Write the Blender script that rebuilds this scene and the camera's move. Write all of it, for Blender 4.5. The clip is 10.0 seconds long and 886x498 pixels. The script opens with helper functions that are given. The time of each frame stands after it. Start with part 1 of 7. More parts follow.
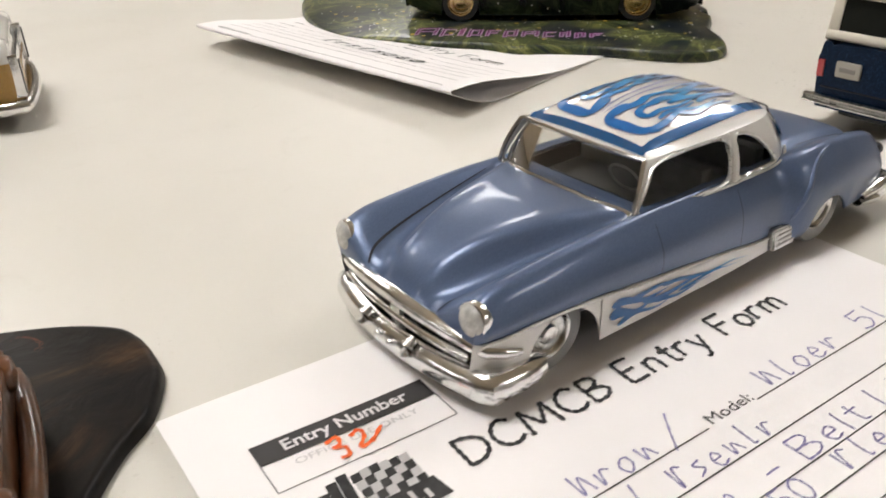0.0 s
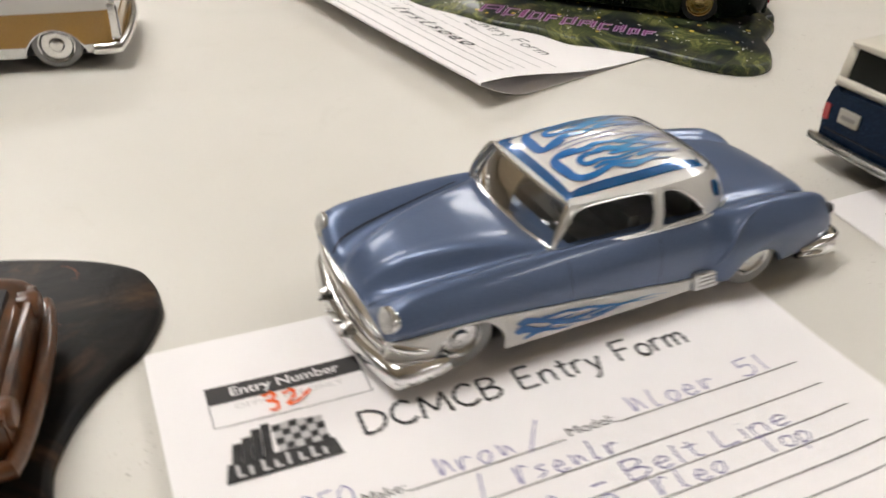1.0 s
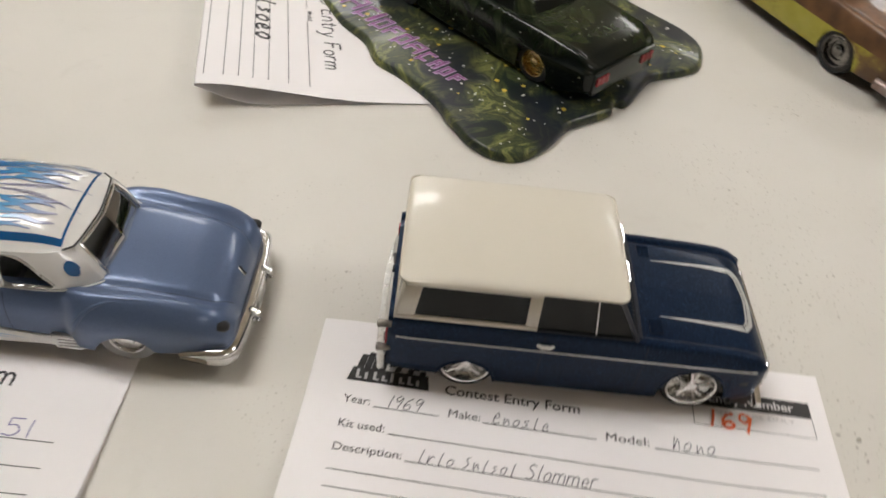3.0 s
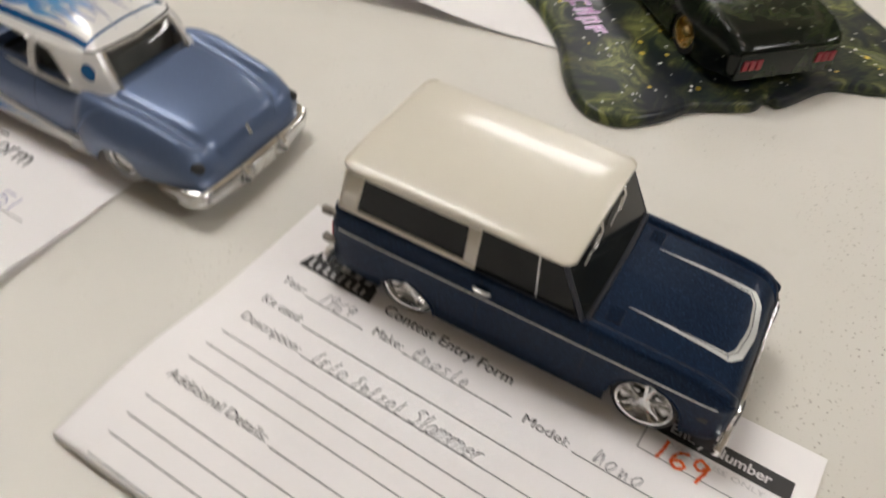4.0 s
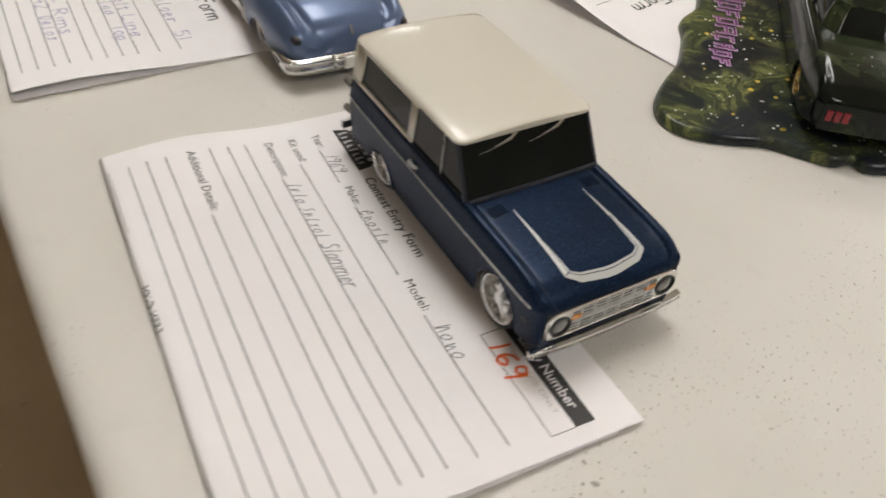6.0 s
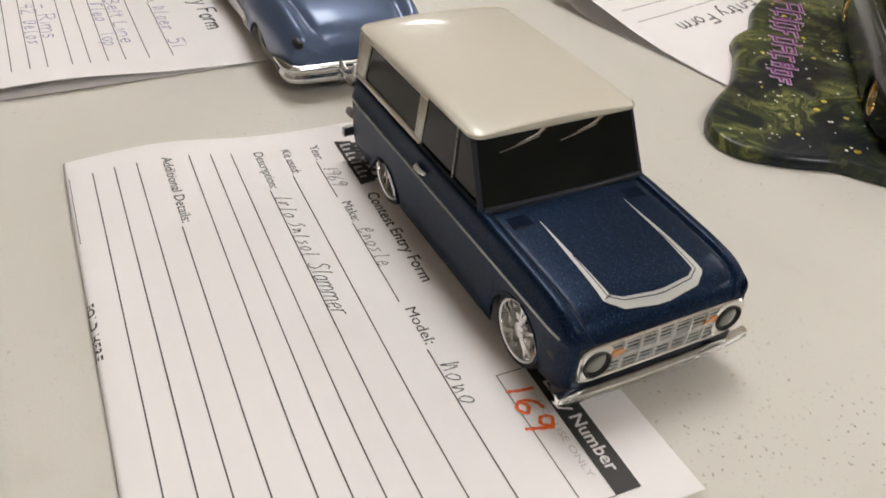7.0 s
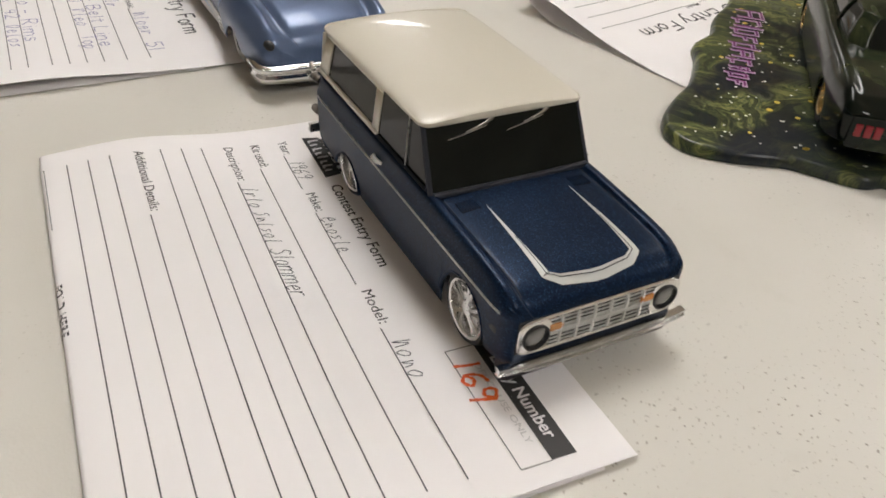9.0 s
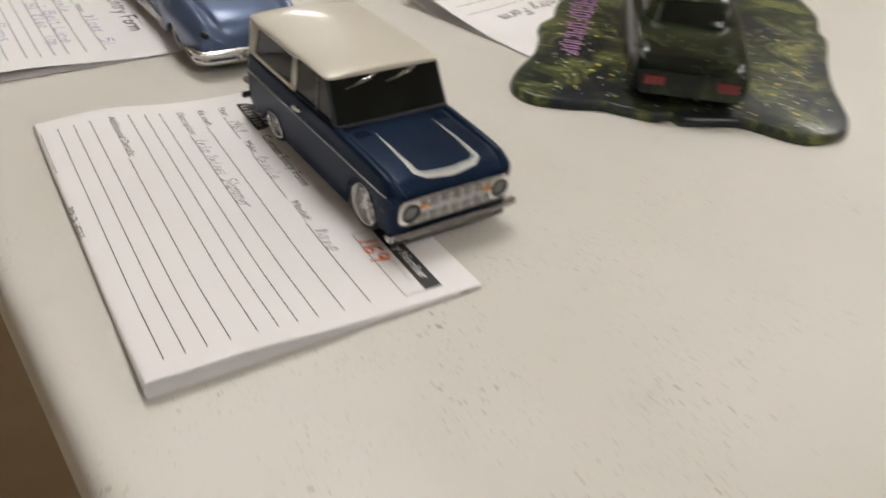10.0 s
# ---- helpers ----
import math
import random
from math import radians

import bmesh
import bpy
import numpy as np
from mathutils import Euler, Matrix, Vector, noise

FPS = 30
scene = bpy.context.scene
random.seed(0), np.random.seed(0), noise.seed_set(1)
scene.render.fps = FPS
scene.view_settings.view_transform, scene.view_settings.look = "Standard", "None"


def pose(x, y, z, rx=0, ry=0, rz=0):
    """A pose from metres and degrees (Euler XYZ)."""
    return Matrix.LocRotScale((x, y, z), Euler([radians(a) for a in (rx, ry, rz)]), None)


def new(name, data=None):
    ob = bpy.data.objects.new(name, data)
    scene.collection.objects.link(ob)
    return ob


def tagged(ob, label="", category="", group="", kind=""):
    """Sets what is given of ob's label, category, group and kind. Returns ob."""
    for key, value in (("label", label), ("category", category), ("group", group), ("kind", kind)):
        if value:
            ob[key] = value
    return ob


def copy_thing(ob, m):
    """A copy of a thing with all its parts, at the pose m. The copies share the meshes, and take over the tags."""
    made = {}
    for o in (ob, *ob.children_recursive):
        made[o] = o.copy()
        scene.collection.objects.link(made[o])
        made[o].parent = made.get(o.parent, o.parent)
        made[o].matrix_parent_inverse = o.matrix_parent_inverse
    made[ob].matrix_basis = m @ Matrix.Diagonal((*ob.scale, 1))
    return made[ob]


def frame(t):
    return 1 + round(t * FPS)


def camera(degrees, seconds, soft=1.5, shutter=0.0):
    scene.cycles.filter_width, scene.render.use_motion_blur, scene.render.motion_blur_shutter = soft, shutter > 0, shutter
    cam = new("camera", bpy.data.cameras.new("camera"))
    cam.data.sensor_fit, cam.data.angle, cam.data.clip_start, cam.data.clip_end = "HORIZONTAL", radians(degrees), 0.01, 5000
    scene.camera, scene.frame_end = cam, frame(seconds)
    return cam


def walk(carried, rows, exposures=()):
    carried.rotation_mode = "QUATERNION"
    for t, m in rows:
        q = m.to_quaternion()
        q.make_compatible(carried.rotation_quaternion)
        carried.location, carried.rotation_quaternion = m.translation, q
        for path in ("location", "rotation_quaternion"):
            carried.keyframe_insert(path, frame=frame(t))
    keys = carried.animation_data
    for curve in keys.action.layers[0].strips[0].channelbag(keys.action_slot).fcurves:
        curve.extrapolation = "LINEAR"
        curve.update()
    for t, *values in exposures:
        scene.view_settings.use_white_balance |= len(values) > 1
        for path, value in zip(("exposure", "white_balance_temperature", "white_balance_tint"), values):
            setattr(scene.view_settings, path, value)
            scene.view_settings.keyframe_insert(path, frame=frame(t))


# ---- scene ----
cam = camera(56.19, 10.0, soft=1.7, shutter=0.45)
# seconds, place in metres, turn in degrees
ROWS = [
    (0, -0.3099, -0.0390, 0.1406, 60.84, 1.75, -33.30),
    (0.2, -0.3052, -0.0415, 0.1454, 61.00, 1.67, -32.96),
    (0.5, -0.3024, -0.0502, 0.1605, 59.83, 0.65, -30.77),
    (0.8, -0.2956, -0.0695, 0.1743, 57.40, -0.37, -25.88),
    (1, -0.2772, -0.0843, 0.1879, 55.27, -1.57, -22.37),
    (1.2, -0.2472, -0.1092, 0.2072, 53.14, -2.21, -18.25),
    (1.5, -0.1830, -0.1472, 0.2251, 50.74, -2.32, -12.30),
    (1.7, -0.1410, -0.1649, 0.2355, 49.76, -2.86, -9.52),
    (1.8, -0.1163, -0.1747, 0.2460, 49.46, -2.73, -8.45),
    (1.9, -0.0906, -0.1831, 0.2582, 49.04, -2.42, -7.39),
    (2, -0.0671, -0.1867, 0.2688, 48.44, -2.23, -6.06),
    (2.1, -0.0481, -0.1861, 0.2753, 47.94, -2.28, -5.86),
    (2.2, -0.0328, -0.1842, 0.2795, 47.83, -2.42, -5.36),
    (2.3, -0.0193, -0.1808, 0.2838, 48.05, -2.60, -4.45),
    (2.5, 0.0058, -0.1653, 0.2928, 47.86, -3.07, -2.29),
    (2.7, 0.0258, -0.1326, 0.2875, 46.74, -4.20, 0.76),
    (3.8, 0.1337, -0.0582, 0.2639, 42.94, -4.79, 26.50),
    (4, 0.1643, -0.0548, 0.2486, 42.76, -4.43, 32.73),
    (4.2, 0.1893, -0.0504, 0.2359, 42.35, -4.14, 37.76),
    (4.5, 0.2193, -0.0545, 0.2319, 42.58, -3.42, 43.72),
    (4.7, 0.2359, -0.0687, 0.2367, 42.12, -3.63, 46.53),
    (5, 0.2656, -0.1175, 0.2421, 43.13, -4.63, 50.21),
    (5.5, 0.3074, -0.0813, 0.2440, 45.00, -4.91, 58.31),
    (6, 0.3302, -0.0066, 0.2349, 47.21, -3.56, 63.40),
    (6.2, 0.3194, 0.0082, 0.2176, 47.88, -3.30, 63.82),
    (7.3, 0.3048, 0.0170, 0.1845, 53.13, -3.34, 66.36),
    (7.5, 0.3052, 0.0175, 0.1846, 53.77, -3.26, 66.43),
    (8, 0.3098, 0.0197, 0.1816, 53.65, -2.73, 66.37),
    (8.5, 0.3155, 0.0244, 0.1808, 52.95, -3.20, 66.35),
    (9, 0.3266, 0.0224, 0.1850, 52.97, -3.40, 65.62),
    (9.5, 0.3584, 0.0063, 0.1964, 53.27, -3.56, 64.29),
    (9.8, 0.3980, -0.0092, 0.2111, 53.49, -3.84, 61.92),
    (10, 0.4373, -0.0244, 0.2231, 53.65, -3.75, 59.07),
]
walk(cam, [(t, pose(x, y, z, rx, ry, rz)) for t, x, y, z, rx, ry, rz in ROWS], [(0.0, 0.02), (0.5, -0.04), (1.1, -0.08), (1.4, -0.28), (1.7, -0.34), (2.5, -0.28), (4.5, -0.27), (6.0, -0.25), (7.5, -0.21), (9.0, -0.22), (10.0, -0.31)])

# ---- light: a hall with rows of fluorescent ceiling panels ----
FLOOR_Z, CEIL_Z = -0.74, 2.05
world = bpy.data.worlds.new("hall_air")
world.use_nodes = True
world.node_tree.nodes["Background"].inputs[0].default_value = (0.9, 0.92, 1.0, 1)
world.node_tree.nodes["Background"].inputs[1].default_value = 0.012
scene.world = world
scene.view_settings.exposure = 0.0
PANEL_STRENGTH = 18.1


# ---- materials ----
def material(name, colour, rough=0.5, metal=0.0, coat=0.0, spec=0.5, build=None):
    m = bpy.data.materials.new(name)
    m.use_nodes = True
    b = m.node_tree.nodes["Principled BSDF"]
    b.inputs["Base Color"].default_value = (*colour, 1)
    b.inputs["Roughness"].default_value = rough
    b.inputs["Metallic"].default_value = metal
    b.inputs["Coat Weight"].default_value = coat
    b.inputs["Coat Roughness"].default_value = 0.04
    b.inputs["Specular IOR Level"].default_value = spec
    if build:
        build(m.node_tree, b)
    return m


def noise_node(tree, scale, detail=3.0, rough=0.55, coords="Object", distort=0.0):
    tc = tree.nodes.new("ShaderNodeTexCoord")
    n = tree.nodes.new("ShaderNodeTexNoise")
    n.inputs["Scale"].default_value = scale
    n.inputs["Detail"].default_value = detail
    n.inputs["Roughness"].default_value = rough
    n.inputs["Distortion"].default_value = distort
    tree.links.new(tc.outputs[coords], n.inputs["Vector"])
    return n


def ramp_node(tree, src, stops):
    r = tree.nodes.new("ShaderNodeValToRGB")
    els = r.color_ramp.elements
    while len(els) < len(stops):
        els.new(0.5)
    for e, (p, c) in zip(els, stops):
        e.position, e.color = p, (*c, 1)
    tree.links.new(src, r.inputs["Fac"])
    return r


def mix_node(tree, fac, a, b, mode="MIX"):
    m = tree.nodes.new("ShaderNodeMix")
    m.data_type, m.blend_type = "RGBA", mode
    for sock, v in ((m.inputs[0], fac), (m.inputs[6], a), (m.inputs[7], b)):
        if isinstance(v, (int, float)):
            sock.default_value = v
        elif isinstance(v, tuple):
            sock.default_value = (*v, 1)
        else:
            tree.links.new(v, sock)
    return m.outputs[2]


def bump_on(tree, b, src, strength, distance):
    n = tree.nodes.new("ShaderNodeBump")
    n.inputs["Strength"].default_value = strength
    n.inputs["Distance"].default_value = distance
    tree.links.new(src, n.inputs["Height"])
    tree.links.new(n.outputs["Normal"], b.inputs["Normal"])


def varied(c0, c1, scale, rough=(0.4, 0.6), bump=0.0, bscale=None, dist=0.0005, detail=4.0):
    """A two-tone surface with uneven gloss and fine relief."""

    def build(tree, b):
        n = noise_node(tree, scale, detail)
        tree.links.new(ramp_node(tree, n.outputs["Fac"], [(0.3, c0), (0.7, c1)]).outputs[0], b.inputs["Base Color"])
        n2 = noise_node(tree, bscale or scale * 6, 3)
        mr = tree.nodes.new("ShaderNodeMapRange")
        mr.inputs["To Min"].default_value, mr.inputs["To Max"].default_value = rough
        tree.links.new(n2.outputs["Fac"], mr.inputs["Value"])
        tree.links.new(mr.outputs[0], b.inputs["Roughness"])
        if bump:
            bump_on(tree, b, n2.outputs["Fac"], bump, dist)

    return build


def table_build(tree, b):
    big = noise_node(tree, 7.0, 3)
    c = ramp_node(tree, big.outputs["Fac"], [(0.3, (0.63, 0.605, 0.545)), (0.7, (0.69, 0.665, 0.61))]).outputs[0]
    # scuffs and smudges
    mid = noise_node(tree, 38.0, 5, 0.65, distort=0.6)
    s = ramp_node(tree, mid.outputs["Fac"], [(0.60, (0, 0, 0)), (0.78, (1, 1, 1))]).outputs[0]
    c = mix_node(tree, mix_node(tree, 0.22, (0, 0, 0), s), c, (0.50, 0.47, 0.40))
    # dark specks, more of them in worn patches, and a few larger flecks
    pat = noise_node(tree, 15.0, 3)
    tc = tree.nodes.new("ShaderNodeTexCoord")
    sep = tree.nodes.new("ShaderNodeSeparateXYZ")
    tree.links.new(tc.outputs["Object"], sep.inputs[0])
    worn = tree.nodes.new("ShaderNodeMapRange")
    worn.inputs["From Min"].default_value, worn.inputs["From Max"].default_value = -0.10, 0.30
    worn.inputs["To Min"].default_value, worn.inputs["To Max"].default_value = -0.10, 0.06
    tree.links.new(sep.outputs["X"], worn.inputs["Value"])
    more = tree.nodes.new("ShaderNodeMath")
    tree.links.new(pat.outputs["Fac"], more.inputs[0])
    tree.links.new(worn.outputs[0], more.inputs[1])
    back = tree.nodes.new("ShaderNodeMapRange")
    for key, val in (("From Min", 0.20), ("From Max", 0.36), ("To Min", 0.0), ("To Max", -0.15)):
        back.inputs[key].default_value = val
    tree.links.new(sep.outputs["Y"], back.inputs["Value"])
    less = tree.nodes.new("ShaderNodeMath")
    tree.links.new(more.outputs[0], less.inputs[0])
    tree.links.new(back.outputs[0], less.inputs[1])
    rim = tree.nodes.new("ShaderNodeMapRange")
    for key, val in (("From Min", 0.0), ("From Max", 0.11), ("To Min", -0.12), ("To Max", 0.0)):
        rim.inputs[key].default_value = val
    tree.links.new(sep.outputs["Y"], rim.inputs["Value"])
    few = tree.nodes.new("ShaderNodeMath")
    tree.links.new(less.outputs[0], few.inputs[0])
    tree.links.new(rim.outputs[0], few.inputs[1])
    pa = ramp_node(tree, few.outputs[0], [(0.42, (0.03, 0.03, 0.03)), (0.62, (0.9, 0.9, 0.9))]).outputs[0]
    for scale, lo, hi, ink in ((620.0, 0.66, 0.70, (0.36, 0.32, 0.26)), (330.0, 0.70, 0.73, (0.24, 0.21, 0.17)), (210.0, 0.735, 0.765, (0.28, 0.25, 0.20))):
        spk = noise_node(tree, scale, 1.5, 0.5)
        sp = ramp_node(tree, spk.outputs["Fac"], [(lo, (0, 0, 0)), (hi, (1, 1, 1))]).outputs[0]
        c = mix_node(tree, mix_node(tree, 1.0, sp, pa, "MULTIPLY"), c, ink)
    tree.links.new(c, b.inputs["Base Color"])
    g = noise_node(tree, 900.0, 3)
    g2 = noise_node(tree, 60.0, 2)
    bump_on(tree, b, mix_node(tree, 0.5, g.outputs["Fac"], g2.outputs["Fac"]), 0.18, 0.0006)
    mr = tree.nodes.new("ShaderNodeMapRange")
    mr.inputs["To Min"].default_value, mr.inputs["To Max"].default_value = 0.34, 0.5
    tree.links.new(mid.outputs["Fac"], mr.inputs["Value"])
    tree.links.new(mr.outputs[0], b.inputs["Roughness"])


M_TABLE = material("moulded_table_plastic", (0.68, 0.65, 0.57), 0.42, build=table_build, spec=0.4)
M_TABLE_METAL = material("grey_table_frame", (0.22, 0.22, 0.23), 0.45, 0.3, build=varied((0.2, 0.2, 0.21), (0.25, 0.25, 0.26), 30))
M_PAPER = material("white_paper", (0.92, 0.895, 0.89), 0.72, spec=0.25, build=varied((0.905, 0.88, 0.875), (0.935, 0.91, 0.905), 22, (0.65, 0.8), 0.1, 1200, 0.0001))


def let_light_through(m, share, colour):
    """Thin sheets glow a little with the light from behind."""
    tree = m.node_tree
    tl, mx = tree.nodes.new("ShaderNodeBsdfTranslucent"), tree.nodes.new("ShaderNodeMixShader")
    tl.inputs[0].default_value = (*colour, 1)
    mx.inputs[0].default_value = share
    tree.links.new(tree.nodes["Principled BSDF"].outputs[0], mx.inputs[1])
    tree.links.new(tl.outputs[0], mx.inputs[2])
    tree.links.new(mx.outputs[0], tree.nodes["Material Output"].inputs[0])


let_light_through(M_PAPER, 0.07, (0.9, 0.87, 0.85))
M_INK = material("printed_black", (0.035, 0.033, 0.033), 0.6)
M_RULE = material("printed_rule", (0.06, 0.058, 0.058), 0.6)
M_FAINT = material("faint_grey_print", (0.62, 0.6, 0.6), 0.7)
M_WHITE_INK = material("paper_white_letters", (0.74, 0.72, 0.72), 0.7)
M_MARKER = material("orange_marker", (0.82, 0.13, 0.025), 0.6, build=varied((0.74, 0.09, 0.015), (0.88, 0.19, 0.04), 300))
M_PEN_BLUE = material("violet_ballpoint", (0.25, 0.23, 0.42), 0.6)
M_PEN_BLACK = material("black_pen", (0.06, 0.06, 0.075), 0.6)
M_BOLD = material("bold_black_marker", (0.025, 0.025, 0.027), 0.55)
M_LOGO = material("grey_print", (0.04, 0.04, 0.04), 0.7, spec=0.2, build=varied((0.022, 0.022, 0.022), (0.065, 0.064, 0.064), 160, (0.65, 0.8)))
M_LOGO_PALE = material("pale_grey_print", (0.5, 0.49, 0.49), 0.65)


def floor_build(tree, b):
    n = noise_node(tree, 3.0, 4)
    c = ramp_node(tree, n.outputs["Fac"], [(0.3, (0.38, 0.285, 0.178)), (0.7, (0.50, 0.385, 0.250))]).outputs[0]
    k = noise_node(tree, 40.0, 2)
    d = ramp_node(tree, k.outputs["Fac"], [(0.70, (0, 0, 0)), (0.78, (0.6, 0.6, 0.6))]).outputs[0]
    tree.links.new(mix_node(tree, d, c, (0.03, 0.02, 0.012)), b.inputs["Base Color"])
    bump_on(tree, b, k.outputs["Fac"], 0.05, 0.002)


M_FLOOR = material("brown_floor", (0.14, 0.1, 0.06), 0.42, build=floor_build)
M_WALL = material("hall_wall_paint", (0.44, 0.43, 0.40), 0.7, build=varied((0.42, 0.41, 0.38), (0.47, 0.46, 0.43), 1.5))
M_CEIL = material("ceiling_board", (0.75, 0.74, 0.7), 0.85, build=varied((0.7, 0.69, 0.65), (0.78, 0.77, 0.73), 3.0))
M_LAMP_FRAME = material("white_lamp_frame", (0.8, 0.8, 0.78), 0.4)


def glow(name, colour, strength):
    m = bpy.data.materials.new(name)
    m.use_nodes = True
    t = m.node_tree
    t.nodes.remove(t.nodes["Principled BSDF"])
    e = t.nodes.new("ShaderNodeEmission")
    e.inputs[0].default_value, e.inputs[1].default_value = (*colour, 1), strength
    t.links.new(e.outputs[0], t.nodes["Material Output"].inputs[0])
    return m


M_GLOW = glow("lit_diffuser", (1.0, 0.968, 0.945), PANEL_STRENGTH)


# ---- building helpers ----
def mesh_of(name, bm, mat, smooth=None):
    me = bpy.data.meshes.new(name)
    bm.normal_update()
    bm.to_mesh(me)
    bm.free()
    for mm in mat if isinstance(mat, (list, tuple)) else [mat]:
        me.materials.append(mm)
    if smooth is not None:
        me.polygons.foreach_set("use_smooth", [True] * len(me.polygons))
        if smooth < 180:
            me.set_sharp_from_angle(angle=radians(smooth))
    me.update()
    return me


def part(name, bm, mat, parent, label="", smooth=40):
    ob = new(name, mesh_of(name, bm, mat, smooth))
    ob.parent = parent
    return tagged(ob, label)


def thick(ob, t, offset=-1.0):
    """Gives a sheet its thickness."""
    m = ob.modifiers.new("thickness", "SOLIDIFY")
    m.thickness, m.offset = t, offset
    return ob


def share(name, me, parent, m=None, label=""):
    ob = new(name, me)
    ob.parent = parent
    if m is not None:
        ob.matrix_local = m
    return tagged(ob, label)


def thing(name, label, category, m=None, group="", kind=""):
    ob = new(name)
    ob.empty_display_size = 0.02
    if m is not None:
        ob.matrix_world = m
    return tagged(ob, label, category, group, kind)


def box(bm, x0, x1, y0, y1, z0, z1, bevel=0.0, seg=2):
    r = bmesh.ops.create_cube(bm, size=1.0)
    for v in r["verts"]:
        v.co = Vector(((x0 + x1) / 2 + v.co.x * (x1 - x0), (y0 + y1) / 2 + v.co.y * (y1 - y0), (z0 + z1) / 2 + v.co.z * (z1 - z0)))
    if bevel:
        es = list({e for v in r["verts"] for e in v.link_edges})
        bmesh.ops.bevel(bm, geom=es, offset=bevel, segments=seg, profile=0.7, affect="EDGES")
    return bm


def grid(bm, pts, close_u=False, close_v=False, flip=False):
    """Quads over rows of points."""
    vs = [[bm.verts.new(p) for p in row] for row in pts]
    nu, nv = len(vs), len(vs[0])
    for i in range(nu if close_u else nu - 1):
        for j in range(nv if close_v else nv - 1):
            a, b, c, d = vs[i][j], vs[(i + 1) % nu][j], vs[(i + 1) % nu][(j + 1) % nv], vs[i][(j + 1) % nv]
            try:
                bm.faces.new((a, d, c, b) if flip else (a, b, c, d))
            except ValueError:
                pass
    return vs


def tube(bm, path, r, n=10, closed=False, squash=1.0, caps=True):
    """A round bar along a path; r may be one radius or one for each point."""
    path = [Vector(p) for p in path]
    rs = [float(q) for q in r] if isinstance(r, (list, tuple)) else [r] * len(path)
    rings, up = [], None
    for i, p in enumerate(path):
        a = path[i - 1] if i or closed else p
        b = path[(i + 1) % len(path)] if i + 1 < len(path) or closed else p
        t = (b - a).normalized()
        if up is None:
            up = Vector((0, 0, 1)) if abs(t.z) < 0.9 else Vector((1, 0, 0))
        s = t.cross(up).normalized()
        u = s.cross(t).normalized()
        rings.append([p + rs[i] * (math.cos(k * math.tau / n) * s + squash * math.sin(k * math.tau / n) * u) for k in range(n)])
    vs = grid(bm, rings, close_u=closed, close_v=True)
    if caps and not closed:
        bm.faces.new(vs[0][::-1]), bm.faces.new(vs[-1])
    return bm


def lathe(bm, profile, n=32, axis="y", at=(0, 0, 0)):
    """Turns (radius, along) pairs round an axis."""
    rows = []
    for rr, h in profile:
        row = []
        for k in range(n):
            c, s = rr * math.cos(k * math.tau / n), rr * math.sin(k * math.tau / n)
            p = {"y": (c, h, s), "x": (h, c, s), "z": (c, s, h)}[axis]
            row.append(Vector(p) + Vector(at))
        rows.append(row)
    return grid(bm, rows, close_v=True)


def curve_at(table, x):
    """A smooth curve through (x, value) pairs."""
    n = len(table)
    if x <= table[0][0]:
        return table[0][1]
    if x >= table[-1][0]:
        return table[-1][1]
    i = max(k for k in range(n) if table[k][0] <= x)
    i = min(i, n - 2)

    def slope(k):
        if k in (0, n - 1):
            return 0 if n < 2 else (table[min(k + 1, n - 1)][1] - table[max(k - 1, 0)][1]) / (table[min(k + 1, n - 1)][0] - table[max(k - 1, 0)][0])
        d0 = (table[k][1] - table[k - 1][1]) / (table[k][0] - table[k - 1][0])
        d1 = (table[k + 1][1] - table[k][1]) / (table[k + 1][0] - table[k][0])
        return 0 if d0 * d1 <= 0 else 2 * d0 * d1 / (d0 + d1)

    (x0, y0), (x1, y1) = table[i], table[i + 1]
    h = x1 - x0
    t = (x - x0) / h
    return (2 * t**3 - 3 * t**2 + 1) * y0 + (t**3 - 2 * t**2 + t) * h * slope(i) + (3 * t**2 - 2 * t**3) * y1 + (t**3 - t**2) * h * slope(i + 1)


def spline(pts, n, closed=False):
    """n points along a smooth line through pts."""
    pts = [Vector(p) for p in pts]
    m = len(pts)
    out = []
    spans = m if closed else m - 1
    for k in range(n):
        u = k / n * spans if closed else k / (n - 1) * spans
        i = min(int(u), spans - 1)
        t = u - i
        if closed:
            p0, p1, p2, p3 = (pts[(i + d) % m] for d in (-1, 0, 1, 2))
        else:
            p1, p2 = pts[i], pts[i + 1]
            p0 = pts[i - 1] if i else p1 * 2 - p2
            p3 = pts[i + 2] if i + 2 < m else p2 * 2 - p1
        out.append(0.5 * ((2 * p1) + (p2 - p0) * t + (2 * p0 - 5 * p1 + 4 * p2 - p3) * t**2 + (3 * p1 - p0 - 3 * p2 + p3) * t**3))
    return out


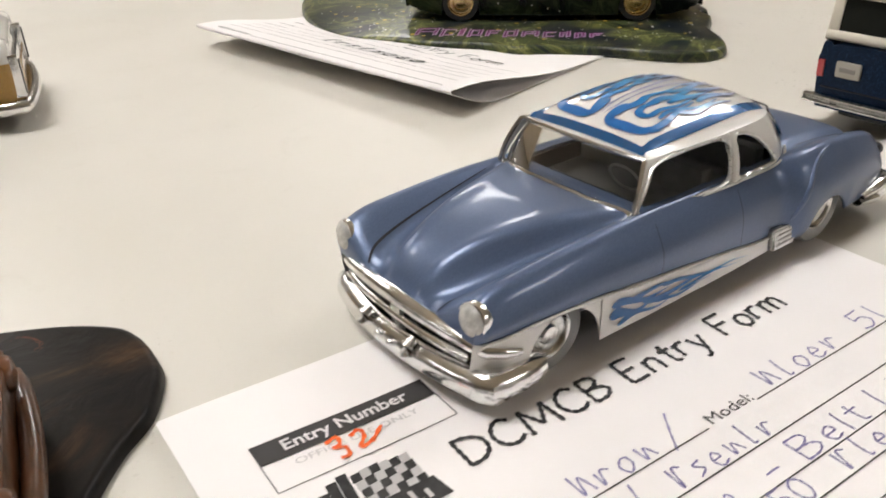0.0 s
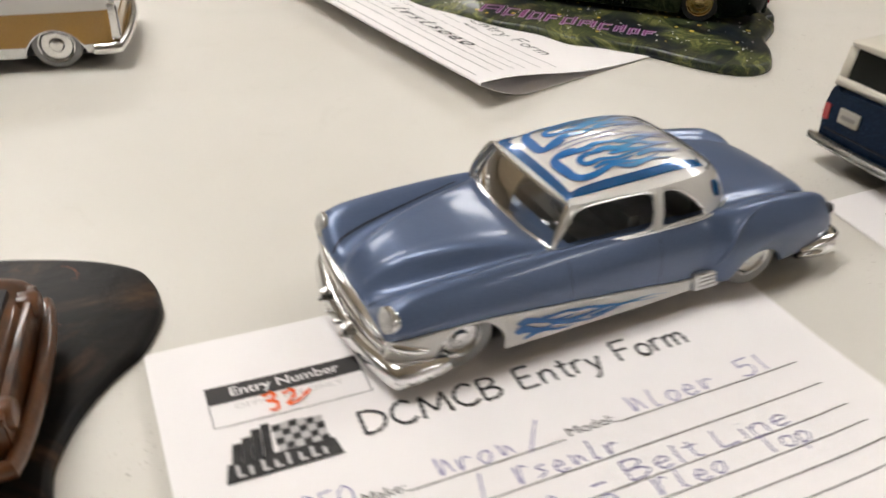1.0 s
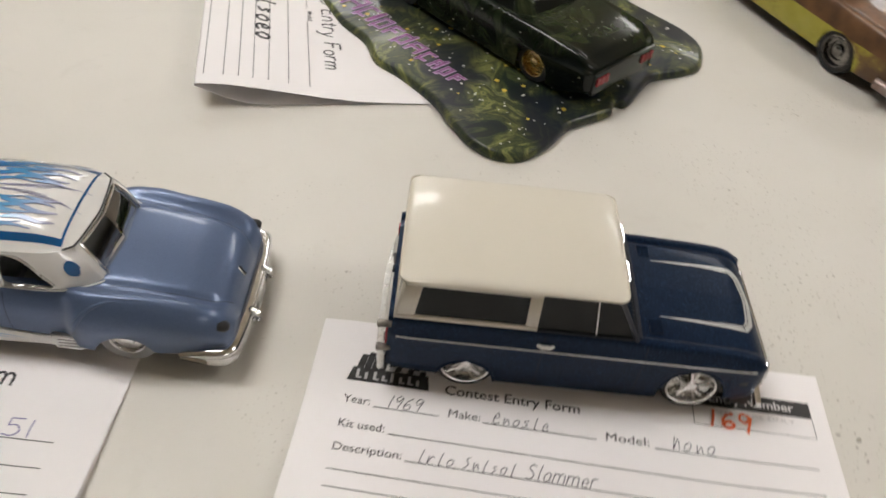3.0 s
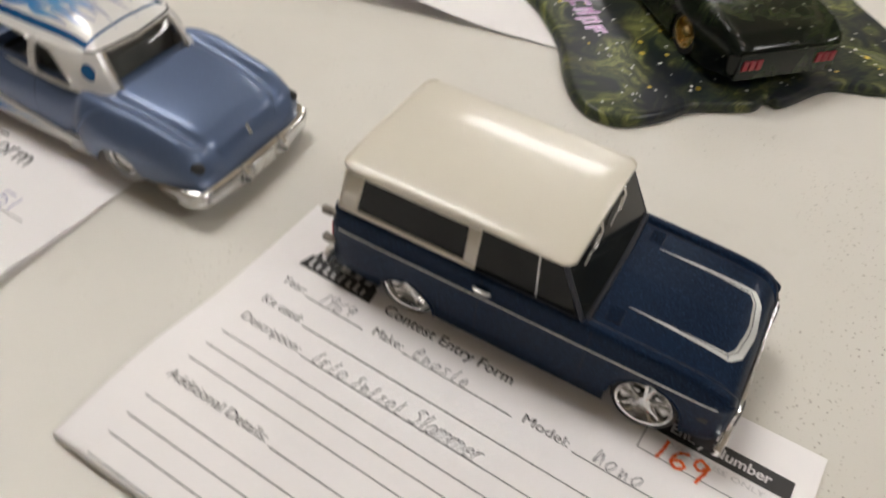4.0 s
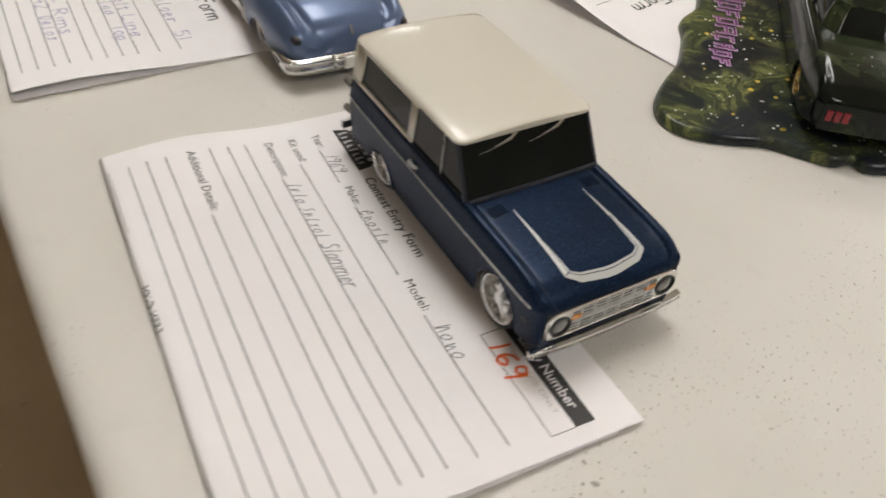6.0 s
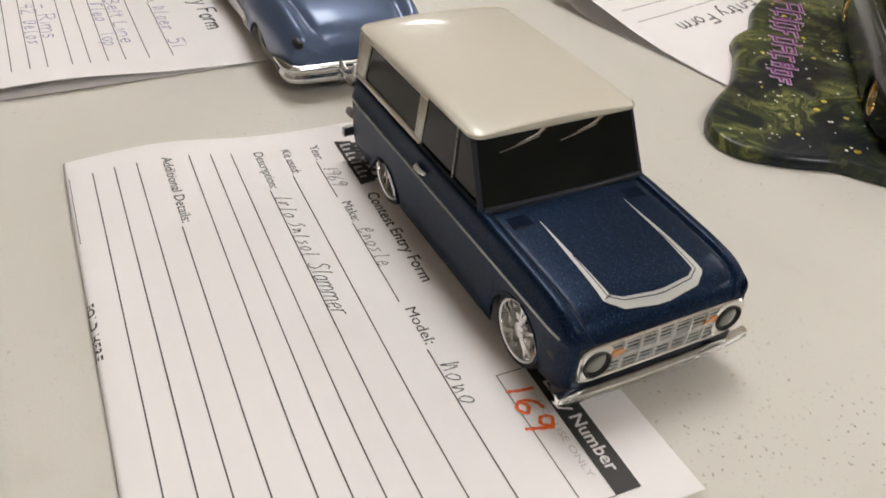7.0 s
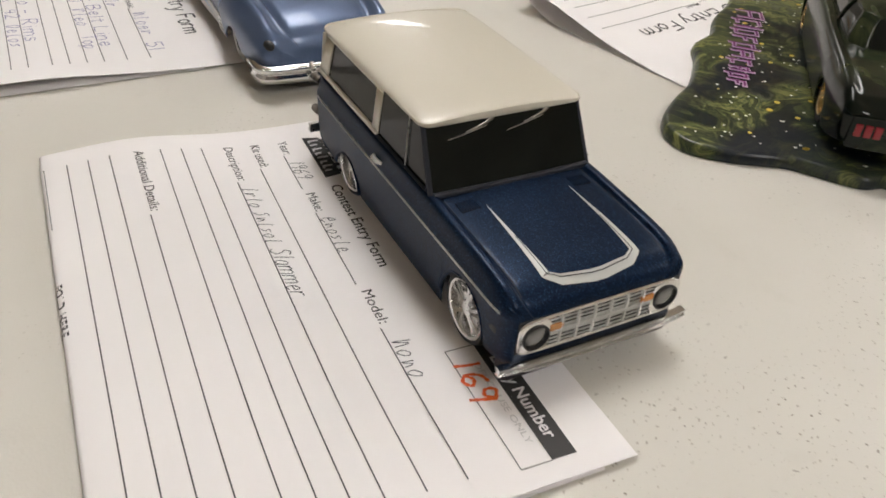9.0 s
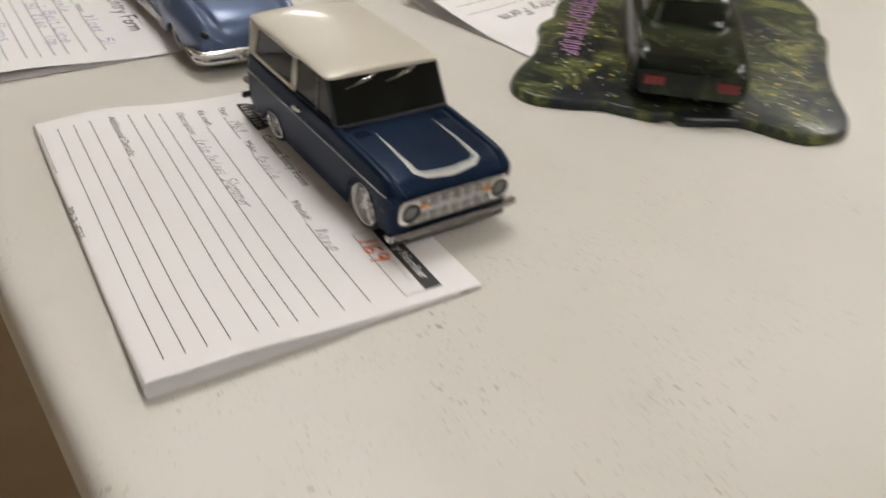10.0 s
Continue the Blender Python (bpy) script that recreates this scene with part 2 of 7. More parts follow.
# ---- the hall: floor, walls, ceiling, lamps ----
def hall():
    X0, X1, Y0, Y1 = -7.5, 6.0, -4.5, 6.5
    bm = bmesh.new()
    box(bm, X0, X1, Y0, Y1, FLOOR_Z - 0.1, FLOOR_Z)
    tagged(new("floor", mesh_of("floor", bm, M_FLOOR)), "worn brown hall floor with dark specks", "floor", kind="structure")
    for nm, (x0, x1, y0, y1) in dict(wall_north=(X0, X1, Y1, Y1 + 0.15), wall_south=(X0, X1, Y0 - 0.15, Y0), wall_west=(X0 - 0.15, X0, Y0 - 0.15, Y1 + 0.15), wall_east=(X1, X1 + 0.15, Y0 - 0.15, Y1 + 0.15)).items():
        bm = bmesh.new()
        box(bm, x0, x1, y0, y1, FLOOR_Z - 0.1, CEIL_Z)
        tagged(new(nm, mesh_of(nm, bm, M_WALL)), "plain cream painted hall wall", "wall", kind="structure")
    bm = bmesh.new()
    box(bm, X0 - 0.15, X1 + 0.15, Y0 - 0.15, Y1 + 0.15, CEIL_Z, CEIL_Z + 0.1)
    tagged(new("ceiling", mesh_of("ceiling", bm, M_CEIL)), "white board ceiling of the hall", "ceiling", kind="structure")
    lamp = thing("ceiling_light", "lit fluorescent ceiling light with a white frame", "ceiling light", group="hall ceiling lights")
    bm = bmesh.new()
    for x0, x1, y0, y1 in ((-0.61, 0.61, -0.31, -0.285), (-0.61, 0.61, 0.285, 0.31), (-0.61, -0.585, -0.285, 0.285), (0.585, 0.61, -0.285, 0.285)):
        box(bm, x0, x1, y0, y1, -0.03, 0.0)
    part("frame", bm, M_LAMP_FRAME, lamp)
    bm = bmesh.new()
    box(bm, -0.585, 0.585, -0.285, 0.285, -0.018, -0.012)
    part("diffuser", bm, M_GLOW, lamp, "glowing white diffuser")
    # the panel at (2.6, -3.4) is an extra, added only to brighten the front floor
    spots = [(-5.7, 2.4), (-0.9, 0.5), (2.2, 0.5), (2.6, -3.4), (-0.9, 3.4), (1.95, 3.85), (-0.9, 6.0)]
    lamp.matrix_world = pose(*spots[0], CEIL_Z)
    for x, y in spots[1:]:
        copy_thing(lamp, pose(x, y, CEIL_Z))


hall()


# ---- the folding table ----


def folding_table():
    t = thing("folding_table", "off-white moulded plastic folding table, scuffed and speckled", "table", pose(0, -0.0305, 0, 0, 0, 4.8))
    bm = bmesh.new()
    # rounded edge section, swept round the rectangle
    x0, x1, y0, y1, R = -1.15, 1.28, -0.0125, 0.93, 0.065
    sec = [(0.030, -0.058), (0.0050, -0.0578), (0.0020, -0.0565), (0.0008, -0.0540), (0.0004, -0.0505), (0.0012, -0.0490), (0.0012, -0.0475), (0.0002, -0.0460), (0.0, -0.034), (0.0, -0.012), (0.0003, -0.0074), (0.0014, -0.0040), (0.0034, -0.0017), (0.0062, -0.0006), (0.0095, -0.0001), (0.0130, 0.0)]
    outline = []
    for cx, cy, a0 in ((x1 - R, y0 + R, -90), (x1 - R, y1 - R, 0), (x0 + R, y1 - R, 90), (x0 + R, y0 + R, 180)):
        for k in range(9):
            a = radians(a0 + k * 11.25)
            outline.append((cx, cy, math.cos(a), math.sin(a)))
    rows = [[Vector((cx + (R - d) * ca, cy + (R - d) * sa, z)) for cx, cy, ca, sa in outline] for d, z in sec]
    vs = grid(bm, rows, close_v=True)
    bm.faces.new(vs[-1])
    bm.faces.new(vs[0][::-1])
    part("tabletop", bm, M_TABLE, t, smooth=50)
    for x in (-0.85, 0.98):
        bm = bmesh.new()
        tube(bm, [(x, y0 + 0.26, -0.057), (x, y0 + 0.24, FLOOR_Z + 0.02), (x, y0 + 0.24, FLOOR_Z)], 0.014)
        part("leg", bm, M_TABLE_METAL, t)
        bm = bmesh.new()
        tube(bm, [(x, y1 - 0.10, -0.057), (x, y1 - 0.08, FLOOR_Z + 0.02), (x, y1 - 0.08, FLOOR_Z)], 0.014)
        part("leg", bm, M_TABLE_METAL, t)
        bm = bmesh.new()
        tube(bm, [(x, y0 + 0.25, -0.4), (x, y1 - 0.09, -0.4)], 0.010)
        part("cross_bar", bm, M_TABLE_METAL, t)


folding_table()


# ---- entry forms: folded sheets with print and handwriting ----
def text_mesh(text, size, shear=0.0, offset=0.0, spacing=1.0):
    """Vertices and faces of a line of text in the plane, from its left end on the baseline."""
    cu = bpy.data.curves.new("lettering", "FONT")
    cu.body, cu.size, cu.shear, cu.offset, cu.space_character, cu.resolution_u = text, size, shear, offset, spacing, 3
    ob = bpy.data.objects.new("lettering", cu)
    scene.collection.objects.link(ob)
    me = ob.evaluated_get(bpy.context.evaluated_depsgraph_get()).to_mesh()
    verts, faces = [v.co.copy() for v in me.vertices], [tuple(p.vertices) for p in me.polygons]
    ob.evaluated_get(bpy.context.evaluated_depsgraph_get()).to_mesh_clear()
    bpy.data.objects.remove(ob)
    bpy.data.curves.remove(cu)
    return verts, faces


class Sheet:
    """A folded sheet on the table: page coordinates x along the lines, y up the page from the fold."""

    def __init__(self, name, label, m, height, lift, flap, skew=0.0, group="entry forms", under=0.0, fold=0.0006):
        self.m, self.lift, self.height, self.fold = m, lift, height, fold
        self.ob = thing(name, label, "entry form", m, group)
        W = 0.2159
        bm = bmesh.new()
        nx, ny = 44, 30

        def low(x, y):
            """Height of the lower leaf, which hangs from a lifted fold."""
            return 0.0004 + (max(0.0, lift(x, 0.0) - 0.0024) * max(0.0, 1 - y / under) ** 1.5 if under else 0.0)

        rows = []
        # lower leaf, the fold, then the upper leaf
        for j in range(16):
            y = flap * (1 - j / 15) ** 1.6 + fold
            rows.append([Vector((W * i / nx, y, low(W * i / nx, y) + 0.0003 * math.sin(9 * i / nx))) for i in range(nx + 1)])
        for j in range(1, 6):
            a = -math.pi / 2 - math.pi * j / 6
            row = []
            for i in range(nx + 1):
                h = lift(W * i / nx, fold)
                row.append(Vector((W * i / nx, fold + 0.0014 * math.cos(a), (h + low(W * i / nx, 0)) / 2 + (h - low(W * i / nx, 0)) / 2 * math.sin(a))))
            rows.append(row)
        for j in range(ny + 1):
            row = []
            for i in range(nx + 1):
                x = W * i / nx
                y = fold + (height + skew * x / W - fold) * j / ny
                row.append(Vector((x, y, lift(x, y))))
            rows.append(row)
        grid(bm, rows, flip=True)
        bmesh.ops.recalc_face_normals(bm, faces=bm.faces[:])
        bmesh.ops.solidify(bm, geom=bm.faces[:], thickness=0.00012)
        bmesh.ops.recalc_face_normals(bm, faces=bm.faces[:])
        part("folded_sheet", bm, M_PAPER, self.ob, smooth=70)

    def lay(self, name, verts, faces, mat, at, size_x=1.0, turn=0.0, up=0.00022, label="", parent=None):
        c, s = math.cos(radians(turn)), math.sin(radians(turn))
        bm = bmesh.new()
        vs = []
        for v in verts:
            x, y = at[0] + size_x * (c * v[0] - s * v[1]), at[1] + s * v[0] + c * v[1]
            z = self.lift(x, max(y, self.fold))
            if y < self.fold:
                # round the fold
                half = z / 2
                a = min(2.2, (self.fold - y) / max(half, 0.0008))
                y, z = self.fold - (0.0014 + up) * math.sin(a), half + (half + up) * math.cos(a)
            else:
                z += up
            vs.append(bm.verts.new((x, y, z)))
        for f in faces:
            try:
                bm.faces.new([vs[k] for k in f])
            except ValueError:
                pass
        return part(name, bm, mat, parent or self.ob, label, smooth=None)

    def text(self, name, words, mat, at, size, shear=0.0, offset=0.0, spacing=1.0, turn=0.0, stretch=1.0, up=0.00022, width=0.0):
        v, f = text_mesh(words, size, shear, offset, spacing)
        if width:
            stretch = width / max(p[0] for p in v)
        return self.lay(name, v, f, mat, at, stretch, turn, up)

    def bar(self, name, x0, x1, y0, y1, mat, up=0.0002, n=24):
        v, f = [], []
        for i in range(n + 1):
            x = x0 + (x1 - x0) * i / n
            v += [(x, y0, 0), (x, y1, 0)]
        for i in range(n):
            f.append((2 * i, 2 * i + 2, 2 * i + 3, 2 * i + 1))
        return self.lay(name, v, f, mat, (0, 0), up=up)

    def stroke(self, name, pts, w, mat, up=0.00024):
        """One pen line through page points."""
        p = spline([(a, b, 0) for a, b in pts], max(8, len(pts) * 5))
        v, f = [], []
        for i, q in enumerate(p):
            t = (p[min(i + 1, len(p) - 1)] - p[max(i - 1, 0)]).normalized()
            nrm = Vector((-t.y, t.x, 0)) * w * (0.42 + 0.12 * math.sin(i * 1.7))
            v += [q + nrm, q - nrm]
        for i in range(len(p) - 1):
            f.append((2 * i, 2 * i + 1, 2 * i + 3, 2 * i + 2))
        return self.lay(name, v, f, mat, (0, 0), up=up)

    def scrawl(self, at, width, height, mat, w, seed, letters=6, slant=0.25):
        """Handwriting that cannot be made out: rings, hooks and waves of its size and colour."""
        rnd = random.Random(seed)
        step = width / letters
        forms = (
            [(0.75, 0.52), (0.40, 0.60), (0.12, 0.32), (0.38, 0.0), (0.72, 0.26), (0.70, 0.55)],
            [(0.15, 0.62), (0.30, 0.05), (0.52, 0.50), (0.85, 0.06)],
            [(0.70, 0.60), (0.25, 0.50), (0.60, 0.24), (0.15, 0.02)],
            [(0.40, 1.0), (0.34, 0.50), (0.38, 0.02), (0.62, 0.04)],
            [(0.10, 0.32), (0.62, 0.36), (0.42, 0.62), (0.12, 0.30), (0.40, 0.0), (0.85, 0.12)],
            [(0.12, 0.60), (0.20, 0.02), (0.45, 0.55), (0.80, 0.48)],
        )
        last = -1
        for k in range(letters):
            x = at[0] + k * step
            kind = rnd.choice([q for q in range(6) if q != last])
            last = kind
            tall = 1.55 if k == 0 and kind != 3 else 1.0
            pts = [(x + step * (0.92 * u + 0.05 * rnd.random()) + slant * v * tall * height, at[1] + height * (v * tall * (0.95 + 0.1 * rnd.random()) + 0.03 * math.sin(2.1 * k))) for u, v in forms[kind]]
            self.stroke("handwriting", pts, w, mat)


HAND = {
    "D": (0.75, [[(0, 0), (0, 0.5), (0, 1)], [(-0.04, 1), (0.35, 0.97), (0.68, 0.72), (0.68, 0.33), (0.4, 0.05), (-0.02, 0)]]),
    "C": (0.75, [[(0.68, 0.86), (0.42, 1), (0.12, 0.78), (0.02, 0.4), (0.2, 0.06), (0.5, 0), (0.74, 0.15)]]),
    "M": (0.95, [[(0, 0), (0.05, 0.5), (0.1, 1)], [(0.1, 1), (0.28, 0.6), (0.45, 0.22)], [(0.45, 0.22), (0.64, 0.6), (0.82, 1)], [(0.82, 1), (0.87, 0.5), (0.92, 0)]]),
    "B": (0.65, [[(0, 0), (0, 0.5), (0, 1)], [(0, 1), (0.4, 0.97), (0.5, 0.76), (0.3, 0.56), (0, 0.52)], [(0, 0.52), (0.4, 0.5), (0.6, 0.28), (0.4, 0.04), (0, 0)]]),
    "E": (0.60, [[(0, 0), (0, 0.5), (0, 1)], [(0, 1), (0.3, 1.02), (0.55, 1)], [(0, 0.52), (0.45, 0.54)], [(0, 0), (0.3, -0.01), (0.58, 0.01)]]),
    "n": (0.48, [[(0, 0), (0, 0.3), (0, 0.62)], [(0, 0.42), (0.2, 0.62), (0.4, 0.5), (0.42, 0)]]),
    "t": (0.38, [[(0.18, 0.9), (0.18, 0.4), (0.22, 0.05), (0.38, 0)], [(0, 0.62), (0.38, 0.64)]]),
    "r": (0.34, [[(0, 0), (0, 0.62)], [(0, 0.4), (0.15, 0.6), (0.36, 0.6)]]),
    "y": (0.50, [[(0, 0.62), (0.12, 0.3), (0.24, 0.05)], [(0.46, 0.62), (0.3, 0.15), (0.12, -0.3), (-0.05, -0.35)]]),
    "F": (0.58, [[(0, 0), (0, 0.5), (0, 1)], [(0, 1), (0.3, 1.0), (0.6, 1.02)], [(0, 0.54), (0.45, 0.55)]]),
    "o": (0.48, [[(0.25, 0.62), (0.05, 0.5), (0.02, 0.2), (0.22, 0), (0.42, 0.15), (0.45, 0.45), (0.25, 0.62)]]),
    "m": (0.72, [[(0, 0), (0, 0.62)], [(0, 0.42), (0.18, 0.62), (0.33, 0.5), (0.34, 0)], [(0.34, 0.42), (0.5, 0.62), (0.68, 0.5), (0.7, 0)]]),
    "a": (0.46, [[(0.42, 0.55), (0.22, 0.62), (0.03, 0.35), (0.15, 0.02), (0.38, 0.18), (0.42, 0.55)], [(0.42, 0.58), (0.40, 0.2), (0.48, 0)]]),
    "e": (0.46, [[(0.04, 0.32), (0.40, 0.36), (0.30, 0.62), (0.05, 0.40), (0.16, 0.02), (0.44, 0.10)]]),
    "i": (0.16, [[(0.08, 0.58), (0.08, 0.0)], [(0.08, 0.84), (0.10, 0.88)]]),
    "l": (0.20, [[(0.12, 1.0), (0.08, 0.5), (0.10, 0.0)]]),
    "p": (0.46, [[(0.02, 0.60), (0.02, 0.1), (0.0, -0.32)], [(0.02, 0.45), (0.25, 0.62), (0.42, 0.35), (0.22, 0.03), (0.02, 0.12)]]),
    "s": (0.42, [[(0.38, 0.55), (0.14, 0.60), (0.10, 0.38), (0.34, 0.24), (0.26, 0.0), (0.0, 0.06)]]),
    "L": (0.52, [[(0.04, 1.0), (0.0, 0.5), (0.0, 0.02)], [(0.0, 0.02), (0.26, 0.0), (0.5, 0.04)]]),
    "R": (0.62, [[(0.04, 0), (0.04, 0.5), (0.04, 1)], [(0.04, 1), (0.45, 0.98), (0.52, 0.72), (0.30, 0.52), (0.04, 0.50)], [(0.24, 0.50), (0.42, 0.25), (0.60, 0)]]),
    "S": (0.56, [[(0.52, 0.90), (0.24, 1.0), (0.10, 0.74), (0.34, 0.52), (0.46, 0.24), (0.24, 0.0), (0.0, 0.10)]]),
    "T": (0.60, [[(0, 1.0), (0.3, 0.99), (0.6, 1.02)], [(0.3, 1.0), (0.28, 0.5), (0.30, 0)]]),
    "-": (0.50, [[(0, 0.42), (0.25, 0.44), (0.5, 0.43)]]),
    "0": (0.56, [[(0.30, 1.0), (0.04, 0.70), (0.06, 0.22), (0.30, 0.0), (0.52, 0.30), (0.50, 0.78), (0.28, 1.0)]]),
    "1": (0.18, [[(0.10, 1.0), (0.08, 0.5), (0.10, 0.0)]]),
    "2": (0.56, [[(0.04, 0.80), (0.28, 1.0), (0.48, 0.74), (0.24, 0.34), (0.0, 0.02)], [(0.0, 0.02), (0.28, 0.04), (0.56, 0.02)]]),
    "4": (0.56, [[(0.18, 1.0), (0.04, 0.44)], [(0.04, 0.44), (0.30, 0.42), (0.54, 0.46)], [(0.42, 0.90), (0.40, 0.4), (0.42, 0.0)]]),
    "5": (0.56, [[(0.10, 1.0), (0.08, 0.58)], [(0.08, 0.58), (0.36, 0.62), (0.50, 0.32), (0.30, 0.02), (0.0, 0.08)], [(0.10, 1.0), (0.30, 0.99), (0.54, 1.02)]]),
    "6": (0.52, [[(0.42, 1.0), (0.12, 0.66), (0.04, 0.24), (0.26, 0.0), (0.48, 0.24), (0.30, 0.50), (0.06, 0.28)]]),
    "9": (0.50, [[(0.46, 0.86), (0.22, 1.0), (0.04, 0.76), (0.22, 0.52), (0.46, 0.84), (0.42, 0.40), (0.36, 0.0)]]),
    " ": (0.30, []),
}


def hand_letters(sh, words, at, width, height, mat, pen, turn=0.0, slant=0.0):
    """Words written stroke by stroke with a broad pen."""
    gap = 0.17
    total = sum(HAND[c][0] + gap for c in words) - gap
    k, x = width / (total * height), 0.0
    c_, s_ = math.cos(radians(turn)), math.sin(radians(turn))
    for n, c in enumerate(words):
        for line in HAND[c][1]:
            pts = []
            for u, v in line:
                a, b = (x + u + slant * v) * height * k, (v + 0.03 * math.sin(2.3 * n)) * height
                pts.append((at[0] + c_ * a - s_ * b, at[1] + s_ * a + c_ * b))
            sh.stroke("hand_lettered_stroke", pts, pen, mat, 0.00026)
        x += HAND[c][0] + gap


def bump_at(x, c, s):
    return math.exp(-(((x - c) / s) ** 2))


def form_rules(sh, x0, x1, ys, starts, w=0.00042, mat=None):
    for k, y in enumerate(ys):
        a = starts.get(k, x0)
        for u, v in a if isinstance(a, list) else [(a, x1)]:
            sh.bar("ruled_line", u, v, y - w / 2, y + w / 2, mat or M_RULE)


def number_box(sh, x0, x1, y0, y1, y2, digits, pts):
    sh.bar("number_box", x0, x1, y1, y2, M_INK)
    for a, b, c, d in ((x0, x1, y0 - 0.00015, y0 + 0.00015), (x0 - 0.00015, x0 + 0.00015, y0, y1), (x1 - 0.00015, x1 + 0.00015, y0, y1)):
        sh.bar("box_line", a, b, c, d, M_RULE)
    sh.text("box_heading", "Entry Number", M_WHITE_INK, (x0 + (x1 - x0) * 0.14, y1 + (y2 - y1) * 0.27), (y2 - y1) * 0.72, offset=0.0001, up=0.0005, width=(x1 - x0) * 0.72)
    sh.text("faint_print", "OFFICE USE ONLY", M_FAINT, (x0 + (x1 - x0) * 0.15, y0 + (y1 - y0) * 0.62), (y1 - y0) * 0.3, width=(x1 - x0) * 0.7)
    for s in pts:
        sh.stroke("marker_digit", s, 0.0013, M_MARKER, 0.0004)


def club_logo(sh, x0, x1, y0, y1):
    """Dark print: a wedge of bars with a chequered flag."""
    w, h = x1 - x0, y1 - y0
    sh.lay("logo", [(x0, y0, 0), (x1, y0, 0), (x1 - 0.03 * w, y0 + 0.36 * h, 0), (x0 + 0.05 * w, y0 + 0.36 * h, 0)], [(0, 1, 2, 3)], M_LOGO, (0, 0))
    for k in range(8):
        a, tall = x0 + (0.10 + 0.105 * k) * w, (0.24, 0.17, 0.22, 0.15)[k % 4]
        sh.bar("logo_mark", a, a + 0.035 * w, y0 + 0.07 * h, y0 + (0.07 + tall) * h, M_LOGO_PALE, 0.0004, 2)
        if k % 3 != 1:
            sh.bar("logo_mark", a + 0.035 * w, a + 0.07 * w, y0 + 0.07 * h, y0 + 0.11 * h, M_LOGO_PALE, 0.0004, 2)
    for k, (u, v) in enumerate(((0.08, 0.72), (0.17, 0.80), (0.26, 0.92), (0.35, 0.98))):
        sh.lay("logo", [(x0 + u * w, y0 + 0.3 * h, 0), (x0 + (u + 0.085) * w, y0 + 0.3 * h, 0), (x0 + (u + 0.13) * w, y0 + v * h, 0), (x0 + (u + 0.05) * w, y0 + v * h, 0)], [(0, 1, 2, 3)], M_LOGO, (0, 0))
    for i in range(6):
        for j in range(4):
            a, b = x0 + (0.48 + 0.075 * i) * w, y0 + (0.34 + 0.14 * j + 0.025 * math.sin(i)) * h
            sh.lay("logo", [(a, b, 0), (a + 0.075 * w, b + 0.01 * h, 0), (a + 0.085 * w, b + 0.15 * h, 0), (a + 0.01 * w, b + 0.14 * h, 0)], [(0, 1, 2, 3)], M_LOGO if (i + j) % 2 else M_LOGO_PALE, (0, 0))


